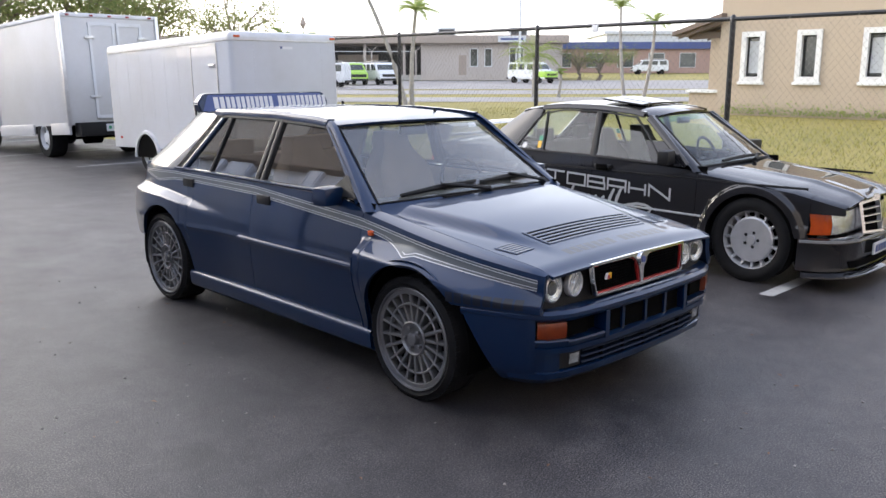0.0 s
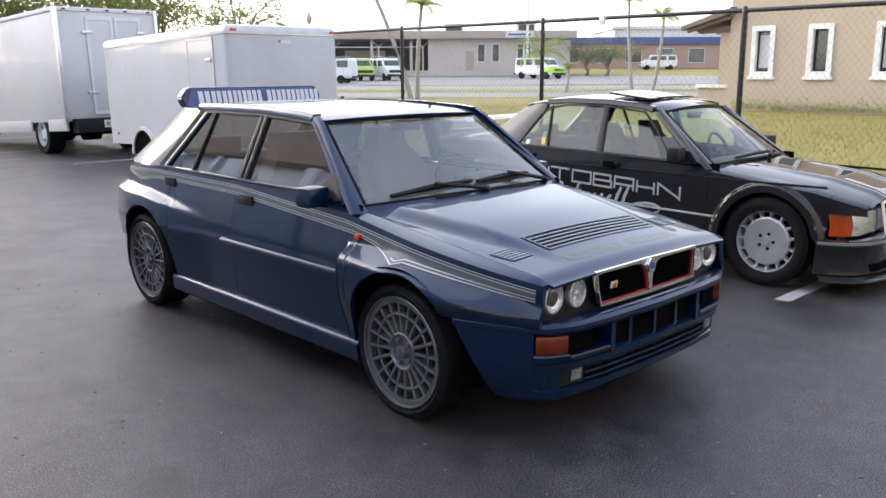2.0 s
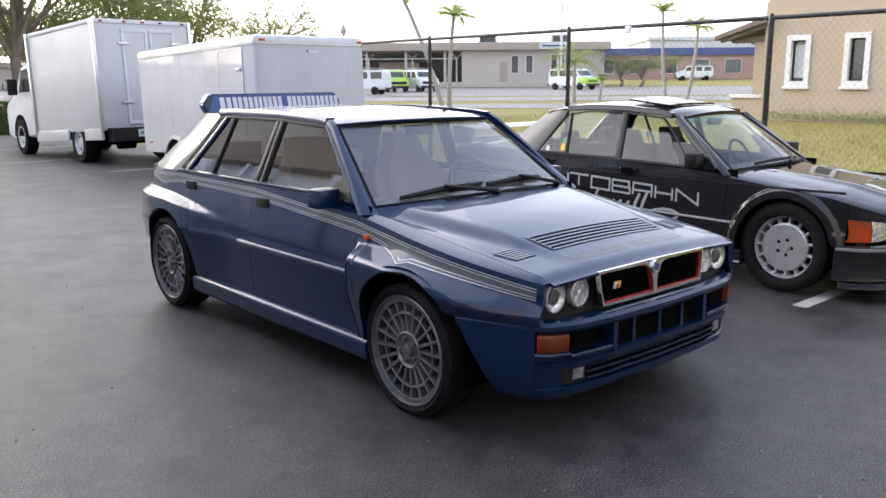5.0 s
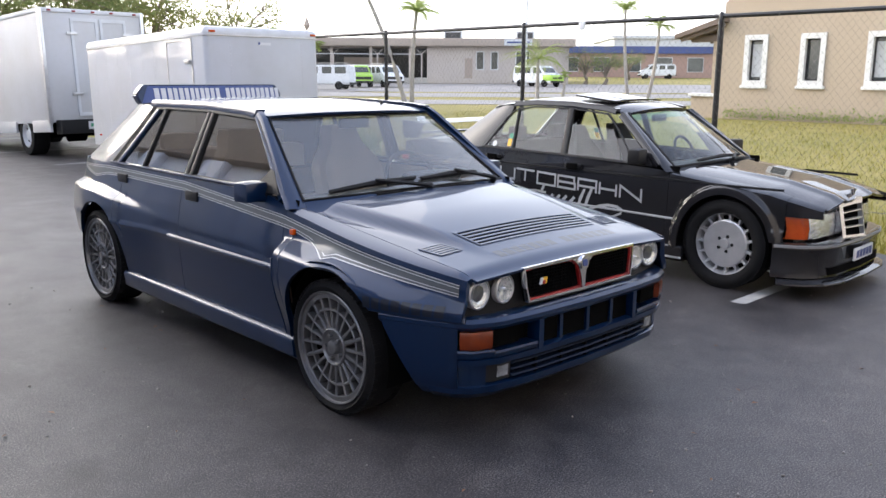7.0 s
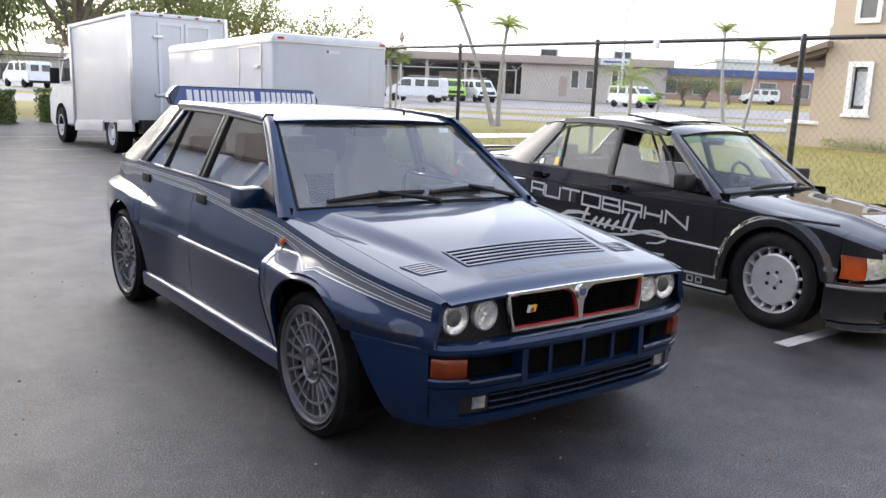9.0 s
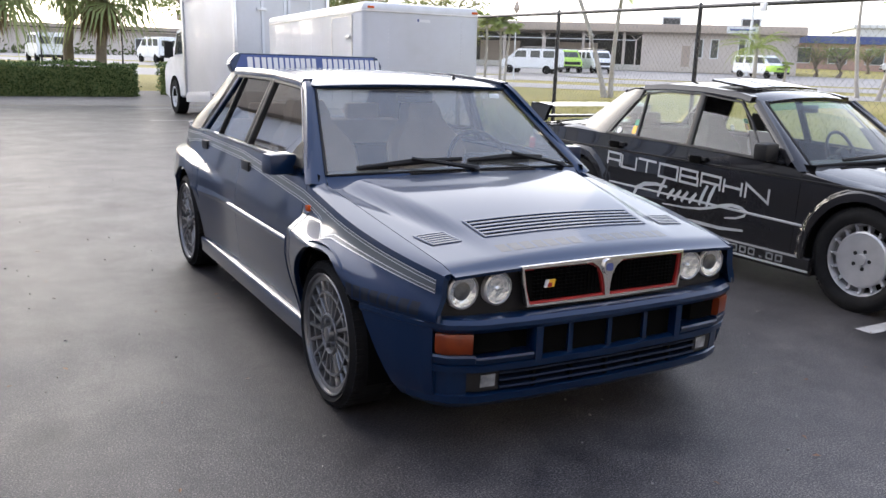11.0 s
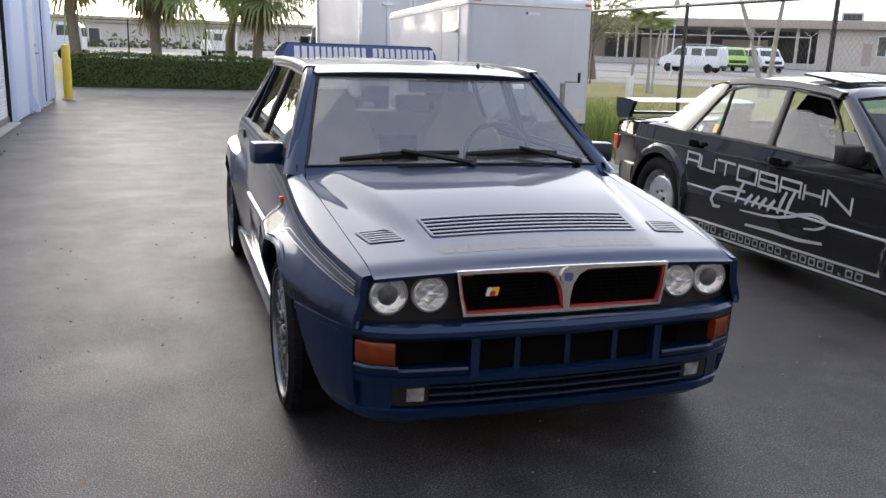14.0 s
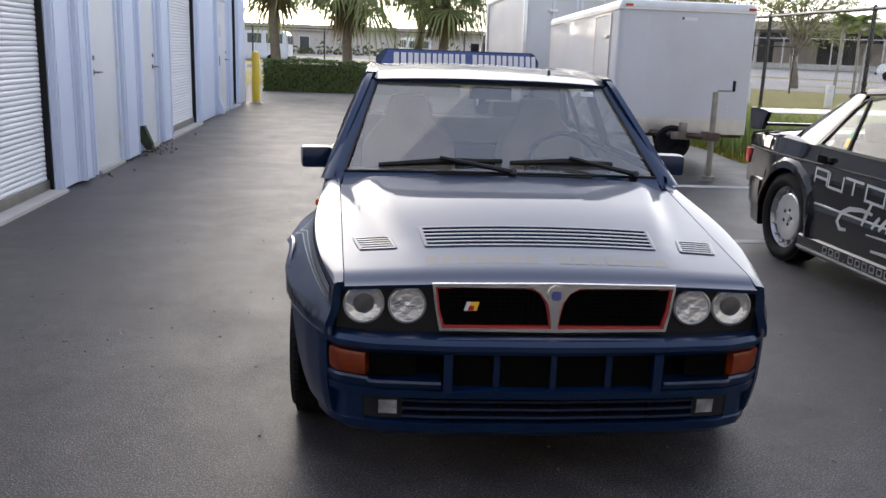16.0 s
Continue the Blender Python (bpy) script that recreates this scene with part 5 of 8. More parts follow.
def build_sedan():
    car = thing("sedan_car", "black sedan with silver lettering and a tall rear wing", "car", at=pose(3.125, -0.072, 0, 0, 0, 1.2) @ Matrix.Diagonal((0.85, 0.948, 0.985, 1)))
    S, G = sedan_side, sedan_G

    def low(y):
        z = 0.17
        if y < -0.346:
            z = 0.375
        if y > 3.0:
            z = 0.47
        for yc, zc, R in SED_ARCH:
            if abs(y - yc) < R:
                z = max(z, zc + math.sqrt(R * R - (y - yc) ** 2))
        return z
    for s in (-1, 1):
        side_panel(car, "fender_tip", s, S, -0.655, -0.425, lambda y: 0.556, sedan_top, "black_paint", 16, 6, cap=sedan_hood_edge)
        side_panel(car, "front_fender", s, S, -0.425, 0.46, low, sedan_top, "black_paint", 70, 24, cap=sedan_hood_edge, label="black flared front wing")
        side_panel(car, "front_door", s, S, 0.46, 1.45, low, sedan_top, "black_paint", 20, 24, label="black front door")
        side_panel(car, "rear_door", s, S, 1.45, 2.30, low, sedan_top, "black_paint", 36, 24, label="black rear door")
        side_panel(car, "rear_fender", s, S, 2.30, 3.44, low, sedan_top, "black_paint", 60, 24, cap=lambda y: (S(y, sedan_top(y)) - 0.07, sedan_top(y) + 0.022), label="black flared rear wing")
        bm = bmesh.new()
        rows = [[(s * x, y, z) for x, z in ((0.70, 0.26), (0.842, 0.262), (0.858, 0.250), (0.860, 0.185), (0.842, 0.150), (0.70, 0.155))] for y in np.linspace(0.30, 2.34, 12)]
        vs = sheet(bm, rows, True)
        bm.faces.new(vs[0]), bm.faces.new(vs[-1])
        sill = part("sill", bm, "black_paint", car, "black side skirt")
        bm = bmesh.new()
        box(bm, *sorted((s * 0.856, s * 0.866)), 0.30, 2.34, 0.172, 0.184)
        part("sill_trim", bm, "silver_decal", sill)
        # mouldings along the flank
        for ya, yb, za, zb, mm in ((0.40, 2.245, 0.448, 0.482, "silver_decal"), (-0.40, 3.42, 0.722, 0.742, "trim")):
            bm = bmesh.new()
            rows = []
            for y in np.linspace(ya, yb, 60):
                z = lerp([ya, yb], [za, zb], y)
                rows.append([(s * (S(y, z) + o), y, z + dz) for o, dz in ((-0.003, 0.010), (0.006, 0.006), (0.006, -0.004), (-0.003, -0.008))])
            sheet(bm, rows)
            part("flank_moulding", bm, mm, car, "thin bright moulding" if mm != "trim" else "")
        # windows; the front door glass is wound partly down
        P = [[(0.86, 0.825), (1.43, 0.845), (1.462, 1.088), (1.045, 1.052)], [(1.50, 0.845), (1.995, 0.855), (2.055, 1.180), (1.535, 1.188)], [(2.02, 0.857), (2.34, 0.862), (2.14, 1.125), (2.075, 1.175)]]
        for q in P:
            side_glass(car, G, s, q, "green_glass")
        upper_bar(car, "window_pillar", G, s, [(0.56, 0.820), (0.79, 1.000), (1.01, 1.168)], 0.050, "black_paint", 0.008, 0.03)
        corner_pillar(car, sedan_screen, G, s, (0.53, 1.03), "black_paint")
        upper_bar(car, "roof_rail", G, s, [(1.06, 1.186), (1.16, 1.206), (1.5, 1.232), (1.9, 1.235), (2.13, 1.218)], 0.045, "black_paint", 0.012, 0.06)
        upper_bar(car, "window_seal", G, s, [(0.80, 0.850), (0.99, 1.05), (1.13, 1.165), (1.5, 1.200), (1.9, 1.202), (2.10, 1.170), (2.18, 1.10), (2.36, 0.87)], 0.014, "trim", 0.007, 0.02)
        upper_bar(car, "window_seal", G, s, [(0.62, 0.815), (1.4, 0.840), (2.37, 0.857)], 0.018, "rubber", 0.010, 0.02)
        upper_bar(car, "window_pillar", G, s, [(1.458, 0.84), (1.505, 1.205)], 0.055, "trim", 0.009, 0.03)
        upper_bar(car, "window_pillar", G, s, [(2.008, 0.85), (2.066, 1.19)], 0.022, "rubber", 0.008, 0.02)
        upper_poly(car, "window_corner", G, s, [(0.60, 0.81), (0.87, 0.822), (0.985, 0.99), (0.80, 0.99)], "black_paint", 0.003, 0.02)
        bm = bmesh.new()
        rows = []
        for t in np.linspace(0, 1, 12):
            z = 0.852 + (1.205 - 0.852) * t
            ya, yb = lerp([0, 0.8, 1], [2.345, 2.145, 2.12], t), 2.84 + (2.37 - 2.84) * t
            rows.append([(s * (G(z) + 0.006 - 0.085 * u ** 2.2), ya + (yb - ya) * u, z) for u in np.linspace(0, 1, 12)])
        sheet(bm, rows)
        solidify(part("rear_pillar", bm, "black_paint", car, "black rear pillar", angle=80, face_to=(s, 0.3, 0.3)), 0.03)
        # stickers on the quarter window
        for yy, zz, r, mm in ((2.235, 0.885, 0.022, "white_decal"),):
            bm = bmesh.new()
            prism(bm, [(yy + r * math.cos(a), zz + r * math.sin(a)) for a in np.linspace(0, 2 * math.pi, 17)[:-1]], lambda u, v, d: Vector((s * (G(v) + d), u, v)), -0.008, -0.005)
            part("sticker", bm, mm, car, "round pale sticker")
        for za, zb, mm in ((0.872, 0.930, "yellow_badge"), (0.935, 0.975, "sticker_green")):
            bm = bmesh.new()
            prism(bm, [(2.045, za), (2.085, za), (2.09, zb), (2.05, zb)], lambda u, v, d: Vector((s * (G(v) + d), u, v)), -0.008, -0.005)
            part("sticker", bm, mm, car, "small coloured window sticker")
        mb = part("mirror", boxed(-0.085, 0.085, -0.05, 0.05, -0.055, 0.055, bevel=0.02), "trim", car, "black door mirror", at=pose(s * 0.885, 0.70, 0.880, 0, 0, -s * 6))
        part("mirror_foot", boxed(*sorted((s * -0.14, s * -0.05)), -0.03, 0.04, -0.055, 0.02, bevel=0.012), "trim", mb)
        for hy, hz in ((1.33, 0.765), (2.20, 0.785)):
            h = part("door_handle", boxed(-0.016, 0.016, -0.085, 0.085, -0.014, 0.014, bevel=0.007), "trim", car, "black pull handle", at=pose(s * (S(hy, hz) + 0.018), hy, hz))
            part("handle_cup", boxed(-0.020, -0.012, -0.05, 0.06, -0.032, 0.018, bevel=0.003), "dark", h)
        # the word on the doors, in wide square capitals with even strokes
        lift = lambda u: 0.545 + 0.0475 * (u - 0.675)
        for letter, ua, ub in DOOR_WORD:
            bm = bmesh.new()
            for path in WIDE_CAPITALS[letter]:
                stroke(bm, [(ua + (ub - ua) * x, 0.092 * z) for x, z in path], 0.0085,
                       lambda u, v: Vector((s * (S(u, lift(u) + v) + 0.004), u if s < 0 else 2.973 - u, lift(u) + v)))
            part("letter", bm, "silver_decal", car, "silver capital letter", face_to=(s, 0, 0), smooth=False)
        fn = lambda u, v: Vector((s * (S(u, v) + 0.004), u, v))
        def ribbon(points, w):
            bm = bmesh.new()
            rows = []
            points = [Vector(p) for p in points]
            for i, p in enumerate(points):
                d = (points[min(i + 1, len(points) - 1)] - points[max(i - 1, 0)]).normalized()
                n = Vector((-d.y, d.x)) * w * (0.35 + 0.65 * math.sin(math.pi * (i + 0.6) / (len(points) + 0.2)))
                rows.append([fn(*(p + n)), fn(*(p - n))])
            sheet(bm, rows)
            return bm
        swirl = [(1.83, 0.385), (1.90, 0.38), (1.94, 0.42), (1.92, 0.475), (1.84, 0.515), (1.72, 0.53), (1.60, 0.525)]
        part("lettering", ribbon(swirl, 0.017), "silver_decal", car, "silver flourish")
        for a, h in ((1.66, 0.14), (1.56, 0.075), (1.49, 0.075), (1.42, 0.075), (1.34, 0.075), (1.245, 0.145), (1.175, 0.155)):
            part("lettering", ribbon([(a + 0.02, 0.443), (a, 0.443 + h * 0.5), (a - 0.035, 0.443 + h)], 0.015), "silver_decal", car)
        part("lettering", ribbon([(1.62, 0.40), (1.40, 0.405), (1.25, 0.420), (1.152, 0.442), (1.06, 0.472), (0.98, 0.487), (0.90, 0.483), (0.845, 0.462), (0.855, 0.435), (0.923, 0.407), (1.02, 0.395)], 0.011), "silver_decal", car, "silver flourish")
        part("lettering", ribbon([(1.55, 0.315), (1.3, 0.322), (1.05, 0.318), (0.85, 0.335)], 0.012), "silver_decal", car)
        for i in range(21):
            a = 2.02 - i * 0.0735
            fs = lambda u, v, d: Vector((s * (0.8605 + d), u, v))
            bm = bmesh.new()
            if i not in (3, 12, 18):
                ring(bm, arc_rect(a - 0.056, a, 0.195, 0.243, 0.004, 1), arc_rect(a - 0.045, a - 0.011, 0.206, 0.232, 0.003, 1), fs, 0.0, 0.0015)
            else:
                prism(bm, [(a - 0.04, 0.195), (a - 0.02, 0.195), (a - 0.02, 0.207), (a - 0.04, 0.207)], fs, 0.0, 0.0015)
            part("lettering", bm, "dull_silver", sill)
    # bonnet
    bm = bmesh.new()
    rows = [[(x, y, sedan_hood(x, y)) for x in np.linspace(-1, 1, 41) * (sedan_hood_edge(y)[0] - 0.003)] for y in np.linspace(-0.655, 0.40, 30)]
    sheet(bm, rows)
    solidify(part("bonnet", bm, "black_paint", car, "black bonnet", angle=60, face_to=(0, 0, 1)), 0.02)
    bm = bmesh.new()
    sheet(bm, [[(x * 0.70, 0.40, sedan_hood(x * 0.68, 0.40) - 0.01) for x in np.linspace(-1, 1, 15)], [sedan_screen(x, 0.0) for x in np.linspace(-1, 1, 15)]])
    part("cowl", bm, "trim", car)
    bm = bmesh.new()
    sheet(bm, [[sedan_screen(x, t) for x in np.linspace(-0.985, 0.985, 21)] for t in np.linspace(0.02, 0.98, 10)])
    part("windscreen", bm, "green_glass", car, "green-tinted windscreen", angle=80, face_to=(0, -1, 1)).visible_shadow = False
    bm = bmesh.new()
    sheet(bm, [[sedan_screen(x, t) + Vector((0, 0.004, -0.004)) for x in np.linspace(-0.97, 0.97, 15)] for t in (0.86, 0.92, 0.97)])
    part("shade_band", bm, "shade_band", car, "green shade band", angle=80, face_to=(0, -1, 1)).visible_shadow = False
    edge = [sedan_screen(x, 0.012) for x in np.linspace(-1, 1, 15)] + [sedan_screen(1, t) for t in np.linspace(0.05, 0.96, 8)] + [sedan_screen(x, 0.99) for x in np.linspace(1, -1, 15)] + [sedan_screen(-1, t) for t in np.linspace(0.96, 0.05, 8)]
    part("screen_seal", tubed(edge + edge[:1], 0.011, 6), "rubber", car)
    bm = bmesh.new()
    rows = []
    for y in np.linspace(0.985, 2.38, 22):
        z = lerp([0.985, 1.12, 1.5, 1.9, 2.2, 2.38], [1.172, 1.202, 1.236, 1.238, 1.217, 1.190], y)
        hx = (G(z) + 0.004) * lerp([0.985, 1.14, 2.2, 2.38], [0.885, 1.0, 1.0, 0.93], y)
        rows.append([(x * hx, y - 0.075 * (1 - x * x) * sm(1.4, 0.985, y), z + 0.040 * (1 - abs(x) ** 2.4)) for x in np.linspace(-1, 1, 21)])
    sheet(bm, rows)
    roof = solidify(part("roof", bm, "black_paint", car, "black roof", angle=60, face_to=(0, 0, 1)), 0.02)
    bm = bmesh.new()
    sheet(bm, [[(x * 0.40, y, z + 0.012 * (1 - x * x)) for x in np.linspace(-1, 1, 9)] for y, z in ((1.20, 1.262), (1.40, 1.283), (1.60, 1.305))])
    solidify(part("sunroof", bm, "black_paint", roof, "tilted black sunroof panel", face_to=(0, 0, 1)), 0.015)
    # rear window, boot, wing
    bm = bmesh.new()
    sheet(bm, [[(x * (0.53 + 0.09 * t), 2.37 + 0.44 * t + 0.06 * (1 - x * x), 1.197 - 0.315 * t + 0.02 * (1 - x * x)) for x in np.linspace(-1, 1, 13)] for t in np.linspace(0, 1, 8)])
    part("rear_window", bm, "green_glass", car, "tinted rear window", face_to=(0, 1, 1)).visible_shadow = False
    bm = bmesh.new()
    sheet(bm, [[(x * 0.70, y, z + 0.03 * (1 - x * x)) for x in np.linspace(-1, 1, 15)] for y, z in ((2.80, 0.872), (3.0, 0.878), (3.3, 0.868), (3.44, 0.845), (3.465, 0.80), (3.47, 0.50))])
    solidify(part("boot_lid", bm, "black_paint", car, "black boot lid", angle=50, face_to=(0, 0.2, 1)), 0.02)
    for k in range(5):
        for s in (-1, 1):
            part("pillar_vent", boxed(*sorted((s * 0.60, s * 0.715)), 2.60 + 0.035 * k, 2.615 + 0.035 * k, 0.885, 0.905 - 0.004 * k), "trim", car)
    bm = bmesh.new()
    rows = [[(x, y, z) for y, z in ((3.20, 1.010), (3.28, 1.026), (3.42, 1.035), (3.50, 1.030), (3.42, 1.012), (3.28, 1.002))] for x in np.linspace(-0.70, 0.70, 9)]
    vs = sheet(bm, rows, True)
    bm.faces.new(vs[0]), bm.faces.new(vs[-1])
    wing = part("rear_wing", bm, "black_paint", car, "tall black boot wing with a bright upper edge")
    for s in (-1, 1):
        bm = bmesh.new()
        prism(bm, [(3.20, 1.018), (3.51, 1.035), (3.50, 0.93), (3.47, 0.865), (3.28, 0.875), (3.27, 0.94)], lambda u, v, d: Vector((s * d, u, v)), 0.675, 0.715)
        bmesh.ops.bevel(bm, geom=list(bm.edges), offset=0.008, segments=2, affect="EDGES")
        part("wing_end", bm, "black_paint", wing)
    bm = bmesh.new()
    box(bm, -0.66, 0.66, 3.36, 3.48, 0.900, 0.922, bevel=0.008)
    part("wing_blade", bm, "black_paint", wing)
    for s in (-1, 1):
        part("tail_lamp", boxed(-0.13, 0.13, -0.05, 0.05, -0.06, 0.06, bevel=0.012), "red_lens", car, "ribbed red tail lamp", at=pose(s * 0.60, 3.425, 0.665, 0, 0, s * 12))
    rear = plan_curve([(0, 3.54), (0.45, 3.52), (0.62, 3.46), (0.74, 3.32), (0.80, 3.14), (0.835, 3.0)], -1)
    bm = bmesh.new()
    path_loft(bm, rear, -1, 1, 40, [(-0.10, 0.20), (-0.03, 0.19), (-0.02, 0.30), (0.0, 0.33), (0.012, 0.46), (0.006, 0.52), (-0.02, 0.535), (-0.10, 0.535)])
    part("rear_bumper", bm, "black_paint", car, "black wrap-around bumper")
    # front end
    front = plan_curve([(0, -0.715), (0.45, -0.695), (0.62, -0.650), (0.735, -0.570), (0.80, -0.48), (0.845, -0.375)], 1)
    bm = bmesh.new()
    path_loft(bm, front, -1, 1, 48, [(-0.12, 0.380), (-0.03, 0.383), (-0.004, 0.376), (0.002, 0.345), (-0.012, 0.32), (-0.02, 0.21), (-0.01, 0.15), (-0.12, 0.13)])
    bp = part("front_bumper", bm, "black_paint", car, "deep black bumper with a splitter")
    bm = bmesh.new()
    path_loft(bm, front, -0.96, 0.96, 40, [(-0.10, 0.145), (0.0, 0.140), (0.045, 0.118), (0.047, 0.108), (-0.02, 0.098), (-0.10, 0.098)])
    part("splitter", bm, "black_paint", bp)
    bm = bmesh.new()
    path_loft(bm, front, -0.99, 0.99, 48, [(0.0, 0.372), (0.008, 0.370), (0.010, 0.356), (0.0, 0.352)])
    part("bumper_strip", bm, "dull_silver", bp, "thin dull grey rubbing strip")
    # solid near-black strip, the shade of an intake put into its colour
    bm = bmesh.new()
    path_loft(bm, front, -0.55, 0.55, 24, [(-0.03, 0.215), (-0.006, 0.212), (-0.006, 0.165), (-0.03, 0.16)])
    part("intake", bm, "dark", bp)
    plate = part("number_plate", boxed(-0.20, 0.20, -0.728, -0.713, 0.225, 0.310, bevel=0.003), "white_decal", bp, "white number plate with plain dark bars")
    for k in range(5):
        part("plate_bar", boxed(-0.165 + 0.07 * k, -0.115 + 0.07 * k, -0.731, -0.728, 0.242, 0.293), "far_blue", plate, smooth=False)
    bm = bmesh.new()
    sheet(bm, [[(x * 0.70, -0.565 + 0.10 * x ** 4, z) for x in np.linspace(-1, 1, 17)] for z in (0.36, 0.47, 0.605)])
    part("nose_panel", bm, "black_paint", car)
    # grille: two halves that meet in a blunt point, under a pitched chrome crown
    gf = lambda u, v, d: Vector((u, -0.672 + d + 0.22 * (v - 0.56) + 0.30 * abs(u), v + 0.030 * (1 - abs(u) / 0.25) * (v - 0.38) / 0.24))
    six = lambda x, lo, hi: [(-x, lo), (0, lo), (x, lo), (x, hi), (0, hi), (-x, hi)]
    bm = bmesh.new()
    ring(bm, six(0.250, 0.380, 0.620), six(0.214, 0.396, 0.585), gf, -0.015, 0.08)
    gr = part("grille", bm, "chrome", car, "upright grille in a chrome frame", angle=25)
    for x0, x1 in ((-0.22, 0.0), (0.0, 0.22)):
        bm = bmesh.new()
        prism(bm, [(x0, 0.385), (x1, 0.385), (x1, 0.60), (x0, 0.60)], gf, 0.02, 0.05)
        part("grille_back", bm, "dark", gr)
        for v in (0.445, 0.493, 0.541):
            bm = bmesh.new()
            prism(bm, [(x0, v - 0.004), (x1, v - 0.004), (x1, v + 0.004), (x0, v + 0.004)], gf, -0.006, 0.02)
            part("grille_bar", bm, "alu", gr)
    bm = bmesh.new()
    prism(bm, [(-0.007, 0.39), (0.007, 0.39), (0.007, 0.59), (-0.007, 0.59)], gf, -0.012, 0.02)
    part("grille_bar", bm, "alu", gr)
    part("hood_ornament", tubed([(0, -0.61, 0.645), (0, -0.61, 0.70)], [0.010, 0.020], 10), "chrome", gr)
    for s in (-1, 1):
        def lp(t, s=s):
            x = lerp([0, 0.55, 0.72, 0.84, 1], [0.262, 0.545, 0.640, 0.690, 0.755], t)
            y = lerp([0, 0.55, 0.72, 0.84, 1], [-0.585, -0.572, -0.550, -0.515, -0.425], t)
            return s * x, y
        for t0, t1, mm, nm in ((0.0, 0.74, "reflector", "headlamp"), (0.75, 1.0, "amber", "indicator")):
            bm = bmesh.new()
            rows = []
            for t in np.linspace(t0, t1, 14):
                x, y = lp(t)
                rows.append([(x, y + dy, z) for dy, z in ((0.05, 0.405), (0.0, 0.402), (-0.006, 0.47), (0.008, 0.550), (0.05, 0.550))])
            sheet(bm, rows)
            ob = part(nm, bm, mm, car, "clear rectangular headlamp" if mm == "reflector" else "large orange corner indicator")
            if mm == "reflector":
                bm = bmesh.new()
                rows = []
                for t in np.linspace(t0, t1, 14):
                    x, y = lp(t)
                    rows.append([(x, y - 0.012, z) for z in (0.405, 0.47, 0.548)])
                sheet(bm, rows)
                part("lens", bm, "lamp_glass", ob, face_to=(0, -1, 0)).visible_shadow = False
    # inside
    # near-black filler boxes carry the underbody shade in their colour
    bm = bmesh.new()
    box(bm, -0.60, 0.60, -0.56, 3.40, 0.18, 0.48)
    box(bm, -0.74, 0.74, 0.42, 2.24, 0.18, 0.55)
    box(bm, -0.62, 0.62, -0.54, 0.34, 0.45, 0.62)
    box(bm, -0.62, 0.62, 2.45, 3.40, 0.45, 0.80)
    part("shade_core", bm, "dark", car)
    # arch liners coloured near-black to hold the shade over the wheels
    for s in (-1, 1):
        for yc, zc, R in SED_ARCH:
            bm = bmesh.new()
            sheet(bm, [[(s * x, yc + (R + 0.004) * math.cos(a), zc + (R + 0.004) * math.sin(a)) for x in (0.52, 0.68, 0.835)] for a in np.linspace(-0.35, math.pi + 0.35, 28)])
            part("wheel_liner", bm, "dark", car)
        # inner trim coloured near-black, so the door gaps look shaded
        bm = bmesh.new()
        sheet(bm, [[(s * (S(1.2, z) - 0.045), y, z) for y in np.linspace(0.40, 2.36, 8)] for z in (0.18, 0.30, 0.55, 0.75, 0.82)])
        part("door_trim", bm, "dark", car)
    bm = bmesh.new()
    sheet(bm, [[(x * 0.70, y, z) for x in np.linspace(-1, 1, 9)] for y, z in ((0.42, 0.79), (0.60, 0.815), (0.75, 0.80), (0.80, 0.60))])
    part("dashboard", bm, "interior", car)
    steering_wheel(car, 0.36, 0.90, 0.80)
    for x in (-0.36, 0.36):
        seat(car, x, 1.42, 0.44, "grey_leather", 0.98)
    bm = bmesh.new()
    box(bm, -0.60, 0.60, 2.22, 2.36, 0.50, 0.90, bevel=0.05)
    box(bm, -0.62, 0.62, 1.85, 2.30, 0.45, 0.58, bevel=0.04)
    part("rear_bench", bm, "grey_leather", car, "grey rear bench")
    for x in (-0.33, 0.33):
        part("rear_headrest", boxed(x - 0.11, x + 0.11, 2.25, 2.33, 0.88, 1.02, bevel=0.03), "grey_leather", car)
    part("inner_mirror", boxed(-0.11, 0.11, 0.98, 1.01, 1.10, 1.155, bevel=0.01), "trim", car)
    wiper(car, sedan_screen(0.10, -0.02), sedan_screen(0.3, 0.05), sedan_screen(-0.6, 0.05), sedan_screen(0.55, 0.06))
    meshes = (tyre_mesh(0.314, 0.235, 0.226), evo_rim_mesh(0.229), None, barrel_mesh(0.20), bolt_mesh(0.083))
    add_wheels(car, 0.0, 2.64, 0.710, 0.314, meshes, inset=0.02)
    return car


build_sedan()


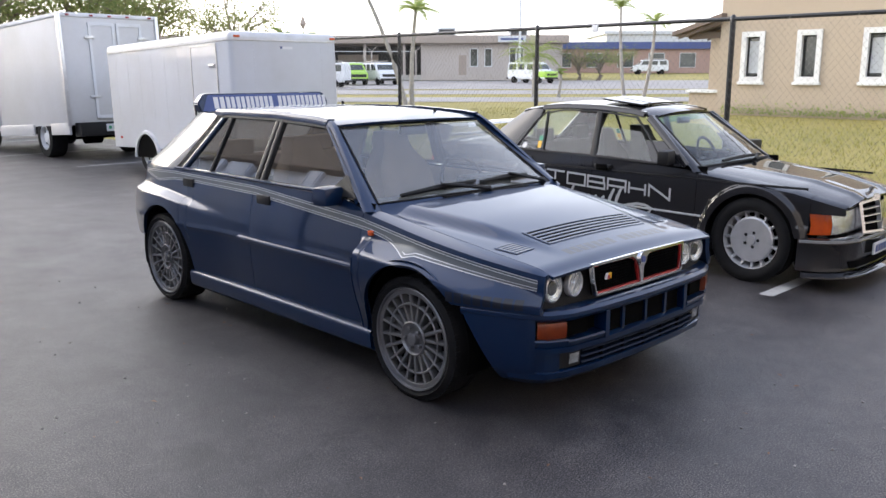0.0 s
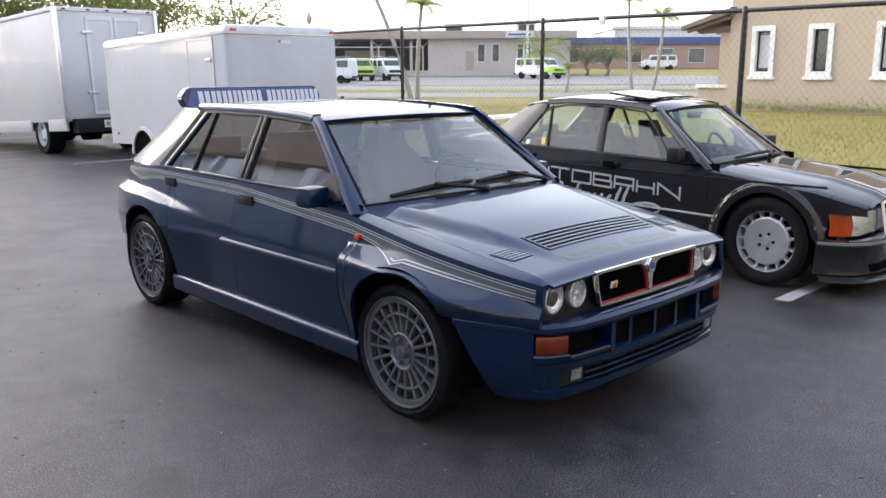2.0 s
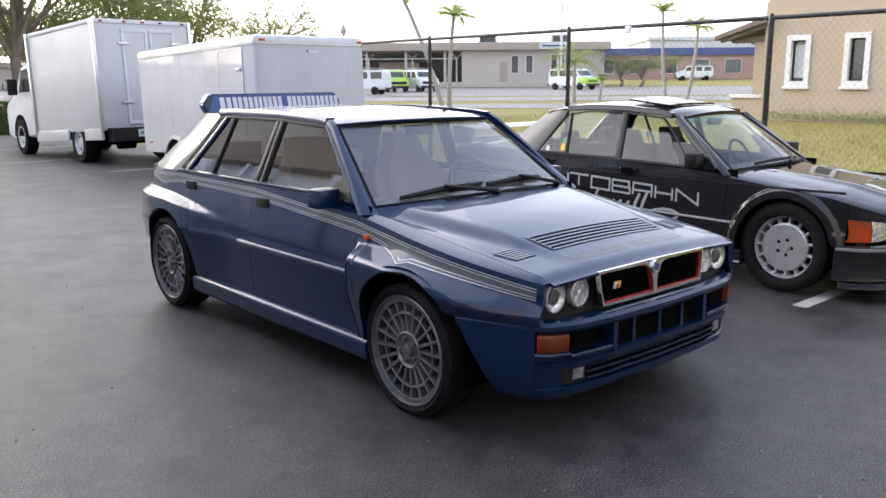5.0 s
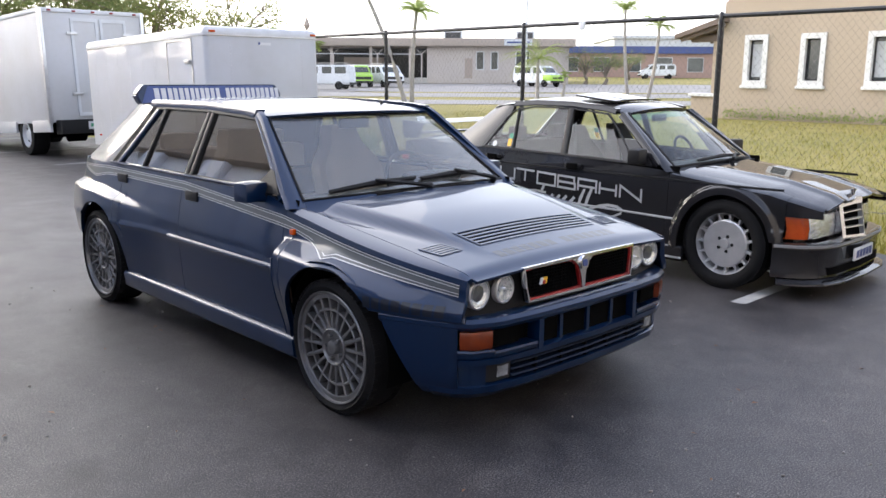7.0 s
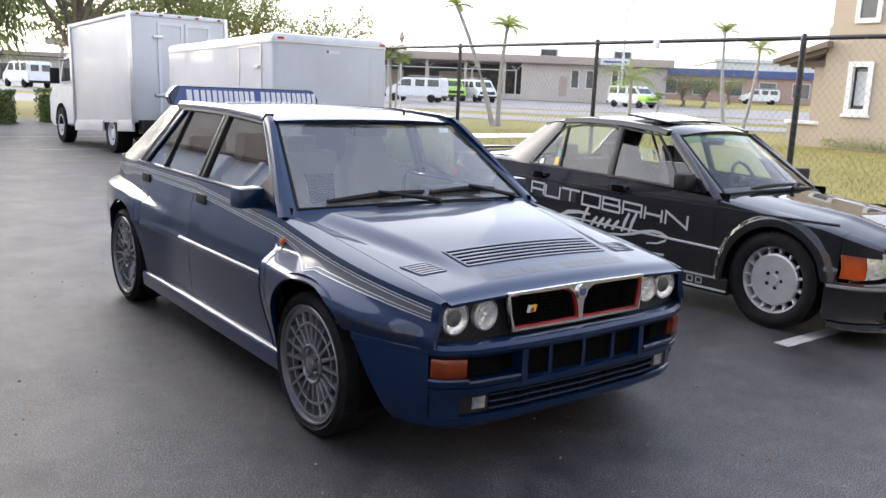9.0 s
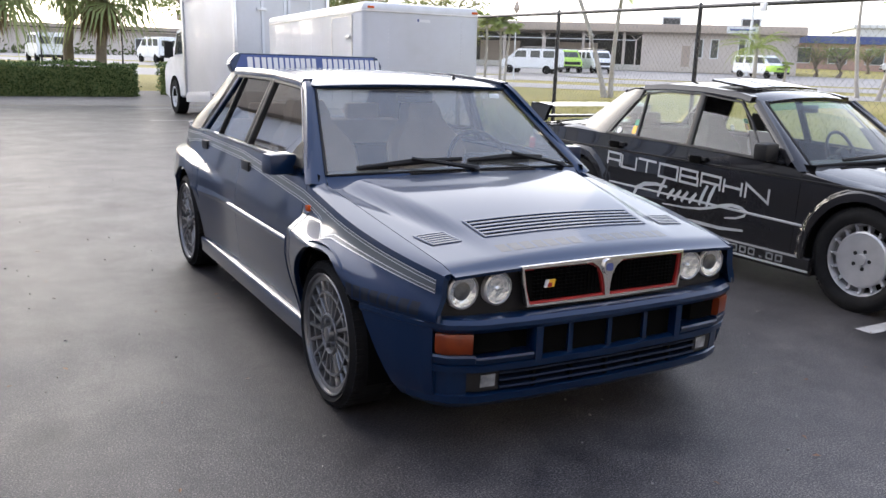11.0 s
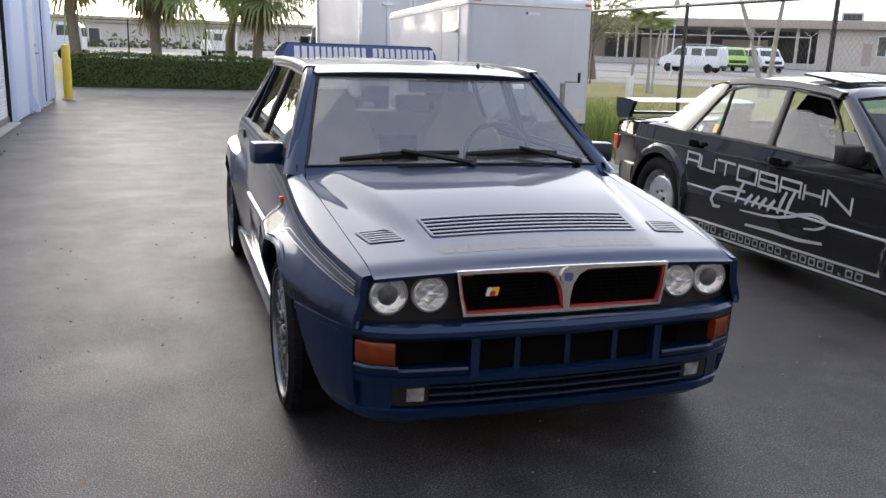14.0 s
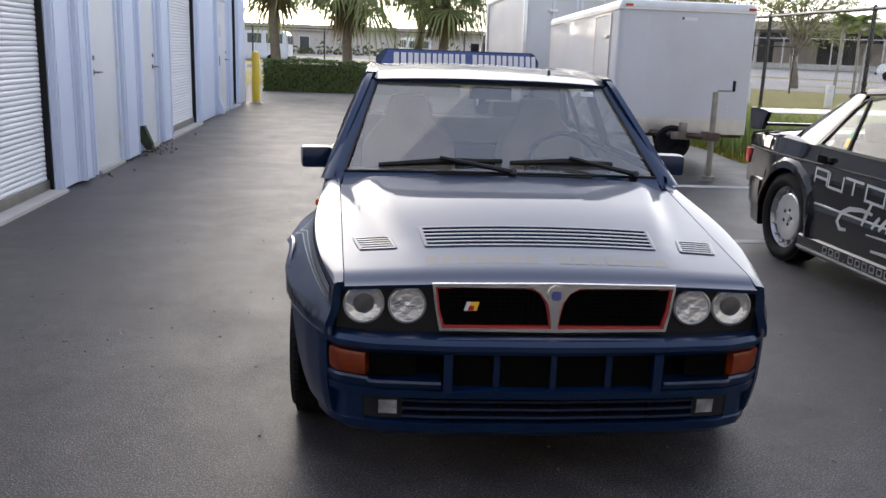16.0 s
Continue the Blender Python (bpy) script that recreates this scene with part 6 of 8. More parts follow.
# ---- trailer and box truck ----
def small_wheel(parent, x, y, z, R, w, side, rim_mat="white_metal"):
    bm = bmesh.new()
    revolve(bm, [(-w / 2, R * 0.6), (-w / 2, R * 0.95), (-w * 0.4, R), (w * 0.4, R), (w / 2, R * 0.95), (w / 2, R * 0.62)], 36)
    o = part("wheel", bm, "tyre", parent, "tyre on a pale steel rim", at=pose(x, y, z, 0, 0, 0 if side < 0 else 180))
    bm = bmesh.new()
    revolve(bm, [(w * 0.48, R * 0.62), (w * 0.50, R * 0.56), (w * 0.25, R * 0.50), (w * 0.30, R * 0.28), (w * 0.42, R * 0.24), (w * 0.42, 0.0)], 36)
    rim = part("rim", bm, rim_mat, o)
    # near-black discs put the shade of the rim's holes into colour
    bm = bmesh.new()
    for k in range(8):
        revolve(bm, [(w * 0.26, R * 0.07), (w * 0.31, R * 0.07), (w * 0.31, 0.0)], 8, Matrix.Rotation(2 * math.pi * k / 8, 4, "X") @ Matrix.Translation((0, 0, R * 0.39)))
    part("vent_hole_shade", bm, "dark", rim)
    return o


def build_trailer():
    tr = thing("cargo_trailer", "white enclosed cargo trailer on a tongue jack", "trailer", at=Matrix.Translation((0, 7.0, 0)) @ Matrix.Rotation(radians(-1.85), 4, "X") @ Matrix.Translation((0, -7.0, 0)))
    X0, X1, Y0, Y1, Z0, Z1 = 2.52, 4.24, 6.98, 10.75, 0.56, 2.04
    bm = bmesh.new()
    # rounded box shell with soft vertical front corners
    def outline(off):
        pts = []
        r = 0.07
        for cx, cy, a0 in ((X1 - r, Y0 + r, 270), (X1 - r, Y1 - r, 0), (X0 + r, Y1 - r, 90), (X0 + r, Y0 + r, 180)):
            pts += [(cx + (r - off) * math.cos(radians(a0 + 15 * k)), cy + (r - off) * math.sin(radians(a0 + 15 * k))) for k in range(7)]
        return pts
    rows = [[(x, y, z) for x, y in outline(o)] for o, z in ((0.02, Z0 - 0.10), (0, Z0 - 0.10), (0, Z0), (0, 1.2), (0, Z1 - 0.10))]
    vs = sheet(bm, rows, True)
    part("shell", bm, "white_panel", tr, "white riveted sheet-metal walls")
    bm = bmesh.new()
    rows = [[(x, y, z) for x, y in outline(o)] for o, z in ((-0.006, Z1 - 0.115), (-0.008, Z1 - 0.095), (-0.004, Z1 - 0.05), (0.02, Z1 - 0.015), (0.06, Z1))]
    vs = sheet(bm, rows, True)
    bm.faces.new(vs[-1])
    part("roof", bm, "white_metal", tr, "rounded pale metal roof edge")
    bm = bmesh.new()
    rows = [[(x, y, z) for x, y in outline(o)] for o, z in ((-0.004, Z1 - 0.125), (-0.012, Z1 - 0.120), (-0.012, Z1 - 0.108), (-0.004, Z1 - 0.103))]
    sheet(bm, rows, True)
    part("roof_trim", bm, "alu", tr)
    # stone guard along the nose
    bm = bmesh.new()
    sheet(bm, [[(x, Y0 - 0.005, z) for x in np.linspace(X0 + 0.06, X1 - 0.06, 8)] for z in (Z0 - 0.10, Z0 + 0.09)])
    part("stone_guard", bm, "alu", tr, "bright chequer-plate stone guard")
    # rivets on nose and side
    bm = bmesh.new()
    for xx in (X0 + 0.35, X1 - 0.28):
        for k in range(24):
            bmesh.ops.create_icosphere(bm, subdivisions=1, radius=0.007, matrix=Matrix.Translation((xx, Y0 - 0.002, 0.70 + k * 0.05)))
    for yy in (7.25, 8.0, 8.4, 8.8, 9.2, 9.6, 10.0, 10.4):
        for k in range(24):
            bmesh.ops.create_icosphere(bm, subdivisions=1, radius=0.006, matrix=Matrix.Translation((X0 - 0.002, yy, 0.70 + k * 0.05)))
    part("rivet", bm, "white_metal", tr)["kind"] = "stuff"
    # side door with hinge, latch
    fn = lambda u, v, d: Vector((X0 - d, u, v))
    bm = bmesh.new()
    ring(bm, arc_rect(7.32, 8.02, 0.62, 1.90, 0.02, 2), arc_rect(7.345, 7.995, 0.645, 1.875, 0.02, 2), fn, 0.0, 0.014)
    fr = part("door_frame", bm, "alu", tr, "bright metal door frame")
    bm = bmesh.new()
    prism(bm, arc_rect(7.35, 7.99, 0.65, 1.87, 0.02, 2), fn, 0.0, 0.010)
    dr = part("side_door", bm, "white_panel", tr, "white side door")
    for z in (1.61, 1.05):
        bm = bmesh.new()
        box(bm, X0 - 0.035, X0 - 0.008, 7.36, 7.50, z - 0.022, z + 0.022, bevel=0.008)
        part("hinge", bm, "alu", dr)
    bm = bmesh.new()
    box(bm, X0 - 0.05, X0 - 0.01, 7.87, 7.94, 1.02, 1.14, bevel=0.008)
    tube(bm, [(X0 - 0.045, 7.90, 1.04), (X0 - 0.05, 7.90, 0.96)], 0.012, 8)
    part("latch", bm, "trim", dr, "black door latch")
    # lamps
    for xx, yy in ((X0 + 0.10, Y0 - 0.008), (X1 - 0.08, Y0 - 0.008)):
        part("marker_lamp", boxed(xx - 0.045, xx + 0.045, yy - 0.01, yy + 0.02, 1.955, 1.985, bevel=0.006), "amber", tr, "small orange marker lamp")
    part("marker_lamp", boxed(X0 - 0.012, X0 + 0.01, 10.4, 10.46, 0.60, 0.63, bevel=0.004), "red_lens", tr)
    bm = bmesh.new()
    box(bm, 3.28, 3.48, Y0 - 0.004, Y0, 1.815, 1.850)
    st = part("sticker", bm, "white_decal", tr, "small white and blue maker's sticker")
    part("sticker_mark", boxed(3.285, 3.315, Y0 - 0.006, Y0 - 0.003, 1.82, 1.852), "far_blue", st, smooth=False)
    # wheel with arch trim
    for s, x in ((-1, X0 + 0.10), (1, X1 - 0.10)):
        small_wheel(tr, x, 9.55, 0.38, 0.30, 0.19, s)
        bm = bmesh.new()
        xo = X0 - 0.03 if s < 0 else X1 + 0.03
        rows = [[(xo + s * -d, 9.55 + r * math.cos(a), 0.32 + r * math.sin(a)) for d, r in ((0.04, 0.36), (0.0, 0.36), (0.0, 0.40), (0.04, 0.42))] for a in np.linspace(0, math.pi, 18)]
        sheet(bm, rows)
        part("wheel_arch", bm, "white_metal", tr)
        # flat near-black patch in place of the shaded wheel opening
        bm = bmesh.new()
        prism(bm, [(9.55 + 0.36 * math.cos(a), 0.32 + 0.36 * math.sin(a)) for a in np.linspace(0, math.pi, 16)], lambda u, v, d: Vector(((X0 - 0.004 if s < 0 else X1 + 0.004) - s * d, u, v)), 0.0, 0.002)
        part("wheel_well_shade", bm, "dark", tr)
    # tongue, jack and coupler
    bm = bmesh.new()
    tube(bm, [(2.95, 7.1, 0.47), (3.40, 6.22, 0.47)], 0.038, 6)
    tube(bm, [(3.86, 7.1, 0.47), (3.42, 6.22, 0.47)], 0.038, 6)
    box(bm, X0 + 0.05, X1 - 0.05, 7.02, 7.10, 0.42, 0.50)
    box(bm, 3.36, 3.46, 5.98, 6.30, 0.44, 0.53, bevel=0.01)
    part("tongue", bm, "rust", tr, "rusty dark steel tongue")
    bm = bmesh.new()
    tube(bm, [(3.42, 6.12, 0.03), (3.42, 6.12, 0.98)], 0.032, 12)
    tube(bm, [(3.42, 6.12, 0.0), (3.42, 6.12, 0.03)], 0.07, 12)
    tube(bm, [(3.42, 6.12, 0.95), (3.45, 6.12, 1.0), (3.62, 6.10, 1.0)], 0.010, 8)
    jack = part("jack", bm, "steel", tr, "upright steel jack with a crank")
    part("crank_grip", tubed([(3.62, 6.10, 0.99), (3.62, 6.10, 1.11)], 0.018, 8), "rubber", jack)
    bm = bmesh.new()
    box(bm, 3.10, 3.30, 6.45, 6.55, 0.42, 0.50, bevel=0.01)
    box(bm, 3.16, 3.24, 6.40, 6.48, 0.50, 0.62, bevel=0.01, m=None)
    part("hitch_bracket", bm, "steel", tr)
    bm = bmesh.new()
    revolve(bm, [(-0.06, 0.12), (-0.08, 0.18), (-0.05, 0.21), (0.05, 0.21), (0.08, 0.18), (0.06, 0.12), (0.03, 0.08), (0.03, 0.0)], 28)
    part("spare_wheel", bm, "tyre", tr, "small black spare wheel", at=pose(3.20, 6.75, 0.36, 0, 0, 70))
    return tr


build_trailer()


def build_truck():
    tk = thing("box_truck", "white box truck with metal corner posts and twin rear doors", "truck", at=Matrix.Translation((2.391, 12.165, 0)) @ Matrix.Rotation(radians(4.6), 4, "Z") @ Matrix.Rotation(radians(-3.1), 4, "X") @ Matrix.Diagonal((0.97, 0.828, 1, 1)) @ Matrix.Translation((-2.33, -12.15, 0)))
    X0, X1, Y0, Y1, Z0, Z1 = 2.33, 4.22, 12.15, 15.65, 0.62, 2.53
    bm = bmesh.new()
    box(bm, X0 + 0.012, X1 - 0.012, Y0 + 0.012, Y1, Z0, Z1 - 0.02, bevel=0.01)
    body = part("box_body", bm, "white_truck", tk, "weathered white cargo box")
    # corner posts and rails
    for x in (X0, X1):
        for y in (Y0, Y1):
            bm = bmesh.new()
            box(bm, x - 0.035, x + 0.035, y - 0.03 if y == Y0 else y - 0.05, y + 0.05, Z0 - 0.02, Z1, bevel=0.015)
            part("corner_post", bm, "alu", body, "grey metal corner post")
    bm = bmesh.new()
    box(bm, X0 - 0.012, X1 + 0.012, Y0 - 0.012, Y1, Z1 - 0.07, Z1, bevel=0.012)
    part("top_rail", bm, "white_metal", body)
    for k, x in enumerate((X0 + 0.16, X0 + 0.60, X0 + 0.95, X0 + 1.30, X1 - 0.14)):
        bm = bmesh.new()
        box(bm, x - 0.03, x + 0.03, Y0 - 0.045, Y0 - 0.01, Z1 - 0.055, Z1 - 0.025, bevel=0.008)
        part("marker_lamp", bm, "red", body, "small red marker lamp")
    # rear doors
    for a, b in ((X0 + 0.52, X0 + 1.02), (X0 + 1.06, X0 + 1.56)):
        fn = lambda u, v, d: Vector((u, Y0 - d, v))
        bm = bmesh.new()
        ring(bm, arc_rect(a, b, 0.72, 2.38, 0.01, 1), arc_rect(a + 0.05, b - 0.05, 0.78, 2.32, 0.01, 1), fn, -0.01, 0.022)
        d = part("rear_door", bm, "white_metal", body, "white rear door frame")
        bm = bmesh.new()
        prism(bm, arc_rect(a + 0.05, b - 0.05, 0.78, 2.32, 0.01, 1), fn, -0.01, 0.004)
        part("door_panel", bm, "white_truck", d)
        for z in (2.12, 1.10):
            bm = bmesh.new()
            xx = a if a < X0 + 0.6 else b
            box(bm, xx - 0.09, xx + 0.10, Y0 - 0.045, Y0 - 0.015, z - 0.025, z + 0.025, bevel=0.008)
            part("hinge", bm, "alu", d)
    # bumper and plate
    bm = bmesh.new()
    box(bm, X0 + 0.10, X1 - 0.10, Y0 - 0.22, Y0 + 0.05, 0.42, 0.66, bevel=0.012)
    bp = part("rear_bumper", bm, "trim", tk, "black step bumper")
    bm = bmesh.new()
    box(bm, X0 + 0.58, X0 + 0.90, Y0 - 0.232, Y0 - 0.222, 0.49, 0.62, bevel=0.004)
    plate = part("number_plate", bm, "white_decal", bp, "pale number plate with plain bars")
    for k in range(3):
        part("plate_bar", boxed(X0 + 0.62 + 0.09 * k, X0 + 0.68 + 0.09 * k, Y0 - 0.236, Y0 - 0.231, 0.53, 0.585), "sticker_green", plate, smooth=False)
    # side skirt with a wheel cutout, chassis
    for x, s in ((X0 + 0.005, -1), (X1 - 0.005, 1)):
        for ya, yb in ((Y0, 13.0), (13.85, Y1)):
            bm = bmesh.new()
            box(bm, x - 0.02, x + 0.02, ya, yb, 0.46, 0.66, bevel=0.005)
            part("side_skirt", bm, "white_truck", body)
        small_wheel(tk, x + (0.16 if s < 0 else -0.16), 13.43, 0.417, 0.36, 0.30, s)
        small_wheel(tk, x + (0.13 if s < 0 else -0.13), 16.72, 0.565, 0.36, 0.24, s)
    bm = bmesh.new()
    box(bm, X0 + 0.05, X1 - 0.05, 13.0, 13.85, 0.62, 0.98)
    for xx in (X0 + 0.55, X1 - 0.55):
        box(bm, xx - 0.05, xx + 0.05, Y0 - 0.1, 17.3, 0.46, 0.62)
    tube(bm, [(X0 + 0.2, 13.43, 0.417), (X1 - 0.2, 13.43, 0.417)], 0.07, 10)
    tube(bm, [((X0 + X1) / 2 - 0.16, 13.43, 0.417), ((X0 + X1) / 2 + 0.16, 13.43, 0.417)], 0.16, 14)
    part("chassis", bm, "dark", tk)
    # cab
    bm = bmesh.new()
    prof = [(15.70, 0.55), (15.70, 1.95), (15.85, 2.02), (16.35, 1.98), (16.75, 1.45), (17.45, 1.30), (17.60, 1.15), (17.62, 0.60), (17.2, 0.55)]
    ca, cb = X0 + 0.04, X1 - 0.04
    prism(bm, prof, lambda u, v, d: Vector((d, u, v)), ca, cb)
    bmesh.ops.bevel(bm, geom=list(bm.edges), offset=0.05, segments=3, affect="EDGES")
    cab = part("cab", bm, "white_metal", tk, "white truck cab")
    for x, s in ((ca, -1), (cb, 1)):
        bm = bmesh.new()
        prism(bm, [(15.82, 1.45), (16.62, 1.45), (16.34, 1.88), (15.86, 1.90)], lambda u, v, d: Vector((x + s * d, u, v)), 0.0, 0.006)
        part("cab_window", bm, "window_dark", cab, "dark cab window")
        # shade of the cab's wheel opening, drawn as a flat near-black patch
        bm = bmesh.new()
        prism(bm, [(16.75 + 0.44 * math.cos(a), 0.58 + 0.44 * math.sin(a)) for a in np.linspace(0, math.pi, 16)], lambda u, v, d: Vector((x + s * d, u, v)), 0.0, 0.006)
        part("wheel_well_shade", bm, "dark", cab)
        bm = bmesh.new()
        box(bm, x + s * 0.05 - 0.01, x + s * 0.25, 16.50, 16.55, 1.40, 1.72, bevel=0.01)
        part("cab_mirror", bm, "trim", cab)
    return tk


build_truck()


# ---- warehouse on the west side ----
WX = -3.27
slat_mesh = None


def shutter(name, y0, y1, top, x):
    global slat_mesh
    d = thing(name, "white ribbed roll-up shutter, closed", "roller shutter", at=pose(x, 0, 0), group="roll-up shutters", kind="structure")
    if slat_mesh is None:
        bm = bmesh.new()
        rows = [[(dx, y, dz) for dx, dz in ((-0.006, 0.0), (0.002, 0.003), (0.009, 0.010), (0.010, 0.026), (0.006, 0.038), (-0.006, 0.0425))] for y in (0.0, 0.5, 1.0)]
        sheet(bm, rows)
        slat_mesh = finish("slat", bm, "shutter", angle=80)
    n = int((top - 0.12) / 0.043)
    for k in range(n):
        part("slat", slat_mesh, None, d, at=Matrix.Translation((-0.05, y0, 0.11 + 0.043 * k)) @ Matrix.Diagonal((1, y1 - y0, 1, 1)))
    part("bottom_bar", boxed(-0.07, -0.02, y0, y1, 0.03, 0.115, bevel=0.008), "steel", d, "grey bottom bar")
    for y in (y0, y1):
        part("guide_rail", boxed(-0.06, 0.012, y - 0.014, y + 0.014, 0.0, top, bevel=0.004), "rubber", d)
    return d


def build_warehouse():
    H = 2.84
    openings = [(1.55, 4.62), (9.10, 11.44), (14.95, 16.25)]
    top = 2.36
    segs, y = [], 1.0
    for a, b in openings:
        segs.append((y, a))
        y = b
    segs.append((y, 17.45))
    bm = bmesh.new()
    for a, b in segs:
        box(bm, WX - 0.22, WX, a, b, 0.0, top)
    box(bm, WX - 0.22, WX, 1.0, 17.45, top, H)
    box(bm, WX - 14, WX - 0.22, 1.0, 1.2, 0.0, H)
    box(bm, WX - 14, WX, 17.25, 17.45, 0.0, H)
    solo("wall_west", bm, "wall_blue", "pale blue painted warehouse wall", "wall", kind="structure")
    # unseen eaves, added so the side windows and flank reflect brown
    bm = bmesh.new()
    box(bm, WX - 14, WX + 0.12, 0.9, 17.55, H, H + 0.9, bevel=0.03)
    solo("reflected_eaves", bm, "far_fascia", "unseen brown-grey eaves added for the car windows to reflect", "roof", kind="structure")
    for k, (a, b) in enumerate(openings):
        shutter("roller_shutter", a + 0.02, b - 0.02, top, WX - 0.02)
    # raised piers and door casings
    for y0, y1, d in ((4.66, 5.14, 0.045), (5.14, 5.42, 0.10), (6.70, 7.26, 0.09), (8.50, 9.06, 0.10), (11.50, 13.05, 0.05), (14.72, 14.92, 0.10), (16.3, 17.42, 0.04)):
        bm = bmesh.new()
        box(bm, WX - 0.02, WX + d, y0, y1, 0.02, H - 0.02, bevel=0.012)
        solo("wall_pier", bm, "wall_blue", "pale blue sheet-metal pier with folded edges", "wall pier", kind="structure")
        bm = bmesh.new()
        for yy in (y0 + 0.035, y1 - 0.035):
            box(bm, WX + d - 0.004, WX + d + 0.014, yy - 0.012, yy + 0.012, 0.02, H - 0.04, bevel=0.004)
        solo("pier_fold", bm, "wall_blue", "folded edge of the pale blue cladding", "trim", kind="structure")
    # personnel doors
    for k, (y0, y1) in enumerate(((5.72, 6.62), (7.66, 8.42), (13.42, 14.60))):
        d = thing("door_%d" % (k + 1), "off-white flush metal door with a lever handle", "door", kind="structure")
        part("leaf", boxed(WX - 0.03, WX + 0.03, y0, y1, 0.04, 2.12, bevel=0.004), "door_white", d)
        for a, b, z0, z1 in ((y0 - 0.05, y0, 0.0, 2.18), (y1, y1 + 0.05, 0.0, 2.18), (y0, y1, 2.12, 2.18)):
            part("door_casing", boxed(WX - 0.03, WX + 0.055, a, b, z0, z1, bevel=0.005), "wall_blue", d)
        part("threshold", boxed(WX - 0.02, WX + 0.09, y0, y1, 0.0, 0.04, bevel=0.006), "concrete", d)
        bm = bmesh.new()
        yh = y0 + 0.08 if k == 0 else y1 - 0.10
        tube(bm, [(WX + 0.02, yh, 1.02), (WX + 0.085, yh, 1.02), (WX + 0.085, yh + 0.11, 1.02)], 0.010, 8)
        tube(bm, [(WX + 0.028, yh, 1.02), (WX + 0.038, yh, 1.02)], 0.03, 12)
        part("door_handle", bm, "steel", d)
        part("deadbolt", tubed([(WX + 0.028, yh, 1.16), (WX + 0.045, yh, 1.16)], 0.024, 12), "steel", d)
        for z in (0.3, 1.1, 1.9):
            part("hinge", boxed(WX + 0.02, WX + 0.06, (y1 if k == 0 else y0) - 0.012, (y1 if k == 0 else y0) + 0.012, z - 0.05, z + 0.05), "door_white", d)
        if k == 2:
            part("notice", boxed(WX + 0.03, WX + 0.034, y0 + 0.3, y0 + 0.55, 1.45, 1.68), "white_decal", d, "small pale paper notice")
            part("padlock_box", boxed(WX + 0.03, WX + 0.07, y0 + 0.10, y0 + 0.16, 0.92, 1.10, bevel=0.008), "trim", d)
        if k == 0:
            for j, yy in enumerate((6.10, 6.18, 6.24)):
                part("unit_mark", boxed(WX + 0.030, WX + 0.0325, yy - 0.025, yy + 0.02, 1.80, 1.90 - 0.03 * (j == 1)), "grey_decal", d, smooth=False)
    # rain pipes with a mossy shoe
    for y, moss in ((7.45, True), (13.18, False)):
        p = thing("downpipe", "pale blue rain pipe with a mossy bent foot" if moss else "pale blue rain pipe with a bent foot", "downpipe", group="rain pipes", kind="structure")
        part("pipe", boxed(WX + 0.02, WX + 0.11, y - 0.055, y + 0.055, 0.34, H - 0.02, bevel=0.012), "wall_blue", p)
        bm = bmesh.new()
        prism(bm, [(WX + 0.02, 0.34), (WX + 0.11, 0.34), (WX + 0.20, 0.12), (WX + 0.19, 0.05), (WX + 0.12, 0.05), (WX + 0.02, 0.22)], lambda u, v, d: Vector((u, y + d, v)), -0.05, 0.05)
        part("shoe", bm, "moss" if moss else "wall_blue", p)
        for z in (0.7, 2.2):
            part("strap", boxed(WX, WX + 0.118, y - 0.075, y + 0.075, z - 0.02, z + 0.02), "wall_blue", p)
    # apron kerb along the wall
    bm = bmesh.new()
    for a, b in openings:
        box(bm, WX - 0.22, WX + 0.10, a - 0.03, b + 0.03, -0.05, 0.030, bevel=0.010)
    solo("shutter_sill", bm, "concrete", "worn concrete sill at the shutters", "sill", kind="structure")
    bm = bmesh.new()
    random.seed(5)
    for k in range(150):
        y = random.gauss(7.75, 0.25) if k < 120 else random.uniform(5, 16)
        x = WX + abs(random.gauss(0.10, 0.12))
        h = random.uniform(0.01, 0.04)
        a = random.uniform(0, 6.28)
        dx, dy = 0.012 * math.cos(a), 0.012 * math.sin(a)
        vs = [bm.verts.new(q) for q in ((x - dx, y - dy, 0.0), (x + dx, y + dy, 0.0), (x + dy * 2, y - dx * 2, h))]
        bm.faces.new(vs)
    solo("weeds", bm, "moss", "small weeds and moss at the wall foot", "weeds", kind="stuff", smooth=False)


build_warehouse()


def build_bollard():
    b = thing("bollard", "yellow steel safety bollard at the wall corner", "bollard", at=pose(-2.93, 17.0, 0))
    bm = bmesh.new()
    revolve(bm, [(0, 0.09), (1.12, 0.09), (1.16, 0.07), (1.18, 0.0)], 24, Matrix.Rotation(radians(90), 4, "Y"))
    part("post", bm, "yellow", b)
    bm = bmesh.new()
    revolve(bm, [(0, 0.14), (0.03, 0.13), (0.035, 0.09)], 24, Matrix.Rotation(radians(90), 4, "Y"))
    part("footing", bm, "concrete", b)


build_bollard()


def leaf_cloud(bm, spots, size, rng, tilt=1.0):
    """Small four-sided leaves at the spots, turned at random."""
    for p in spots:
        n = Vector((rng.gauss(0, 1), rng.gauss(0, 1), rng.gauss(0.4, 1) * tilt)).normalized()
        u = n.orthogonal().normalized()
        u.rotate(Matrix.Rotation(rng.uniform(0, 6.28), 3, n))
        w = n.cross(u)
        s = size * rng.uniform(0.6, 1.35)
        vs = [bm.verts.new(p + q) for q in (-u * s, w * s * 0.45 + n * s * 0.15, u * s, -w * s * 0.45 + n * s * 0.15)]
        bm.faces.new(vs)


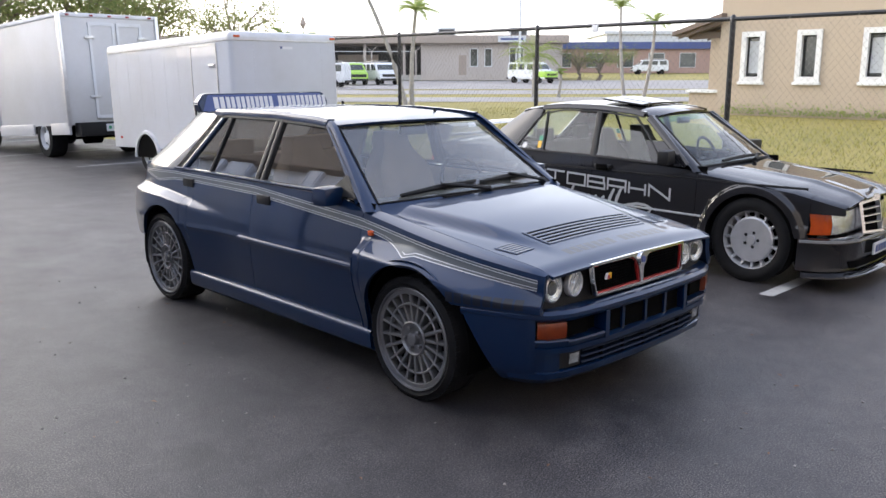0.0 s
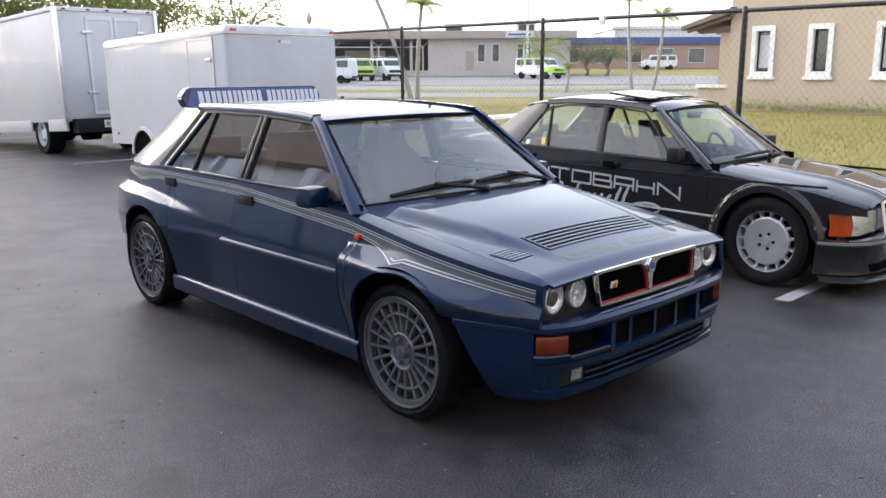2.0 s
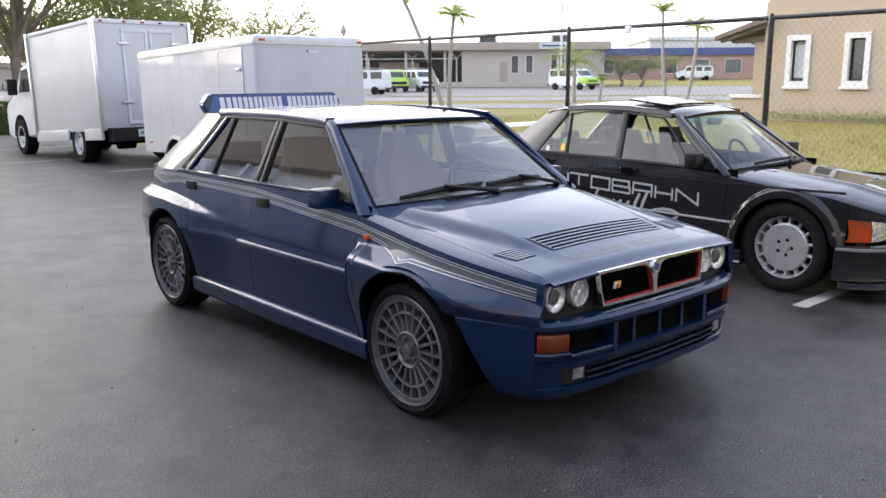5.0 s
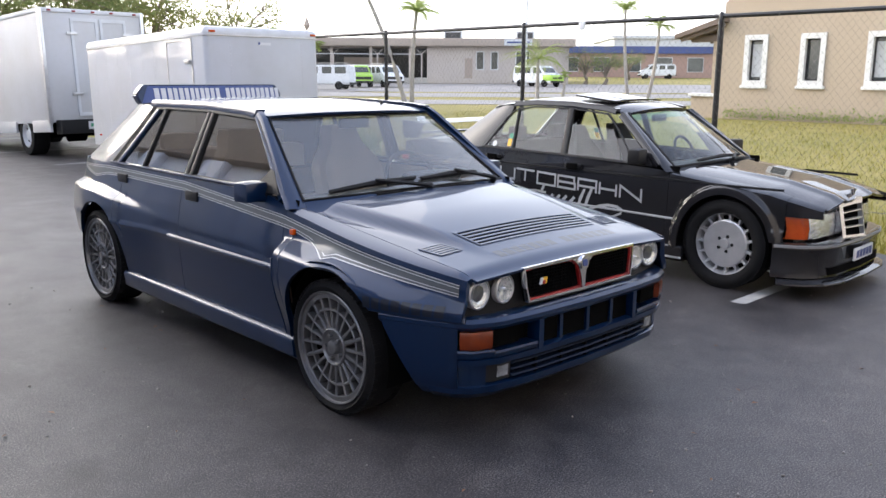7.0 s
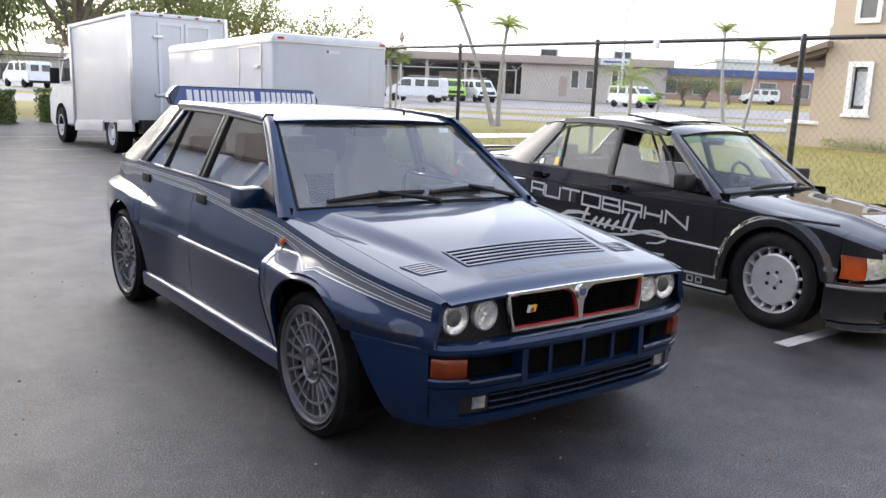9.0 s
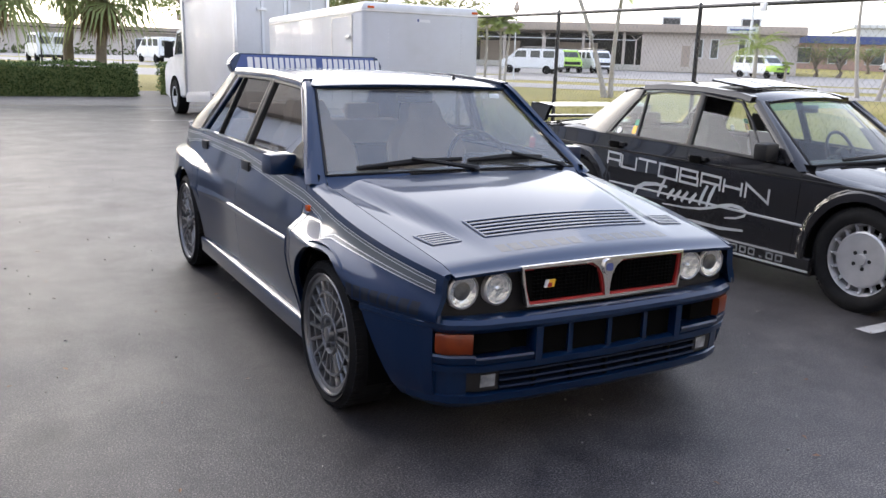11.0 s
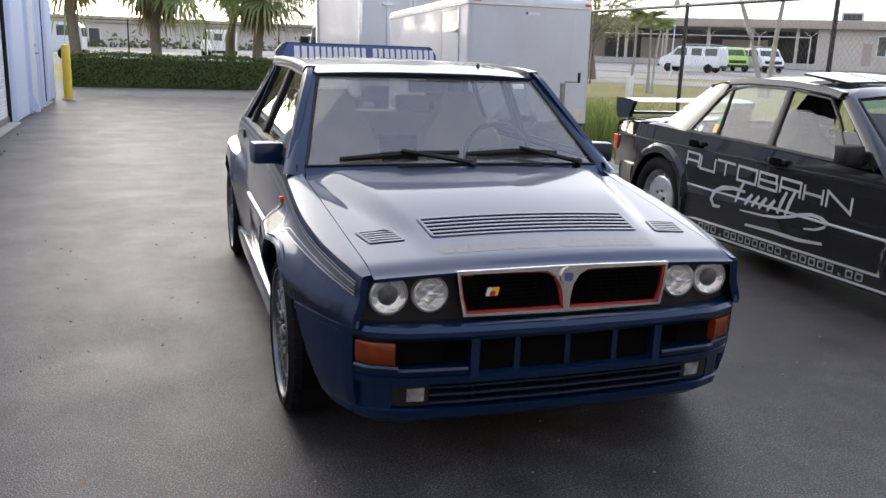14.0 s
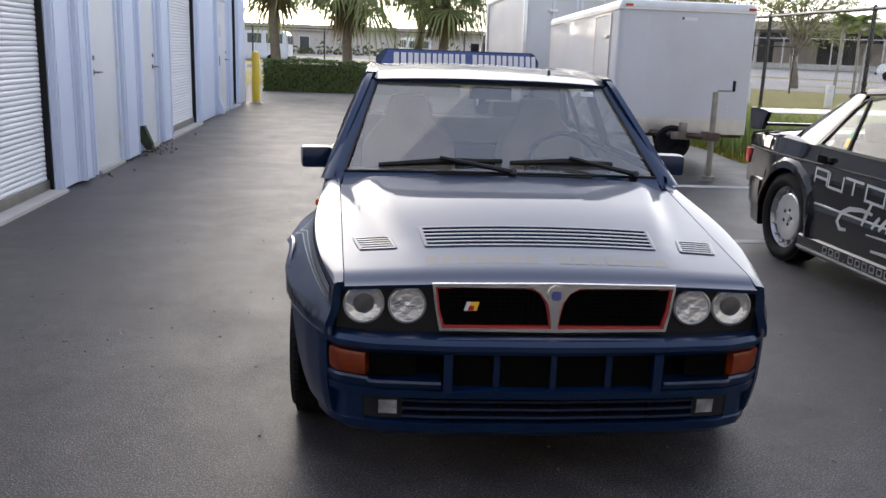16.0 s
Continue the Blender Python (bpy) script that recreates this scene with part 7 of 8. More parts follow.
def build_hedge():
    rng = random.Random(11)
    for x0, x1, y0 in ((-3.3, 2.45, 22.2), (3.35, 6.2, 23.2), (-16, -4.2, 22.0)):
        h = thing("hedge", "dense clipped dark green hedge beside the asphalt", "hedge", at=pose(0, 0, 0))
        bm = bmesh.new()
        box(bm, x0 + 0.08, x1 - 0.08, y0 + 0.08, y0 + 0.82, 0.0, 0.80, bevel=0.05)
        part("hedge_core", bm, "leaf", h)
        bm = bmesh.new()
        spots = []
        n = int((x1 - x0) * 1500)
        for _ in range(n):
            f = rng.random()
            x = rng.uniform(x0, x1)
            if f < 0.62:
                p = Vector((x, y0 + rng.gauss(0.04, 0.035), rng.uniform(0.02, 0.92)))
            elif f < 0.9:
                p = Vector((x, rng.uniform(y0, y0 + 0.9), 0.88 + rng.gauss(0.0, 0.035) + 0.03 * math.sin(x * 2.3)))
            else:
                p = Vector((rng.choice((x0, x1)) + rng.gauss(0, 0.03), rng.uniform(y0, y0 + 0.9), rng.uniform(0.02, 0.92)))
            spots.append(p)
        leaf_cloud(bm, spots, 0.042, rng)
        part("foliage", bm, "hedge_leaf", h, smooth=False)["kind"] = "stuff"


build_hedge()


# ---- fence ----
FX = 6.395


def build_fence():
    f = thing("chain_link_fence", "black chain-link fence with pipe posts and a top rail", "fence", kind="structure")
    ys = [2.15 + 2.98 * k for k in range(-3, 11)]
    H = 2.12
    for y in ys:
        bm = bmesh.new()
        tube(bm, [(FX, y, -0.03), (FX, y, H - 0.02)], 0.030 if abs(y - 2.15) > 0.1 else 0.034, 12)
        post = part("post", bm, "fence_black", f)
        bm = bmesh.new()
        tube(bm, [(FX, y, H - 0.03), (FX, y, H + 0.02), (FX, y, H + 0.05)], [0.037, 0.037, 0.016], 12)
        part("post_cap", bm, "fence_black", post)
        for z in (0.5, 1.1, 1.7):
            part("clamp", tubed([(FX, y, z - 0.02), (FX, y, z + 0.02)], 0.036, 10), "fence_black", post)
    part("top_rail", tubed([(FX, ys[0], H), (FX, ys[-1], H)], 0.026, 10), "fence_black", f)
    part("tension_wire", tubed([(FX - 0.02, ys[0], 0.06), (FX - 0.02, ys[-1], 0.06)], 0.004, 5), "fence_wire", f)
    # woven mesh: two families of slanting wires
    verts, faces = [], []
    r, z0, z1 = 0.0016, 0.03, H - 0.01
    step = 0.078
    for sgn, off in ((1, -0.003), (-1, 0.003)):
        y = ys[0] - 2.2
        while y < ys[-1] + 2.2:
            ya, yb = (y, y + sgn * (z1 - z0) * 0.82)
            i = len(verts)
            for yy, zz in ((ya, z0), (yb, z1)):
                for a in (0, 120, 240):
                    verts.append((FX - 0.03 + off + r * math.cos(radians(a)), yy + r * math.sin(radians(a)), zz))
            for k in range(3):
                j = (k + 1) % 3
                faces.append((i + k, i + j, i + 3 + j, i + 3 + k))
            y += step
    me = bpy.data.meshes.new("mesh")
    me.from_pydata(verts, [], faces)
    me.materials.append(M["fence_wire"])
    part("wire_mesh", me, None, f, "dark diamond wire mesh")["kind"] = "stuff"
    # a few ties and a scrap of plastic on the rail
    bm = bmesh.new()
    for k in range(60):
        y = ys[0] + 0.75 * k
        if y < ys[-1]:
            tube(bm, [(FX - 0.03, y, H - 0.03), (FX - 0.01, y, H + 0.035), (FX + 0.02, y + 0.01, H)], 0.004, 4)
    part("tie", bm, "steel", f)["kind"] = "stuff"
    part("plastic_scrap", boxed(FX - 0.06, FX - 0.03, 4.05, 4.14, H - 0.09, H + 0.01, bevel=0.01), "white_decal", f, "scrap of white plastic")


build_fence()


# ---- grass ----
def build_grass():
    rng = np.random.default_rng(3)
    def blades(name, label, n, where, h0, h1, lean, material):
        verts, faces = [], []
        for _ in range(n):
            x, y = where()
            h = rng.uniform(h0, h1)
            a = rng.uniform(0, 2 * math.pi)
            w = 0.004 + 0.05 * h * 0.25
            dx, dy = w * math.cos(a), w * math.sin(a)
            lx, ly = rng.normal(0, lean, 2) * h
            z = rise(x, y) - 0.03
            i = len(verts)
            verts += [(x - dx, y - dy, z), (x + dx, y + dy, z), (x + lx * 0.4 + dx * 0.6, y + ly * 0.4 + dy * 0.6, z + h * 0.6), (x + lx * 0.4 - dx * 0.6, y + ly * 0.4 - dy * 0.6, z + h * 0.6), (x + lx, y + ly, z + h)]
            faces += [(i, i + 1, i + 2, i + 3), (i + 3, i + 2, i + 4)]
        me = bpy.data.meshes.new(name)
        me.from_pydata([tuple(map(float, v)) for v in verts], [], faces)
        me.materials.append(M[material])
        tagged(new(name, me), label, "grass", kind="stuff")
    def verge():
        y = rng.uniform(-6, 16)
        return lot_edge(y) + abs(rng.normal(0, 0.9)) + 0.02, y
    blades("verge_grass", "short yellow-green grass along the asphalt edge", 22000, verge, 0.03, 0.10, 0.45, "grass_blade")
    def lawn():
        return 6.0 + 19.5 * rng.random() ** 1.5, rng.uniform(-8, 22)
    blades("lawn_grass", "patchy yellow lawn behind the fence", 34000, lawn, 0.04, 0.11, 0.5, "grass_blade")
    def tall():
        return float(np.clip(rng.normal(5.75, 0.35), 4.9, 6.5)), rng.uniform(8.2, 14.5)
    blades("tall_grass", "tall green grass at the foot of the fence", 5200, tall, 0.25, 0.75, 0.28, "frond_light")


build_grass()


# ---- street side ----
SA = Vector((0.7071, 0.7071, 0))
SB = Vector((0.7071, -0.7071, 0))
SO = Vector((-2.7, -2.7, 0))


def st(a, b, z=0.0):
    """A point a metres out towards the street and b metres along it."""
    p = SO + SA * a + SB * b
    return Vector((p.x, p.y, rise(p.x, p.y) + z))


STREET = Matrix(((0.7071, 0.7071, 0, -2.7), (-0.7071, 0.7071, 0, -2.7), (0, 0, 1, 0), (0, 0, 0, 1)))   # local x along, y out


def strip(name, a0, a1, b0, b1, material, label, z, category="road"):
    bm = bmesh.new()
    sheet(bm, [[st(a, b, z) for b in np.linspace(b0, b1, 24)] for a in np.linspace(a0, a1, 6)])
    solo(name, bm, material, label, category, kind="structure")


strip("road", 44, 51, -160, 160, "road", "pale sun-bleached road across the street verge", 0.0)
strip("far_road", 57, 66, -200, 200, "road", "pale sun-bleached road", 0.0)
strip("far_lot", 69, 99, -140, 60, "road", "pale far parking lot", 0.01, "pavement")


def build_depot():
    """The long low building across the street."""
    d = thing("depot_building", "long low beige building with a brown flat roof edge", "building", at=Matrix.Translation((0, 0, 0.7)) @ STREET)
    zb = 0.55
    A = 100
    part("wall", boxed(-3.5, 13.0, A, A + 14, zb - 0.6, 4.2), "far_wall", d, "grey-beige block wall")
    part("roof_edge", boxed(-62, 13.6, A - 1.2, A + 14.5, 4.15, 5.05, bevel=0.08), "far_fascia", d, "brown-grey flat roof edge")
    part("bay_back", boxed(-62, -3.5, A + 9, A + 9.4, zb - 0.6, 4.2), "far_shade", d, "dark open bay")
    part("bay_floor", boxed(-62, -3.5, A, A + 9, zb - 0.6, zb + 0.02), "concrete", d)
    for k in range(13):
        x = -5.5 - 4.6 * k
        part("bay_post", boxed(x - 0.15, x + 0.15, A + 0.2, A + 0.5, zb - 0.3, 4.2), "far_wall", d)
    for k in range(5):
        part("bay_wall", boxed(-14 - 9.5 * k, -9 - 9.5 * k, A + 6, A + 6.3, zb - 0.3, 3.0), "far_fascia", d)
    for x0, x1, z0, z1 in ((2.3, 3.05, 1.6, 3.5), (4.0, 4.7, 1.6, 3.5), (6.9, 7.5, 1.2, 3.6), (7.75, 8.35, 0.7, 3.6)):
        w = part("window", boxed(x0, x1, A - 0.05, A + 0.1, z0, z1), "window_dark", d, "dark window")
        part("window_frame", boxed(x0 - 0.12, x1 + 0.12, A - 0.02, A + 0.05, z0 - 0.12, z1 + 0.12), "far_pale", w)
    part("door", boxed(0.9, 1.8, A - 0.05, A + 0.1, zb, 2.8), "far_fascia", d)
    for x in (-1.6, 7.0):
        u = part("roof_unit", boxed(x, x + 2.2, A + 3, A + 5, 5.0, 6.1, bevel=0.05), "far_pale", d, "grey rooftop unit")
        part("unit_grille", boxed(x + 0.2, x + 2.0, A + 2.97, A + 3.02, 5.2, 5.9), "far_shade", u)
    s = part("sign", boxed(5.4, 8.6, A - 1.3, A - 1.2, 4.25, 4.95), "far_pale", d, "pale sign with plain bars")
    part("sign_bar", boxed(5.7, 8.3, A - 1.33, A - 1.3, 4.5, 4.7), "far_blue", s)
    # yard fence with bent tops
    fe = thing("yard_fence", "far grey yard fence with bent post tops", "fence", at=Matrix.Translation((0, 0, 0.55)) @ STREET)
    for k in range(12):
        x = -4.0 - 5.0 * k
        p = part("post", boxed(x - 0.07, x + 0.07, A - 3.1, A - 3.0, zb - 0.3, 3.4), "far_wall", fe)
        part("arm", tubed([(x - 0.6, A - 3.05, 3.9), (x, A - 3.05, 3.35), (x + 0.6, A - 3.05, 3.9)], 0.035, 5), "far_wall", p)
    part("rail", boxed(-62, -4, A - 3.08, A - 3.02, 3.30, 3.38), "far_pale", fe)


build_depot()


def build_far_shops():
    d = thing("shop_building", "distant low shops with a blue roof edge", "building", at=Matrix.Translation((0, 0, 1.1)) @ STREET)
    part("wall", boxed(14, 62, 138, 150, 0.3, 4.2), "far_brick", d, "reddish wall")
    part("roof_edge", boxed(13.5, 62.5, 137.5, 150.5, 4.1, 5.2), "far_blue", d, "blue roof edge")
    for k in range(9):
        x = 17 + 5 * k
        w = part("window", boxed(x, x + 2.4, 137.9, 138.05, 1.3, 3.4), "window_dark", d, "dark shop window")
        part("window_frame", boxed(x - 0.1, x + 2.5, 137.93, 138.0, 1.2, 3.5), "far_pale", w)
    h = thing("hall_building", "distant pale metal hall", "building", at=Matrix.Translation((0, 0, 1.1)) @ STREET)
    part("wall", boxed(30, 80, 165, 190, 0.3, 7.6), "far_pale", h)
    part("roof", boxed(29.5, 80.5, 164.5, 190.5, 7.6, 8.2), "far_pale", h)


build_far_shops()


def van_meshes(material):
    """A delivery van, nose towards +x, about five metres long."""
    out = []
    bm = bmesh.new()
    prof = [(-2.6, 0.45), (-2.65, 1.2), (-2.55, 2.02), (-2.4, 2.12), (0.95, 2.12), (1.2, 2.02), (1.72, 1.35), (2.5, 1.18), (2.66, 0.95), (2.66, 0.42)]
    prism(bm, prof, lambda u, v, d: Vector((u, d, v)), -0.98, 0.98)
    bmesh.ops.bevel(bm, geom=list(bm.edges), offset=0.10, segments=2, affect="EDGES")
    out.append(("body", finish("body", bm, material)))
    for s in (-1, 1):
        for pts in ([(0.25, 1.38), (1.45, 1.38), (1.08, 1.92), (0.25, 1.95)], [(-1.0, 1.38), (-0.15, 1.38), (-0.15, 1.95), (-1.0, 1.95)], [(-2.3, 1.38), (-1.3, 1.38), (-1.3, 1.95), (-2.3, 1.95)]):
            bm = bmesh.new()
            prism(bm, pts, lambda u, v, d: Vector((u, s * d, v)), 0.975, 0.99)
            out.append(("window", finish("window", bm, "window_dark")))
    bm = bmesh.new()
    prism(bm, [(-0.85, 1.42), (0.85, 1.42), (0.78, 1.92), (-0.78, 1.92)], lambda u, v, d: Vector((1.72 - (v - 1.35) * 0.78 + d, u, v)), 0.0, 0.03)
    out.append(("windscreen", finish("windscreen", bm, "window_dark")))
    bm = bmesh.new()
    box(bm, 2.60, 2.70, -0.75, 0.75, 0.75, 1.02, bevel=0.03)
    out.append(("grille", finish("grille", bm, "trim")))
    bm = bmesh.new()
    box(bm, 2.60, 2.74, -0.95, 0.95, 0.42, 0.62, bevel=0.04)
    out.append(("front_bumper", finish("front_bumper", bm, "trim")))
    bm = bmesh.new()
    box(bm, -2.74, -2.60, -0.95, 0.95, 0.42, 0.62, bevel=0.04)
    out.append(("rear_bumper", finish("rear_bumper", bm, "trim")))
    for x in (-1.65, 1.75):
        for s in (-1, 1):
            bm = bmesh.new()
            revolve(bm, [(-0.12, 0.2), (-0.12, 0.34), (0.12, 0.36), (0.14, 0.33), (0.14, 0.21), (0.08, 0.19), (0.08, 0.0)], 20, Matrix.Translation((x, s * 0.88, 0.36)) @ Matrix.Rotation(radians(90 if s < 0 else -90), 4, "Z"))
            out.append(("wheel", finish("wheel", bm, "tyre")))
    bm = bmesh.new()
    for x in (-2.0, -0.8, 0.4):
        tube(bm, [(x, -0.8, 2.12), (x, -0.8, 2.25), (x, 0.8, 2.25), (x, 0.8, 2.12)], 0.025, 5)
    for y in (-0.6, 0.6):
        tube(bm, [(-2.2, y, 2.27), (0.7, y, 2.27)], 0.03, 5)
    out.append(("roof_rack", finish("roof_rack", bm, "steel")))
    return out


VANS = {"far_white": van_meshes("far_white"), "far_lime": van_meshes("far_lime")}


def van(a, b, turn, material, rack=True):
    p = st(a, b, 0.0)
    label = "white delivery van with a roof rack, parked far off" if material == "far_white" else "lime and white delivery van, parked far off"
    v = thing("delivery_van", label, "van", at=Matrix.Translation(p) @ Matrix.Rotation(radians(-45 + turn), 4, "Z"), group="parked delivery vans")
    for name, me in VANS[material]:
        if rack or name != "roof_rack":
            part(name, me, None, v, "white paint" if name == "body" and material == "far_white" else "")
    return v


van(75, -11.7, 170, "far_white")
_v = van(83, -9.9, -66, "far_lime", False)
part("upper_body", boxed(-2.60, 1.0, -0.984, 0.984, 1.42, 2.135, bevel=0.09), "far_white", _v, "white upper half")
van(84, -7.1, -64, "far_white")
_v = van(88, 8.3, -48, "far_white", False)
part("nose_panel", boxed(1.55, 2.70, -1.0, 1.0, 0.60, 1.22, bevel=0.08), "far_lime", _v, "lime green nose")
van(128, 29.8, 178, "far_white")


def build_tan_house():
    d = thing("office_building", "tan stucco building with white-framed narrow windows", "building", at=pose(26, 0, 0.03))
    wins = [(11.23, 0.80), (9.25, 0.80), (7.10, 0.80), (4.95, 0.80), (2.8, 0.80), (0.6, 0.80), (-1.6, 0.80), (-3.8, 0.80)]
    z0, z1 = 1.14, 2.86
    bm = bmesh.new()
    edges = [12.5]
    for c, w in wins:
        edges += [c + w / 2, c - w / 2]
    edges.append(-14.0)
    for k in range(0, len(edges), 2):
        box(bm, 0, 0.3, edges[k + 1], edges[k], -0.2, 4.05)
    for c, w in wins:
        box(bm, 0, 0.3, c - w / 2, c + w / 2, -0.2, z0)
        box(bm, 0, 0.3, c - w / 2, c + w / 2, z1, 4.05)
    box(bm, 0.3, 14, 12.2, 12.5, -0.2, 4.05)
    wall = part("wall", bm, "tan", d, "tan stucco wall")
    part("upper_wall", boxed(0.06, 14, -14, 12.45, 4.05, 7.2), "tan", d)
    for c, w in wins:
        uw = part("upper_window", boxed(0.02, 0.055, c - w / 2, c + w / 2, 4.20, 5.80), "window_dark", d, "dark upper window", smooth=False)
        for a, b, za, zb in ((c - w / 2 - 0.02, c - w / 2 + 0.13, 4.12, 5.90), (c + w / 2 - 0.13, c + w / 2 + 0.02, 4.12, 5.90), (c - w / 2 + 0.13, c + w / 2 - 0.13, 4.12, 4.28), (c - w / 2 + 0.13, c + w / 2 - 0.13, 5.74, 5.90)):
            part("window_frame", boxed(-0.04, 0.05, a, b, za, zb), "trim_white", uw)
    for c, w in wins:
        win = part("window", boxed(0.16, 0.20, c - w / 2, c + w / 2, z0, z1), "window_dark", d, "narrow dark window", smooth=False)
        fn = lambda u, v, dd: Vector((dd, u, v))
        bm = bmesh.new()
        o = [(c - w / 2 - 0.02, z0 - 0.02), (c + w / 2 + 0.02, z0 - 0.02), (c + w / 2 + 0.02, z1 + 0.02), (c - w / 2 - 0.02, z1 + 0.02)]
        q = [(c - w / 2 + 0.15, z0 + 0.18), (c + w / 2 - 0.15, z0 + 0.18), (c + w / 2 - 0.15, z1 - 0.16), (c - w / 2 + 0.15, z1 - 0.16)]
        ring(bm, o, q, fn, -0.07, 0.17)
        part("window_frame", bm, "trim_white", win, "broad white moulded surround")
        bm = bmesh.new()
        box(bm, -0.12, 0.05, c - w / 2 - 0.08, c + w / 2 + 0.08, z0 - 0.10, z0 + 0.01, bevel=0.02)
        part("window_sill", bm, "trim_white", win)
        bm = bmesh.new()
        q2 = [(u + (0.05 if u < c else -0.05), v + (0.05 if v < 2 else -0.05)) for u, v in q]
        ring(bm, q, q2, fn, 0.10, 0.17)
        part("sash", bm, "trim", win)
        if c in (11.23, 7.10):
            part("blind", boxed(0.150, 0.158, c - 0.24, c + 0.24, z0 + 0.3, z1 - 0.3), "far_pale", win, "pale blind")
    # porch to the side
    part("porch_wall", boxed(0.2, 0.5, 12.5, 13.75, -0.2, 0.72), "tan", d)
    part("porch_cap", boxed(0.1, 0.6, 12.45, 13.85, 0.72, 0.84, bevel=0.02), "trim_white", d)
    part("porch_column", boxed(0.25, 0.65, 12.6, 13.0, 0.84, 2.75), "tan", d, "square tan porch column")
    bm = bmesh.new()
    prism(bm, [(12.3, 3.55), (14.25, 2.95), (14.25, 2.80), (12.3, 3.35)], lambda u, v, dd: Vector((dd, u, v)), -0.4, 7)
    part("porch_roof", bm, "roof_brown", d, "sloping brown porch roof")
    for k in range(6):
        bm = bmesh.new()
        prism(bm, [(12.4, 3.32), (14.1, 2.82), (14.1, 2.70), (12.4, 3.18)], lambda u, v, dd: Vector((dd, u, v)), -0.2 + 1.1 * k, -0.1 + 1.1 * k)
        part("rafter", bm, "roof_brown", d)
    part("porch_beam", boxed(0.2, 0.6, 12.5, 13.9, 2.70, 2.92), "roof_brown", d)
    rng = random.Random(8)
    bm = bmesh.new()
    leaf_cloud(bm, [Vector((25.8 + rng.gauss(0, 0.12), rng.uniform(6, 12.2), 0.05 + abs(rng.gauss(0, 0.16)))) for _ in range(900)], 0.05, rng)
    solo("foundation_weeds", bm, "frond_light", "low weeds along the tan wall", "weeds", kind="stuff", smooth=False)


build_tan_house()


# ---- palms and trees ----
def feather_frond(bm, base, az, el, length, droop, rng, width=0.30):
    """An arching frond with narrow leaflets on both sides."""
    pts = []
    p, e = Vector(base), el
    n = 9
    for k in range(n + 1):
        pts.append(p.copy())
        d = Vector((math.cos(az) * math.cos(e), math.sin(az) * math.cos(e), math.sin(e)))
        p = p + d * (length / n)
        e -= droop / n * (0.5 + k / n)
    side = Vector((-math.sin(az), math.cos(az), 0))
    for k in range(1, n + 1):
        a, b = pts[k - 1], pts[k]
        for j in range(3):
            q = a.lerp(b, j / 3)
            t = (k - 1 + j / 3) / n
            w = width * math.sin(math.pi * min(t * 0.85 + 0.12, 1.0)) * rng.uniform(0.8, 1.15)
            along = (b - a).normalized() * w * 0.55
            for s in (-1, 1):
                tip = q + side * s * w + along + Vector((0, 0, -w * 0.45))
                h = (b - a).normalized() * 0.022
                vs = [bm.verts.new(v) for v in (q - h, q + h, tip)]
                bm.faces.new(vs)


def coconut(name, a, b, top, crown, fronds, seed, bow=0.0, label="slender palm with a pale leaning trunk", r=0.10):
    rng = random.Random(seed)
    t = thing(name, label, "palm tree", group="palms beyond the fence")
    foot, head = st(a, b, -0.05), Vector(top)
    mid = foot.lerp(head, 0.5) + SB * bow
    pts = [foot.lerp(mid, k / 4).lerp(mid.lerp(head, k / 4), k / 4) for k in range(5)]
    pts = [foot * (1 - u) ** 2 + mid * 2 * u * (1 - u) + head * u * u for u in np.linspace(0, 1, 9)]
    part("trunk", tubed(pts, [r * 1.4] + [r * (1.05 - 0.05 * k) for k in range(8)], 8), "pale_bark", t)
    bm = bmesh.new()
    for k in range(fronds):
        az = 2 * math.pi * k / fronds + rng.uniform(-0.25, 0.25)
        feather_frond(bm, head, az, rng.uniform(0.0, 1.1), crown * rng.uniform(0.8, 1.1), rng.uniform(1.3, 2.1), rng)
    part("crown", bm, "frond_light", t, "drooping green fronds", smooth=False)
    return t


def on(a, px, up):
    """Over the point a metres out on the bearing px (tangent from the street axis), up metres above datum."""
    p = SO + SA * a + SB * (a * px)
    return (p.x, p.y, up)


coconut("palm_tree", 36, -2.15, on(36, -0.108, 4.9), 0.9, 9, 1, 0.3)
coconut("palm_tree", 36.4, -1.95, on(36, -0.048, 4.1), 1.15, 13, 2, -0.15)
coconut("palm_tree", 48, 9.65, on(48, 0.193, 5.1), 1.3, 13, 3, -0.2)
coconut("palm_tree", 45, 10.0, on(45, 0.233, 4.1), 1.1, 11, 4, 0.2)
coconut("palm_tree", 52, 4.9, on(52, 0.094, 2.5), 2.4, 34, 5, 0.0, "short bushy palm in the grass", 0.12)
coconut("palm_tree", 52, 6.4, on(52, 0.126, 1.6), 0.4, 6, 6, 0.1, "short bare palm stem", 0.09)
coconut("palm_tree", 34.2, -6.9, on(34.2, -0.200, 2.90), 0.75, 16, 7, 0.1, r=0.06)
coconut("palm_tree", 34.6, -6.3, on(34.3, -0.184, 2.80), 0.75, 16, 9, 0.05, r=0.06)
coconut("palm_tree", 33.6, -5.9, on(34.0, -0.171, 2.65), 0.6, 12, 10, -0.1, r=0.05)


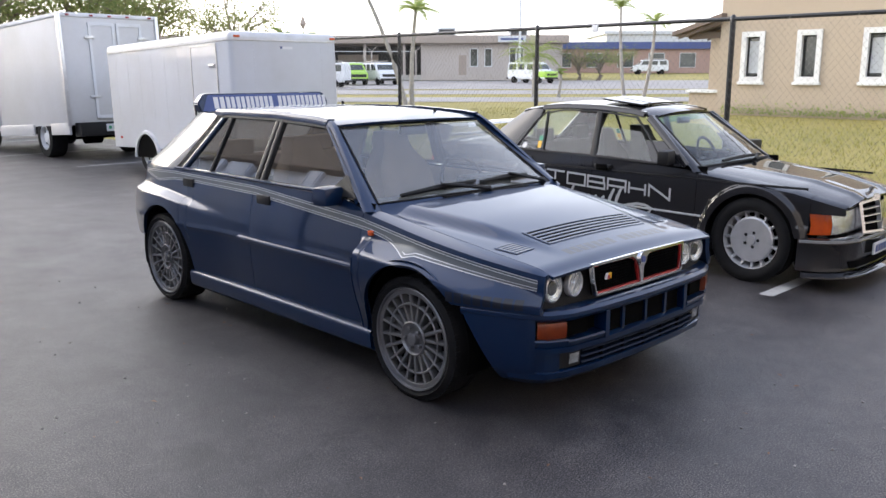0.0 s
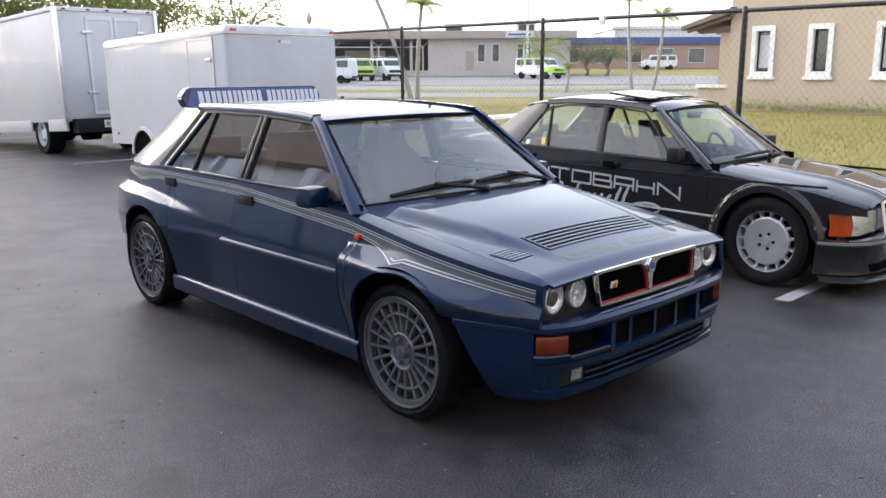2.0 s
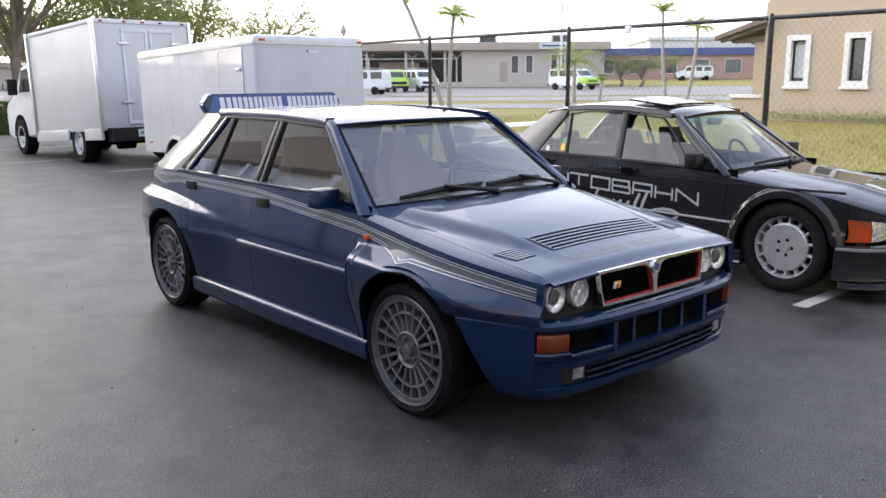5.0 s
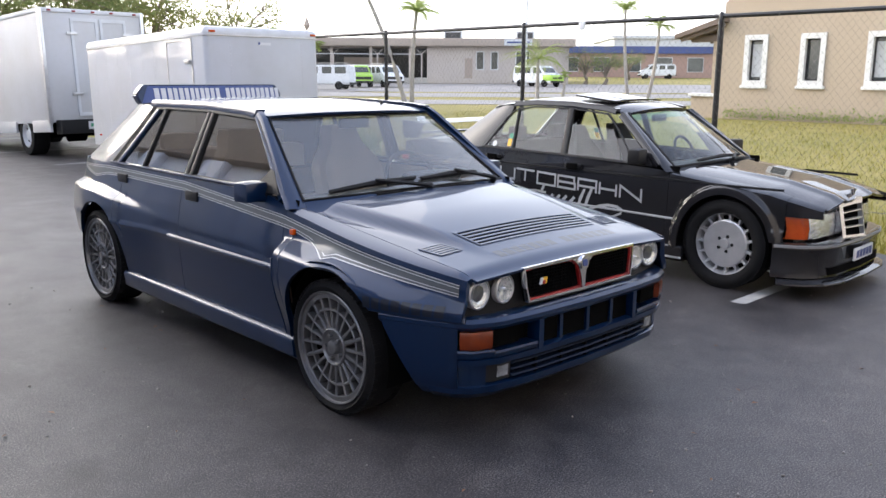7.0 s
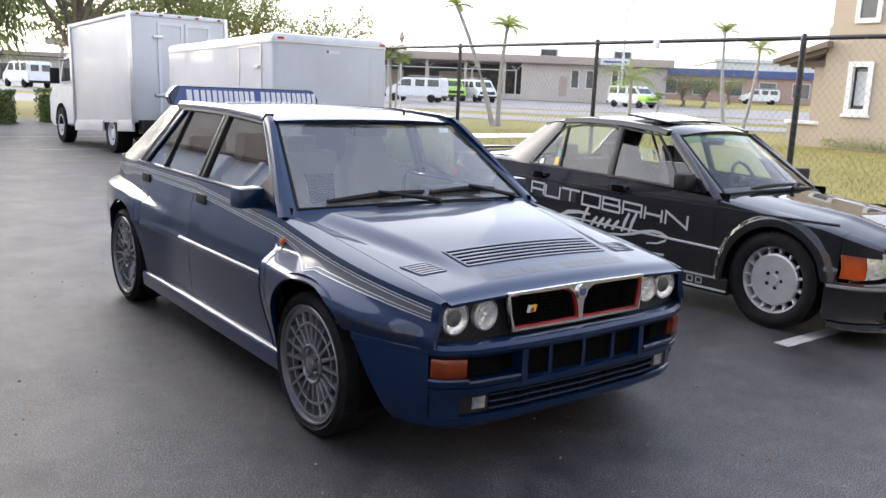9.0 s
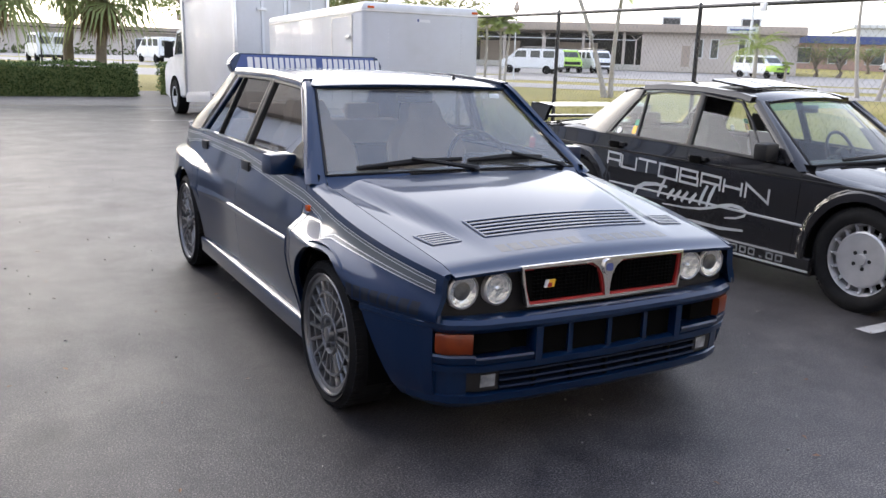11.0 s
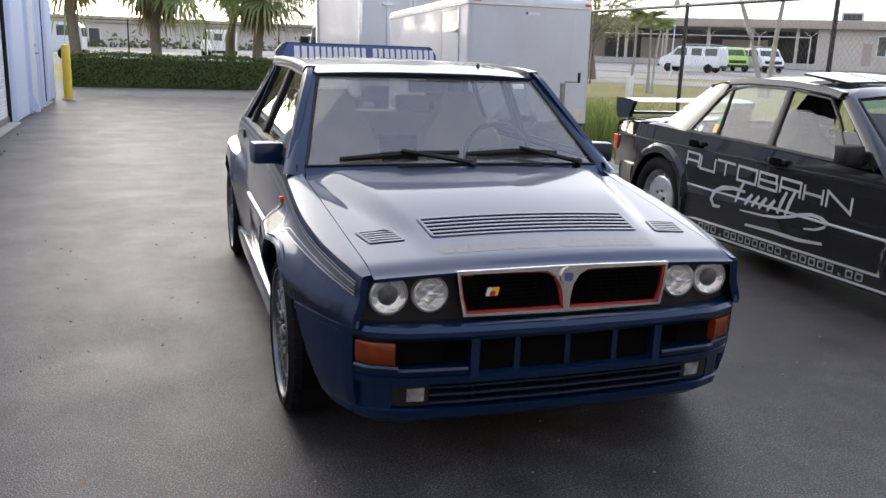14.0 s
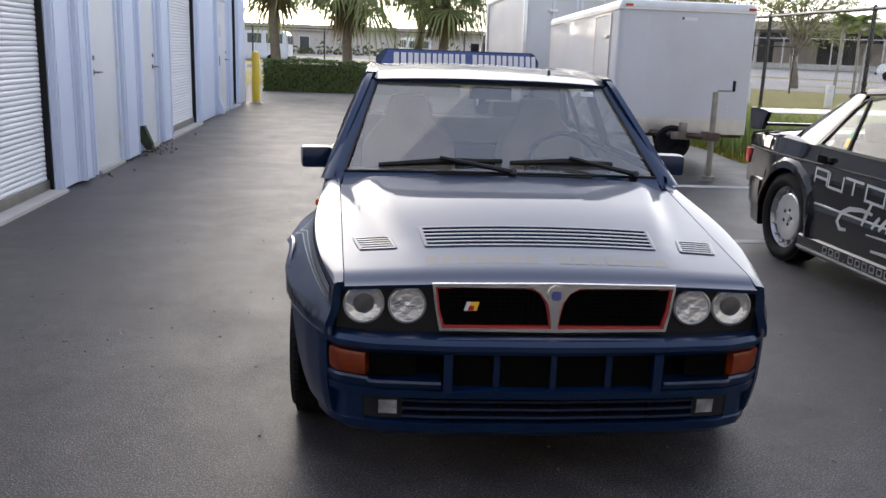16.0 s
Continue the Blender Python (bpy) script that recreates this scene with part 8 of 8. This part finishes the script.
def fan_frond(bm, base, az, el, stalk, size, rng):
    d = Vector((math.cos(az) * math.cos(el), math.sin(az) * math.cos(el), math.sin(el)))
    c = Vector(base) + d * stalk
    side = Vector((-math.sin(az), math.cos(az), 0))
    upv = side.cross(d)
    n = 21
    for k in range(n):
        a = radians(-105 + 210 * k / (n - 1)) + rng.uniform(-0.05, 0.05)
        q = (d * math.cos(a) + side * math.sin(a)).normalized()
        L = size * (0.75 + 0.25 * math.cos(a)) * rng.uniform(0.85, 1.1)
        w = q.cross(upv).normalized() * size * 0.030
        m = c + q * L * 0.6 + upv * size * 0.05
        tip = c + q * L + Vector((0, 0, -L * rng.uniform(0.35, 0.85)))
        vs = [bm.verts.new(v) for v in (c, m - w, tip, m + w)]
        bm.faces.new(vs)


def cabbage_palm(x, y, h, seed, dense=44):
    rng = random.Random(seed)
    t = thing("cabbage_palm", "cabbage palm with fan fronds and a brown skirt", "palm tree", at=pose(x, y, rise(x, y) - 0.05), group="cabbage palms behind the hedge")
    pts = [(0.06 * math.sin(k * 0.9 + seed), 0.05 * math.cos(k * 1.3 + seed), h * k / 8) for k in range(9)]
    part("trunk", tubed(pts, [0.24, 0.20, 0.19, 0.185, 0.18, 0.18, 0.18, 0.19, 0.20], 12), "bark", t)
    head = Vector(pts[-1])
    live, dead = bmesh.new(), bmesh.new()
    for k in range(dense):
        az = rng.uniform(0, 2 * math.pi)
        el = rng.uniform(-0.75, 1.25)
        fan_frond(live, head + Vector((0, 0, rng.uniform(-0.3, 0.3))), az, el, rng.uniform(0.8, 1.8), rng.uniform(1.1, 1.65), rng)
    for k in range(dense // 3):
        az = rng.uniform(0, 2 * math.pi)
        fan_frond(dead, head + Vector((0, 0, -0.3)), az, rng.uniform(-1.35, -0.8), rng.uniform(0.4, 1.0), rng.uniform(0.7, 1.1), rng)
    part("crown", live, "frond", t, "green fan fronds", smooth=False)
    part("dry_skirt", dead, "frond_dead", t, "hanging dry brown fronds", smooth=False)


cabbage_palm(-3.75, 30.5, 4.5, 1, 56)
cabbage_palm(-0.95, 30.0, 3.9, 2, 60)
cabbage_palm(2.75, 30.5, 3.7, 3, 62)
cabbage_palm(-7.6, 31.0, 4.2, 4, 52)


def broadleaf(x, y, h, spread, seed, material="leaf", n=9000, label="broad leafy tree with gaps of sky in its crown", low=0.42):
    rng = random.Random(seed)
    t = thing("tree", label, "tree", at=pose(x, y, rise(x, y) - 0.05))
    bm = bmesh.new()
    base = [Vector((0.15 * math.sin(k + seed), 0.12 * math.cos(k * 1.7), h * 0.45 * k / 5)) for k in range(6)]
    tube(bm, base, [0.26, 0.22, 0.20, 0.18, 0.16, 0.15], 10)
    clumps = []
    for k in range(11):
        az = 2 * math.pi * k / 11 + rng.uniform(-0.3, 0.3)
        L = spread * rng.uniform(0.5, 1.0)
        end = base[-1] + Vector((math.cos(az) * L, math.sin(az) * L, h * rng.uniform(0.05, 0.5)))
        mid = base[-1].lerp(end, 0.5) + Vector((0, 0, h * 0.08))
        st_ = base[3 + k % 3]
        tube(bm, [st_, mid, end], [0.10, 0.06, 0.025], 6)
        clumps += [(mid, spread * 0.30), (end, spread * 0.34)]
        for _ in range(4):
            e2 = end + Vector((rng.gauss(0, 0.35), rng.gauss(0, 0.35), rng.gauss(0.1, 0.3))) * spread * 0.55
            tube(bm, [mid.lerp(end, 0.6), e2], [0.035, 0.012], 5)
            clumps.append((e2, spread * rng.uniform(0.13, 0.24)))
    part("trunk", bm, "bark", t, "brown trunk with forked limbs")
    bm = bmesh.new()
    spots = []
    tot = sum(r * r for _, r in clumps)
    for c, r in clumps:
        for _ in range(int(n * r * r / tot)):
            v = Vector((rng.gauss(0, 1), rng.gauss(0, 1), rng.gauss(0, 0.75))) * r * 0.55
            if (c + v).z > h * low * 0.8:
                spots.append(c + v)
    leaf_cloud(bm, spots, 0.085, rng)
    part("crown", bm, material, t, "uneven crown of small leaves", smooth=False)


broadleaf(6.0, 29.5, 8.2, 4.4, 21, n=19000)
broadleaf(2.2, 35.0, 8.0, 4.2, 22, n=15000)
broadleaf(11.3, 33.0, 6.6, 2.9, 23, "leaf_pale", 7500, "thin pale-leaved tree with open gaps", 0.3)
broadleaf(15.5, 36.0, 5.6, 2.5, 24, "leaf_pale", 4200, "thin pale-leaved tree with open gaps", 0.3)
broadleaf(22.3, 40.0, 5.8, 2.8, 27, "leaf_pale", 4200, "thin pale-leaved tree with open gaps", 0.3)
broadleaf(9.0, 38.0, 6.0, 3.0, 25, n=8000)
broadleaf(-9.5, 38.0, 6.0, 3.0, 26, n=6000)
for _a, _b, _s in ((98, 17.0, 31), (100, 15.0, 32), (120, 24.0, 33)):
    _p = st(_a, _b)
    broadleaf(_p.x, _p.y, 3.6, 2.2, _s, n=1500, label="distant rounded shrub-like tree", low=0.1)


# ---- north side beyond the hedge ----
def build_north():
    d = thing("storage_building", "long grey-beige storage building with a tan roof edge", "building")
    part("wall", boxed(-75, 34, 110, 122, -0.2, 3.1), "far_wall", d, "grey-beige wall")
    part("roof", boxed(-75.5, 34.5, 109.5, 122.5, 3.1, 3.9, bevel=0.1), "far_fascia", d, "tan-brown roof edge")
    for k in range(4):
        x = -60 + 26 * k
        w = part("window", boxed(x, x + 1.2, 109.93, 110.05, 0.2, 2.4), "far_shade", d, "dark doorway")
        part("window_frame", boxed(x - 0.1, x + 1.3, 109.96, 110.02, 0.15, 2.5), "far_pale", w)
    bm = bmesh.new()
    rng = random.Random(4)
    leaf_cloud(bm, [Vector((rng.uniform(-40, 30), 104 + rng.gauss(0, 0.8), abs(rng.gauss(0, 0.9)) * (0.4 + 0.6 * math.sin(k * 0.013) ** 2) + 0.3)) for k in range(1700)], 0.28, rng)
    solo("far_shrubs", bm, "far_leaf", "row of distant shrubs before the storage building", "shrubs", kind="stuff", smooth=False)
    for x, y, turn in ((3.9, 66, 95), (-9.6, 70, 90), (13.5, 74, 100), (-7.4, 52, 175)):
        z = rise(x, y)
        v = thing("delivery_van", "white delivery van seen from behind over the hedge", "van", at=Matrix.Translation((x, y, z)) @ Matrix.Rotation(radians(turn), 4, "Z"), group="vans beyond the hedge")
        for name, me in VANS["far_white"]:
            if name != "roof_rack":
                part(name, me, None, v)
        part("rear_window", boxed(-2.70, -2.60, 0.15, 0.75, 1.35, 1.85), "window_dark", v)
        part("rear_window", boxed(-2.70, -2.60, -0.75, -0.15, 1.35, 1.85), "window_dark", v)
    f = thing("north_fence", "thin dark fence posts and rail beyond the hedge", "fence")
    for k in range(12):
        x = -14 + 3.0 * k
        part("post", boxed(x - 0.03, x + 0.03, 33.97, 34.03, -0.1, 2.1), "fence_black", f)
    part("rail", boxed(-14, 19, 33.98, 34.02, 2.02, 2.06), "fence_black", f)
    bm = bmesh.new()
    sheet(bm, [[(x, y, rise(x, y) - 0.015) for x in np.linspace(-60, 40, 20)] for y in (44, 46, 50, 54)])
    solo("north_road", bm, "road", "pale road beyond the hedge", "road", kind="structure")
    s = thing("street_sign", "red and white road sign on a thin post", "sign", at=pose(-8.7, 48, rise(-8.7, 48)))
    part("post", tubed([(0, 0, 0), (0, 0, 1.6)], 0.04, 8), "steel", s)
    part("plate", boxed(-0.5, 0.5, -0.03, 0.03, 1.2, 1.9, bevel=0.02), "red", s)


build_north()


def build_poles():
    for a, t, h, r in ((95, 0.080, 12.0, 0.16), (60, -0.175, 5.6, 0.05), (110, -0.06, 10.0, 0.05), (110, 0.34, 9.0, 0.05)):
        p = SO + SA * a + SB * (a * t)
        o = thing("street_pole", "thin grey street pole", "pole", at=pose(p.x, p.y, rise(p.x, p.y) - 0.1), group="far street poles")
        part("shaft", tubed([(0, 0, 0), (0, 0, h)], [r, r * 0.6], 8), "far_pale", o)
        if a == 60:
            part("finial", tubed([(0, 0, h - 1.1), (0, 0, h - 0.75), (0, 0, h - 0.2)], [0.04, 0.24, 0.03], 8), "far_fascia", o, "folded dark umbrella-like top")
        elif h > 11:
            part("crossarm", boxed(-1.0, 1.0, -0.06, 0.06, h - 0.8, h - 0.65), "far_fascia", o)
    for a, b in ((30, -8.5), (32, -10.8), (31, -13.2), (30.5, -6.0)):
        p = st(a, b)
        o = thing("marker_post", "short weathered white marker post in the grass", "post", at=pose(p.x, p.y, p.z - 0.05), group="marker posts")
        part("stake", boxed(-0.10, 0.10, -0.10, 0.10, 0, 0.75, bevel=0.03), "trim_white", o)


build_poles()


# ---- litter on the asphalt ----
def build_litter():
    rng = random.Random(17)
    for name, label, n, size, material in (("fallen_leaves", "scattered small dry leaves on the asphalt", 120, 0.0135, "dead_leaf"), ("stone_chips", "scattered pale stone chips on the asphalt", 480, 0.0058, "pebble")):
        bm = bmesh.new()
        for _ in range(n):
            x, y = rng.uniform(-3.2, 4.2), rng.uniform(-3.0, 14.0) if rng.random() < 0.35 else rng.uniform(-2.6, 3.0)
            s = size * rng.uniform(0.5, 1.5)
            a = rng.uniform(0, 6.28)
            if name == "fallen_leaves":
                u, w = Vector((math.cos(a), math.sin(a), 0)) * s, Vector((-math.sin(a), math.cos(a), 0)) * s * 0.5
                c = Vector((x, y, 0.004))
                vs = [bm.verts.new(q) for q in (c - u, c + w + Vector((0, 0, 0.006)), c + u + Vector((0, 0, 0.003)), c - w + Vector((0, 0, 0.004)))]
                bm.faces.new(vs)
            else:
                bmesh.ops.create_icosphere(bm, subdivisions=1, radius=s, matrix=Matrix.Translation((x, y, s * 0.4)) @ Matrix.Rotation(a, 4, "Z") @ Matrix.Diagonal((1, 0.7, 0.6, 1)))
        solo(name, bm, material, label, "litter", kind="stuff", smooth=False)


build_litter()


# ---- unseen walls added behind the walk to block sky light and darken reflections ----
def build_unseen_walls():
    bm = bmesh.new()
    box(bm, -17.2, 15.0, -10.4, -10.0, -0.05, 8.5)
    solo("light_block_south", bm, "far_wall", "unseen plain grey-beige wall added to block sky light", "wall", kind="structure")
    # second unseen wall, added for the car's flank to reflect brown
    bm = bmesh.new()
    box(bm, -17.2, -16.9, -10.0, 1.0, -0.05, 5.0)
    solo("reflected_wall_southwest", bm, "far_brick", "unseen plain reddish-brown wall added for darker reflections", "wall", kind="structure")


build_unseen_walls()
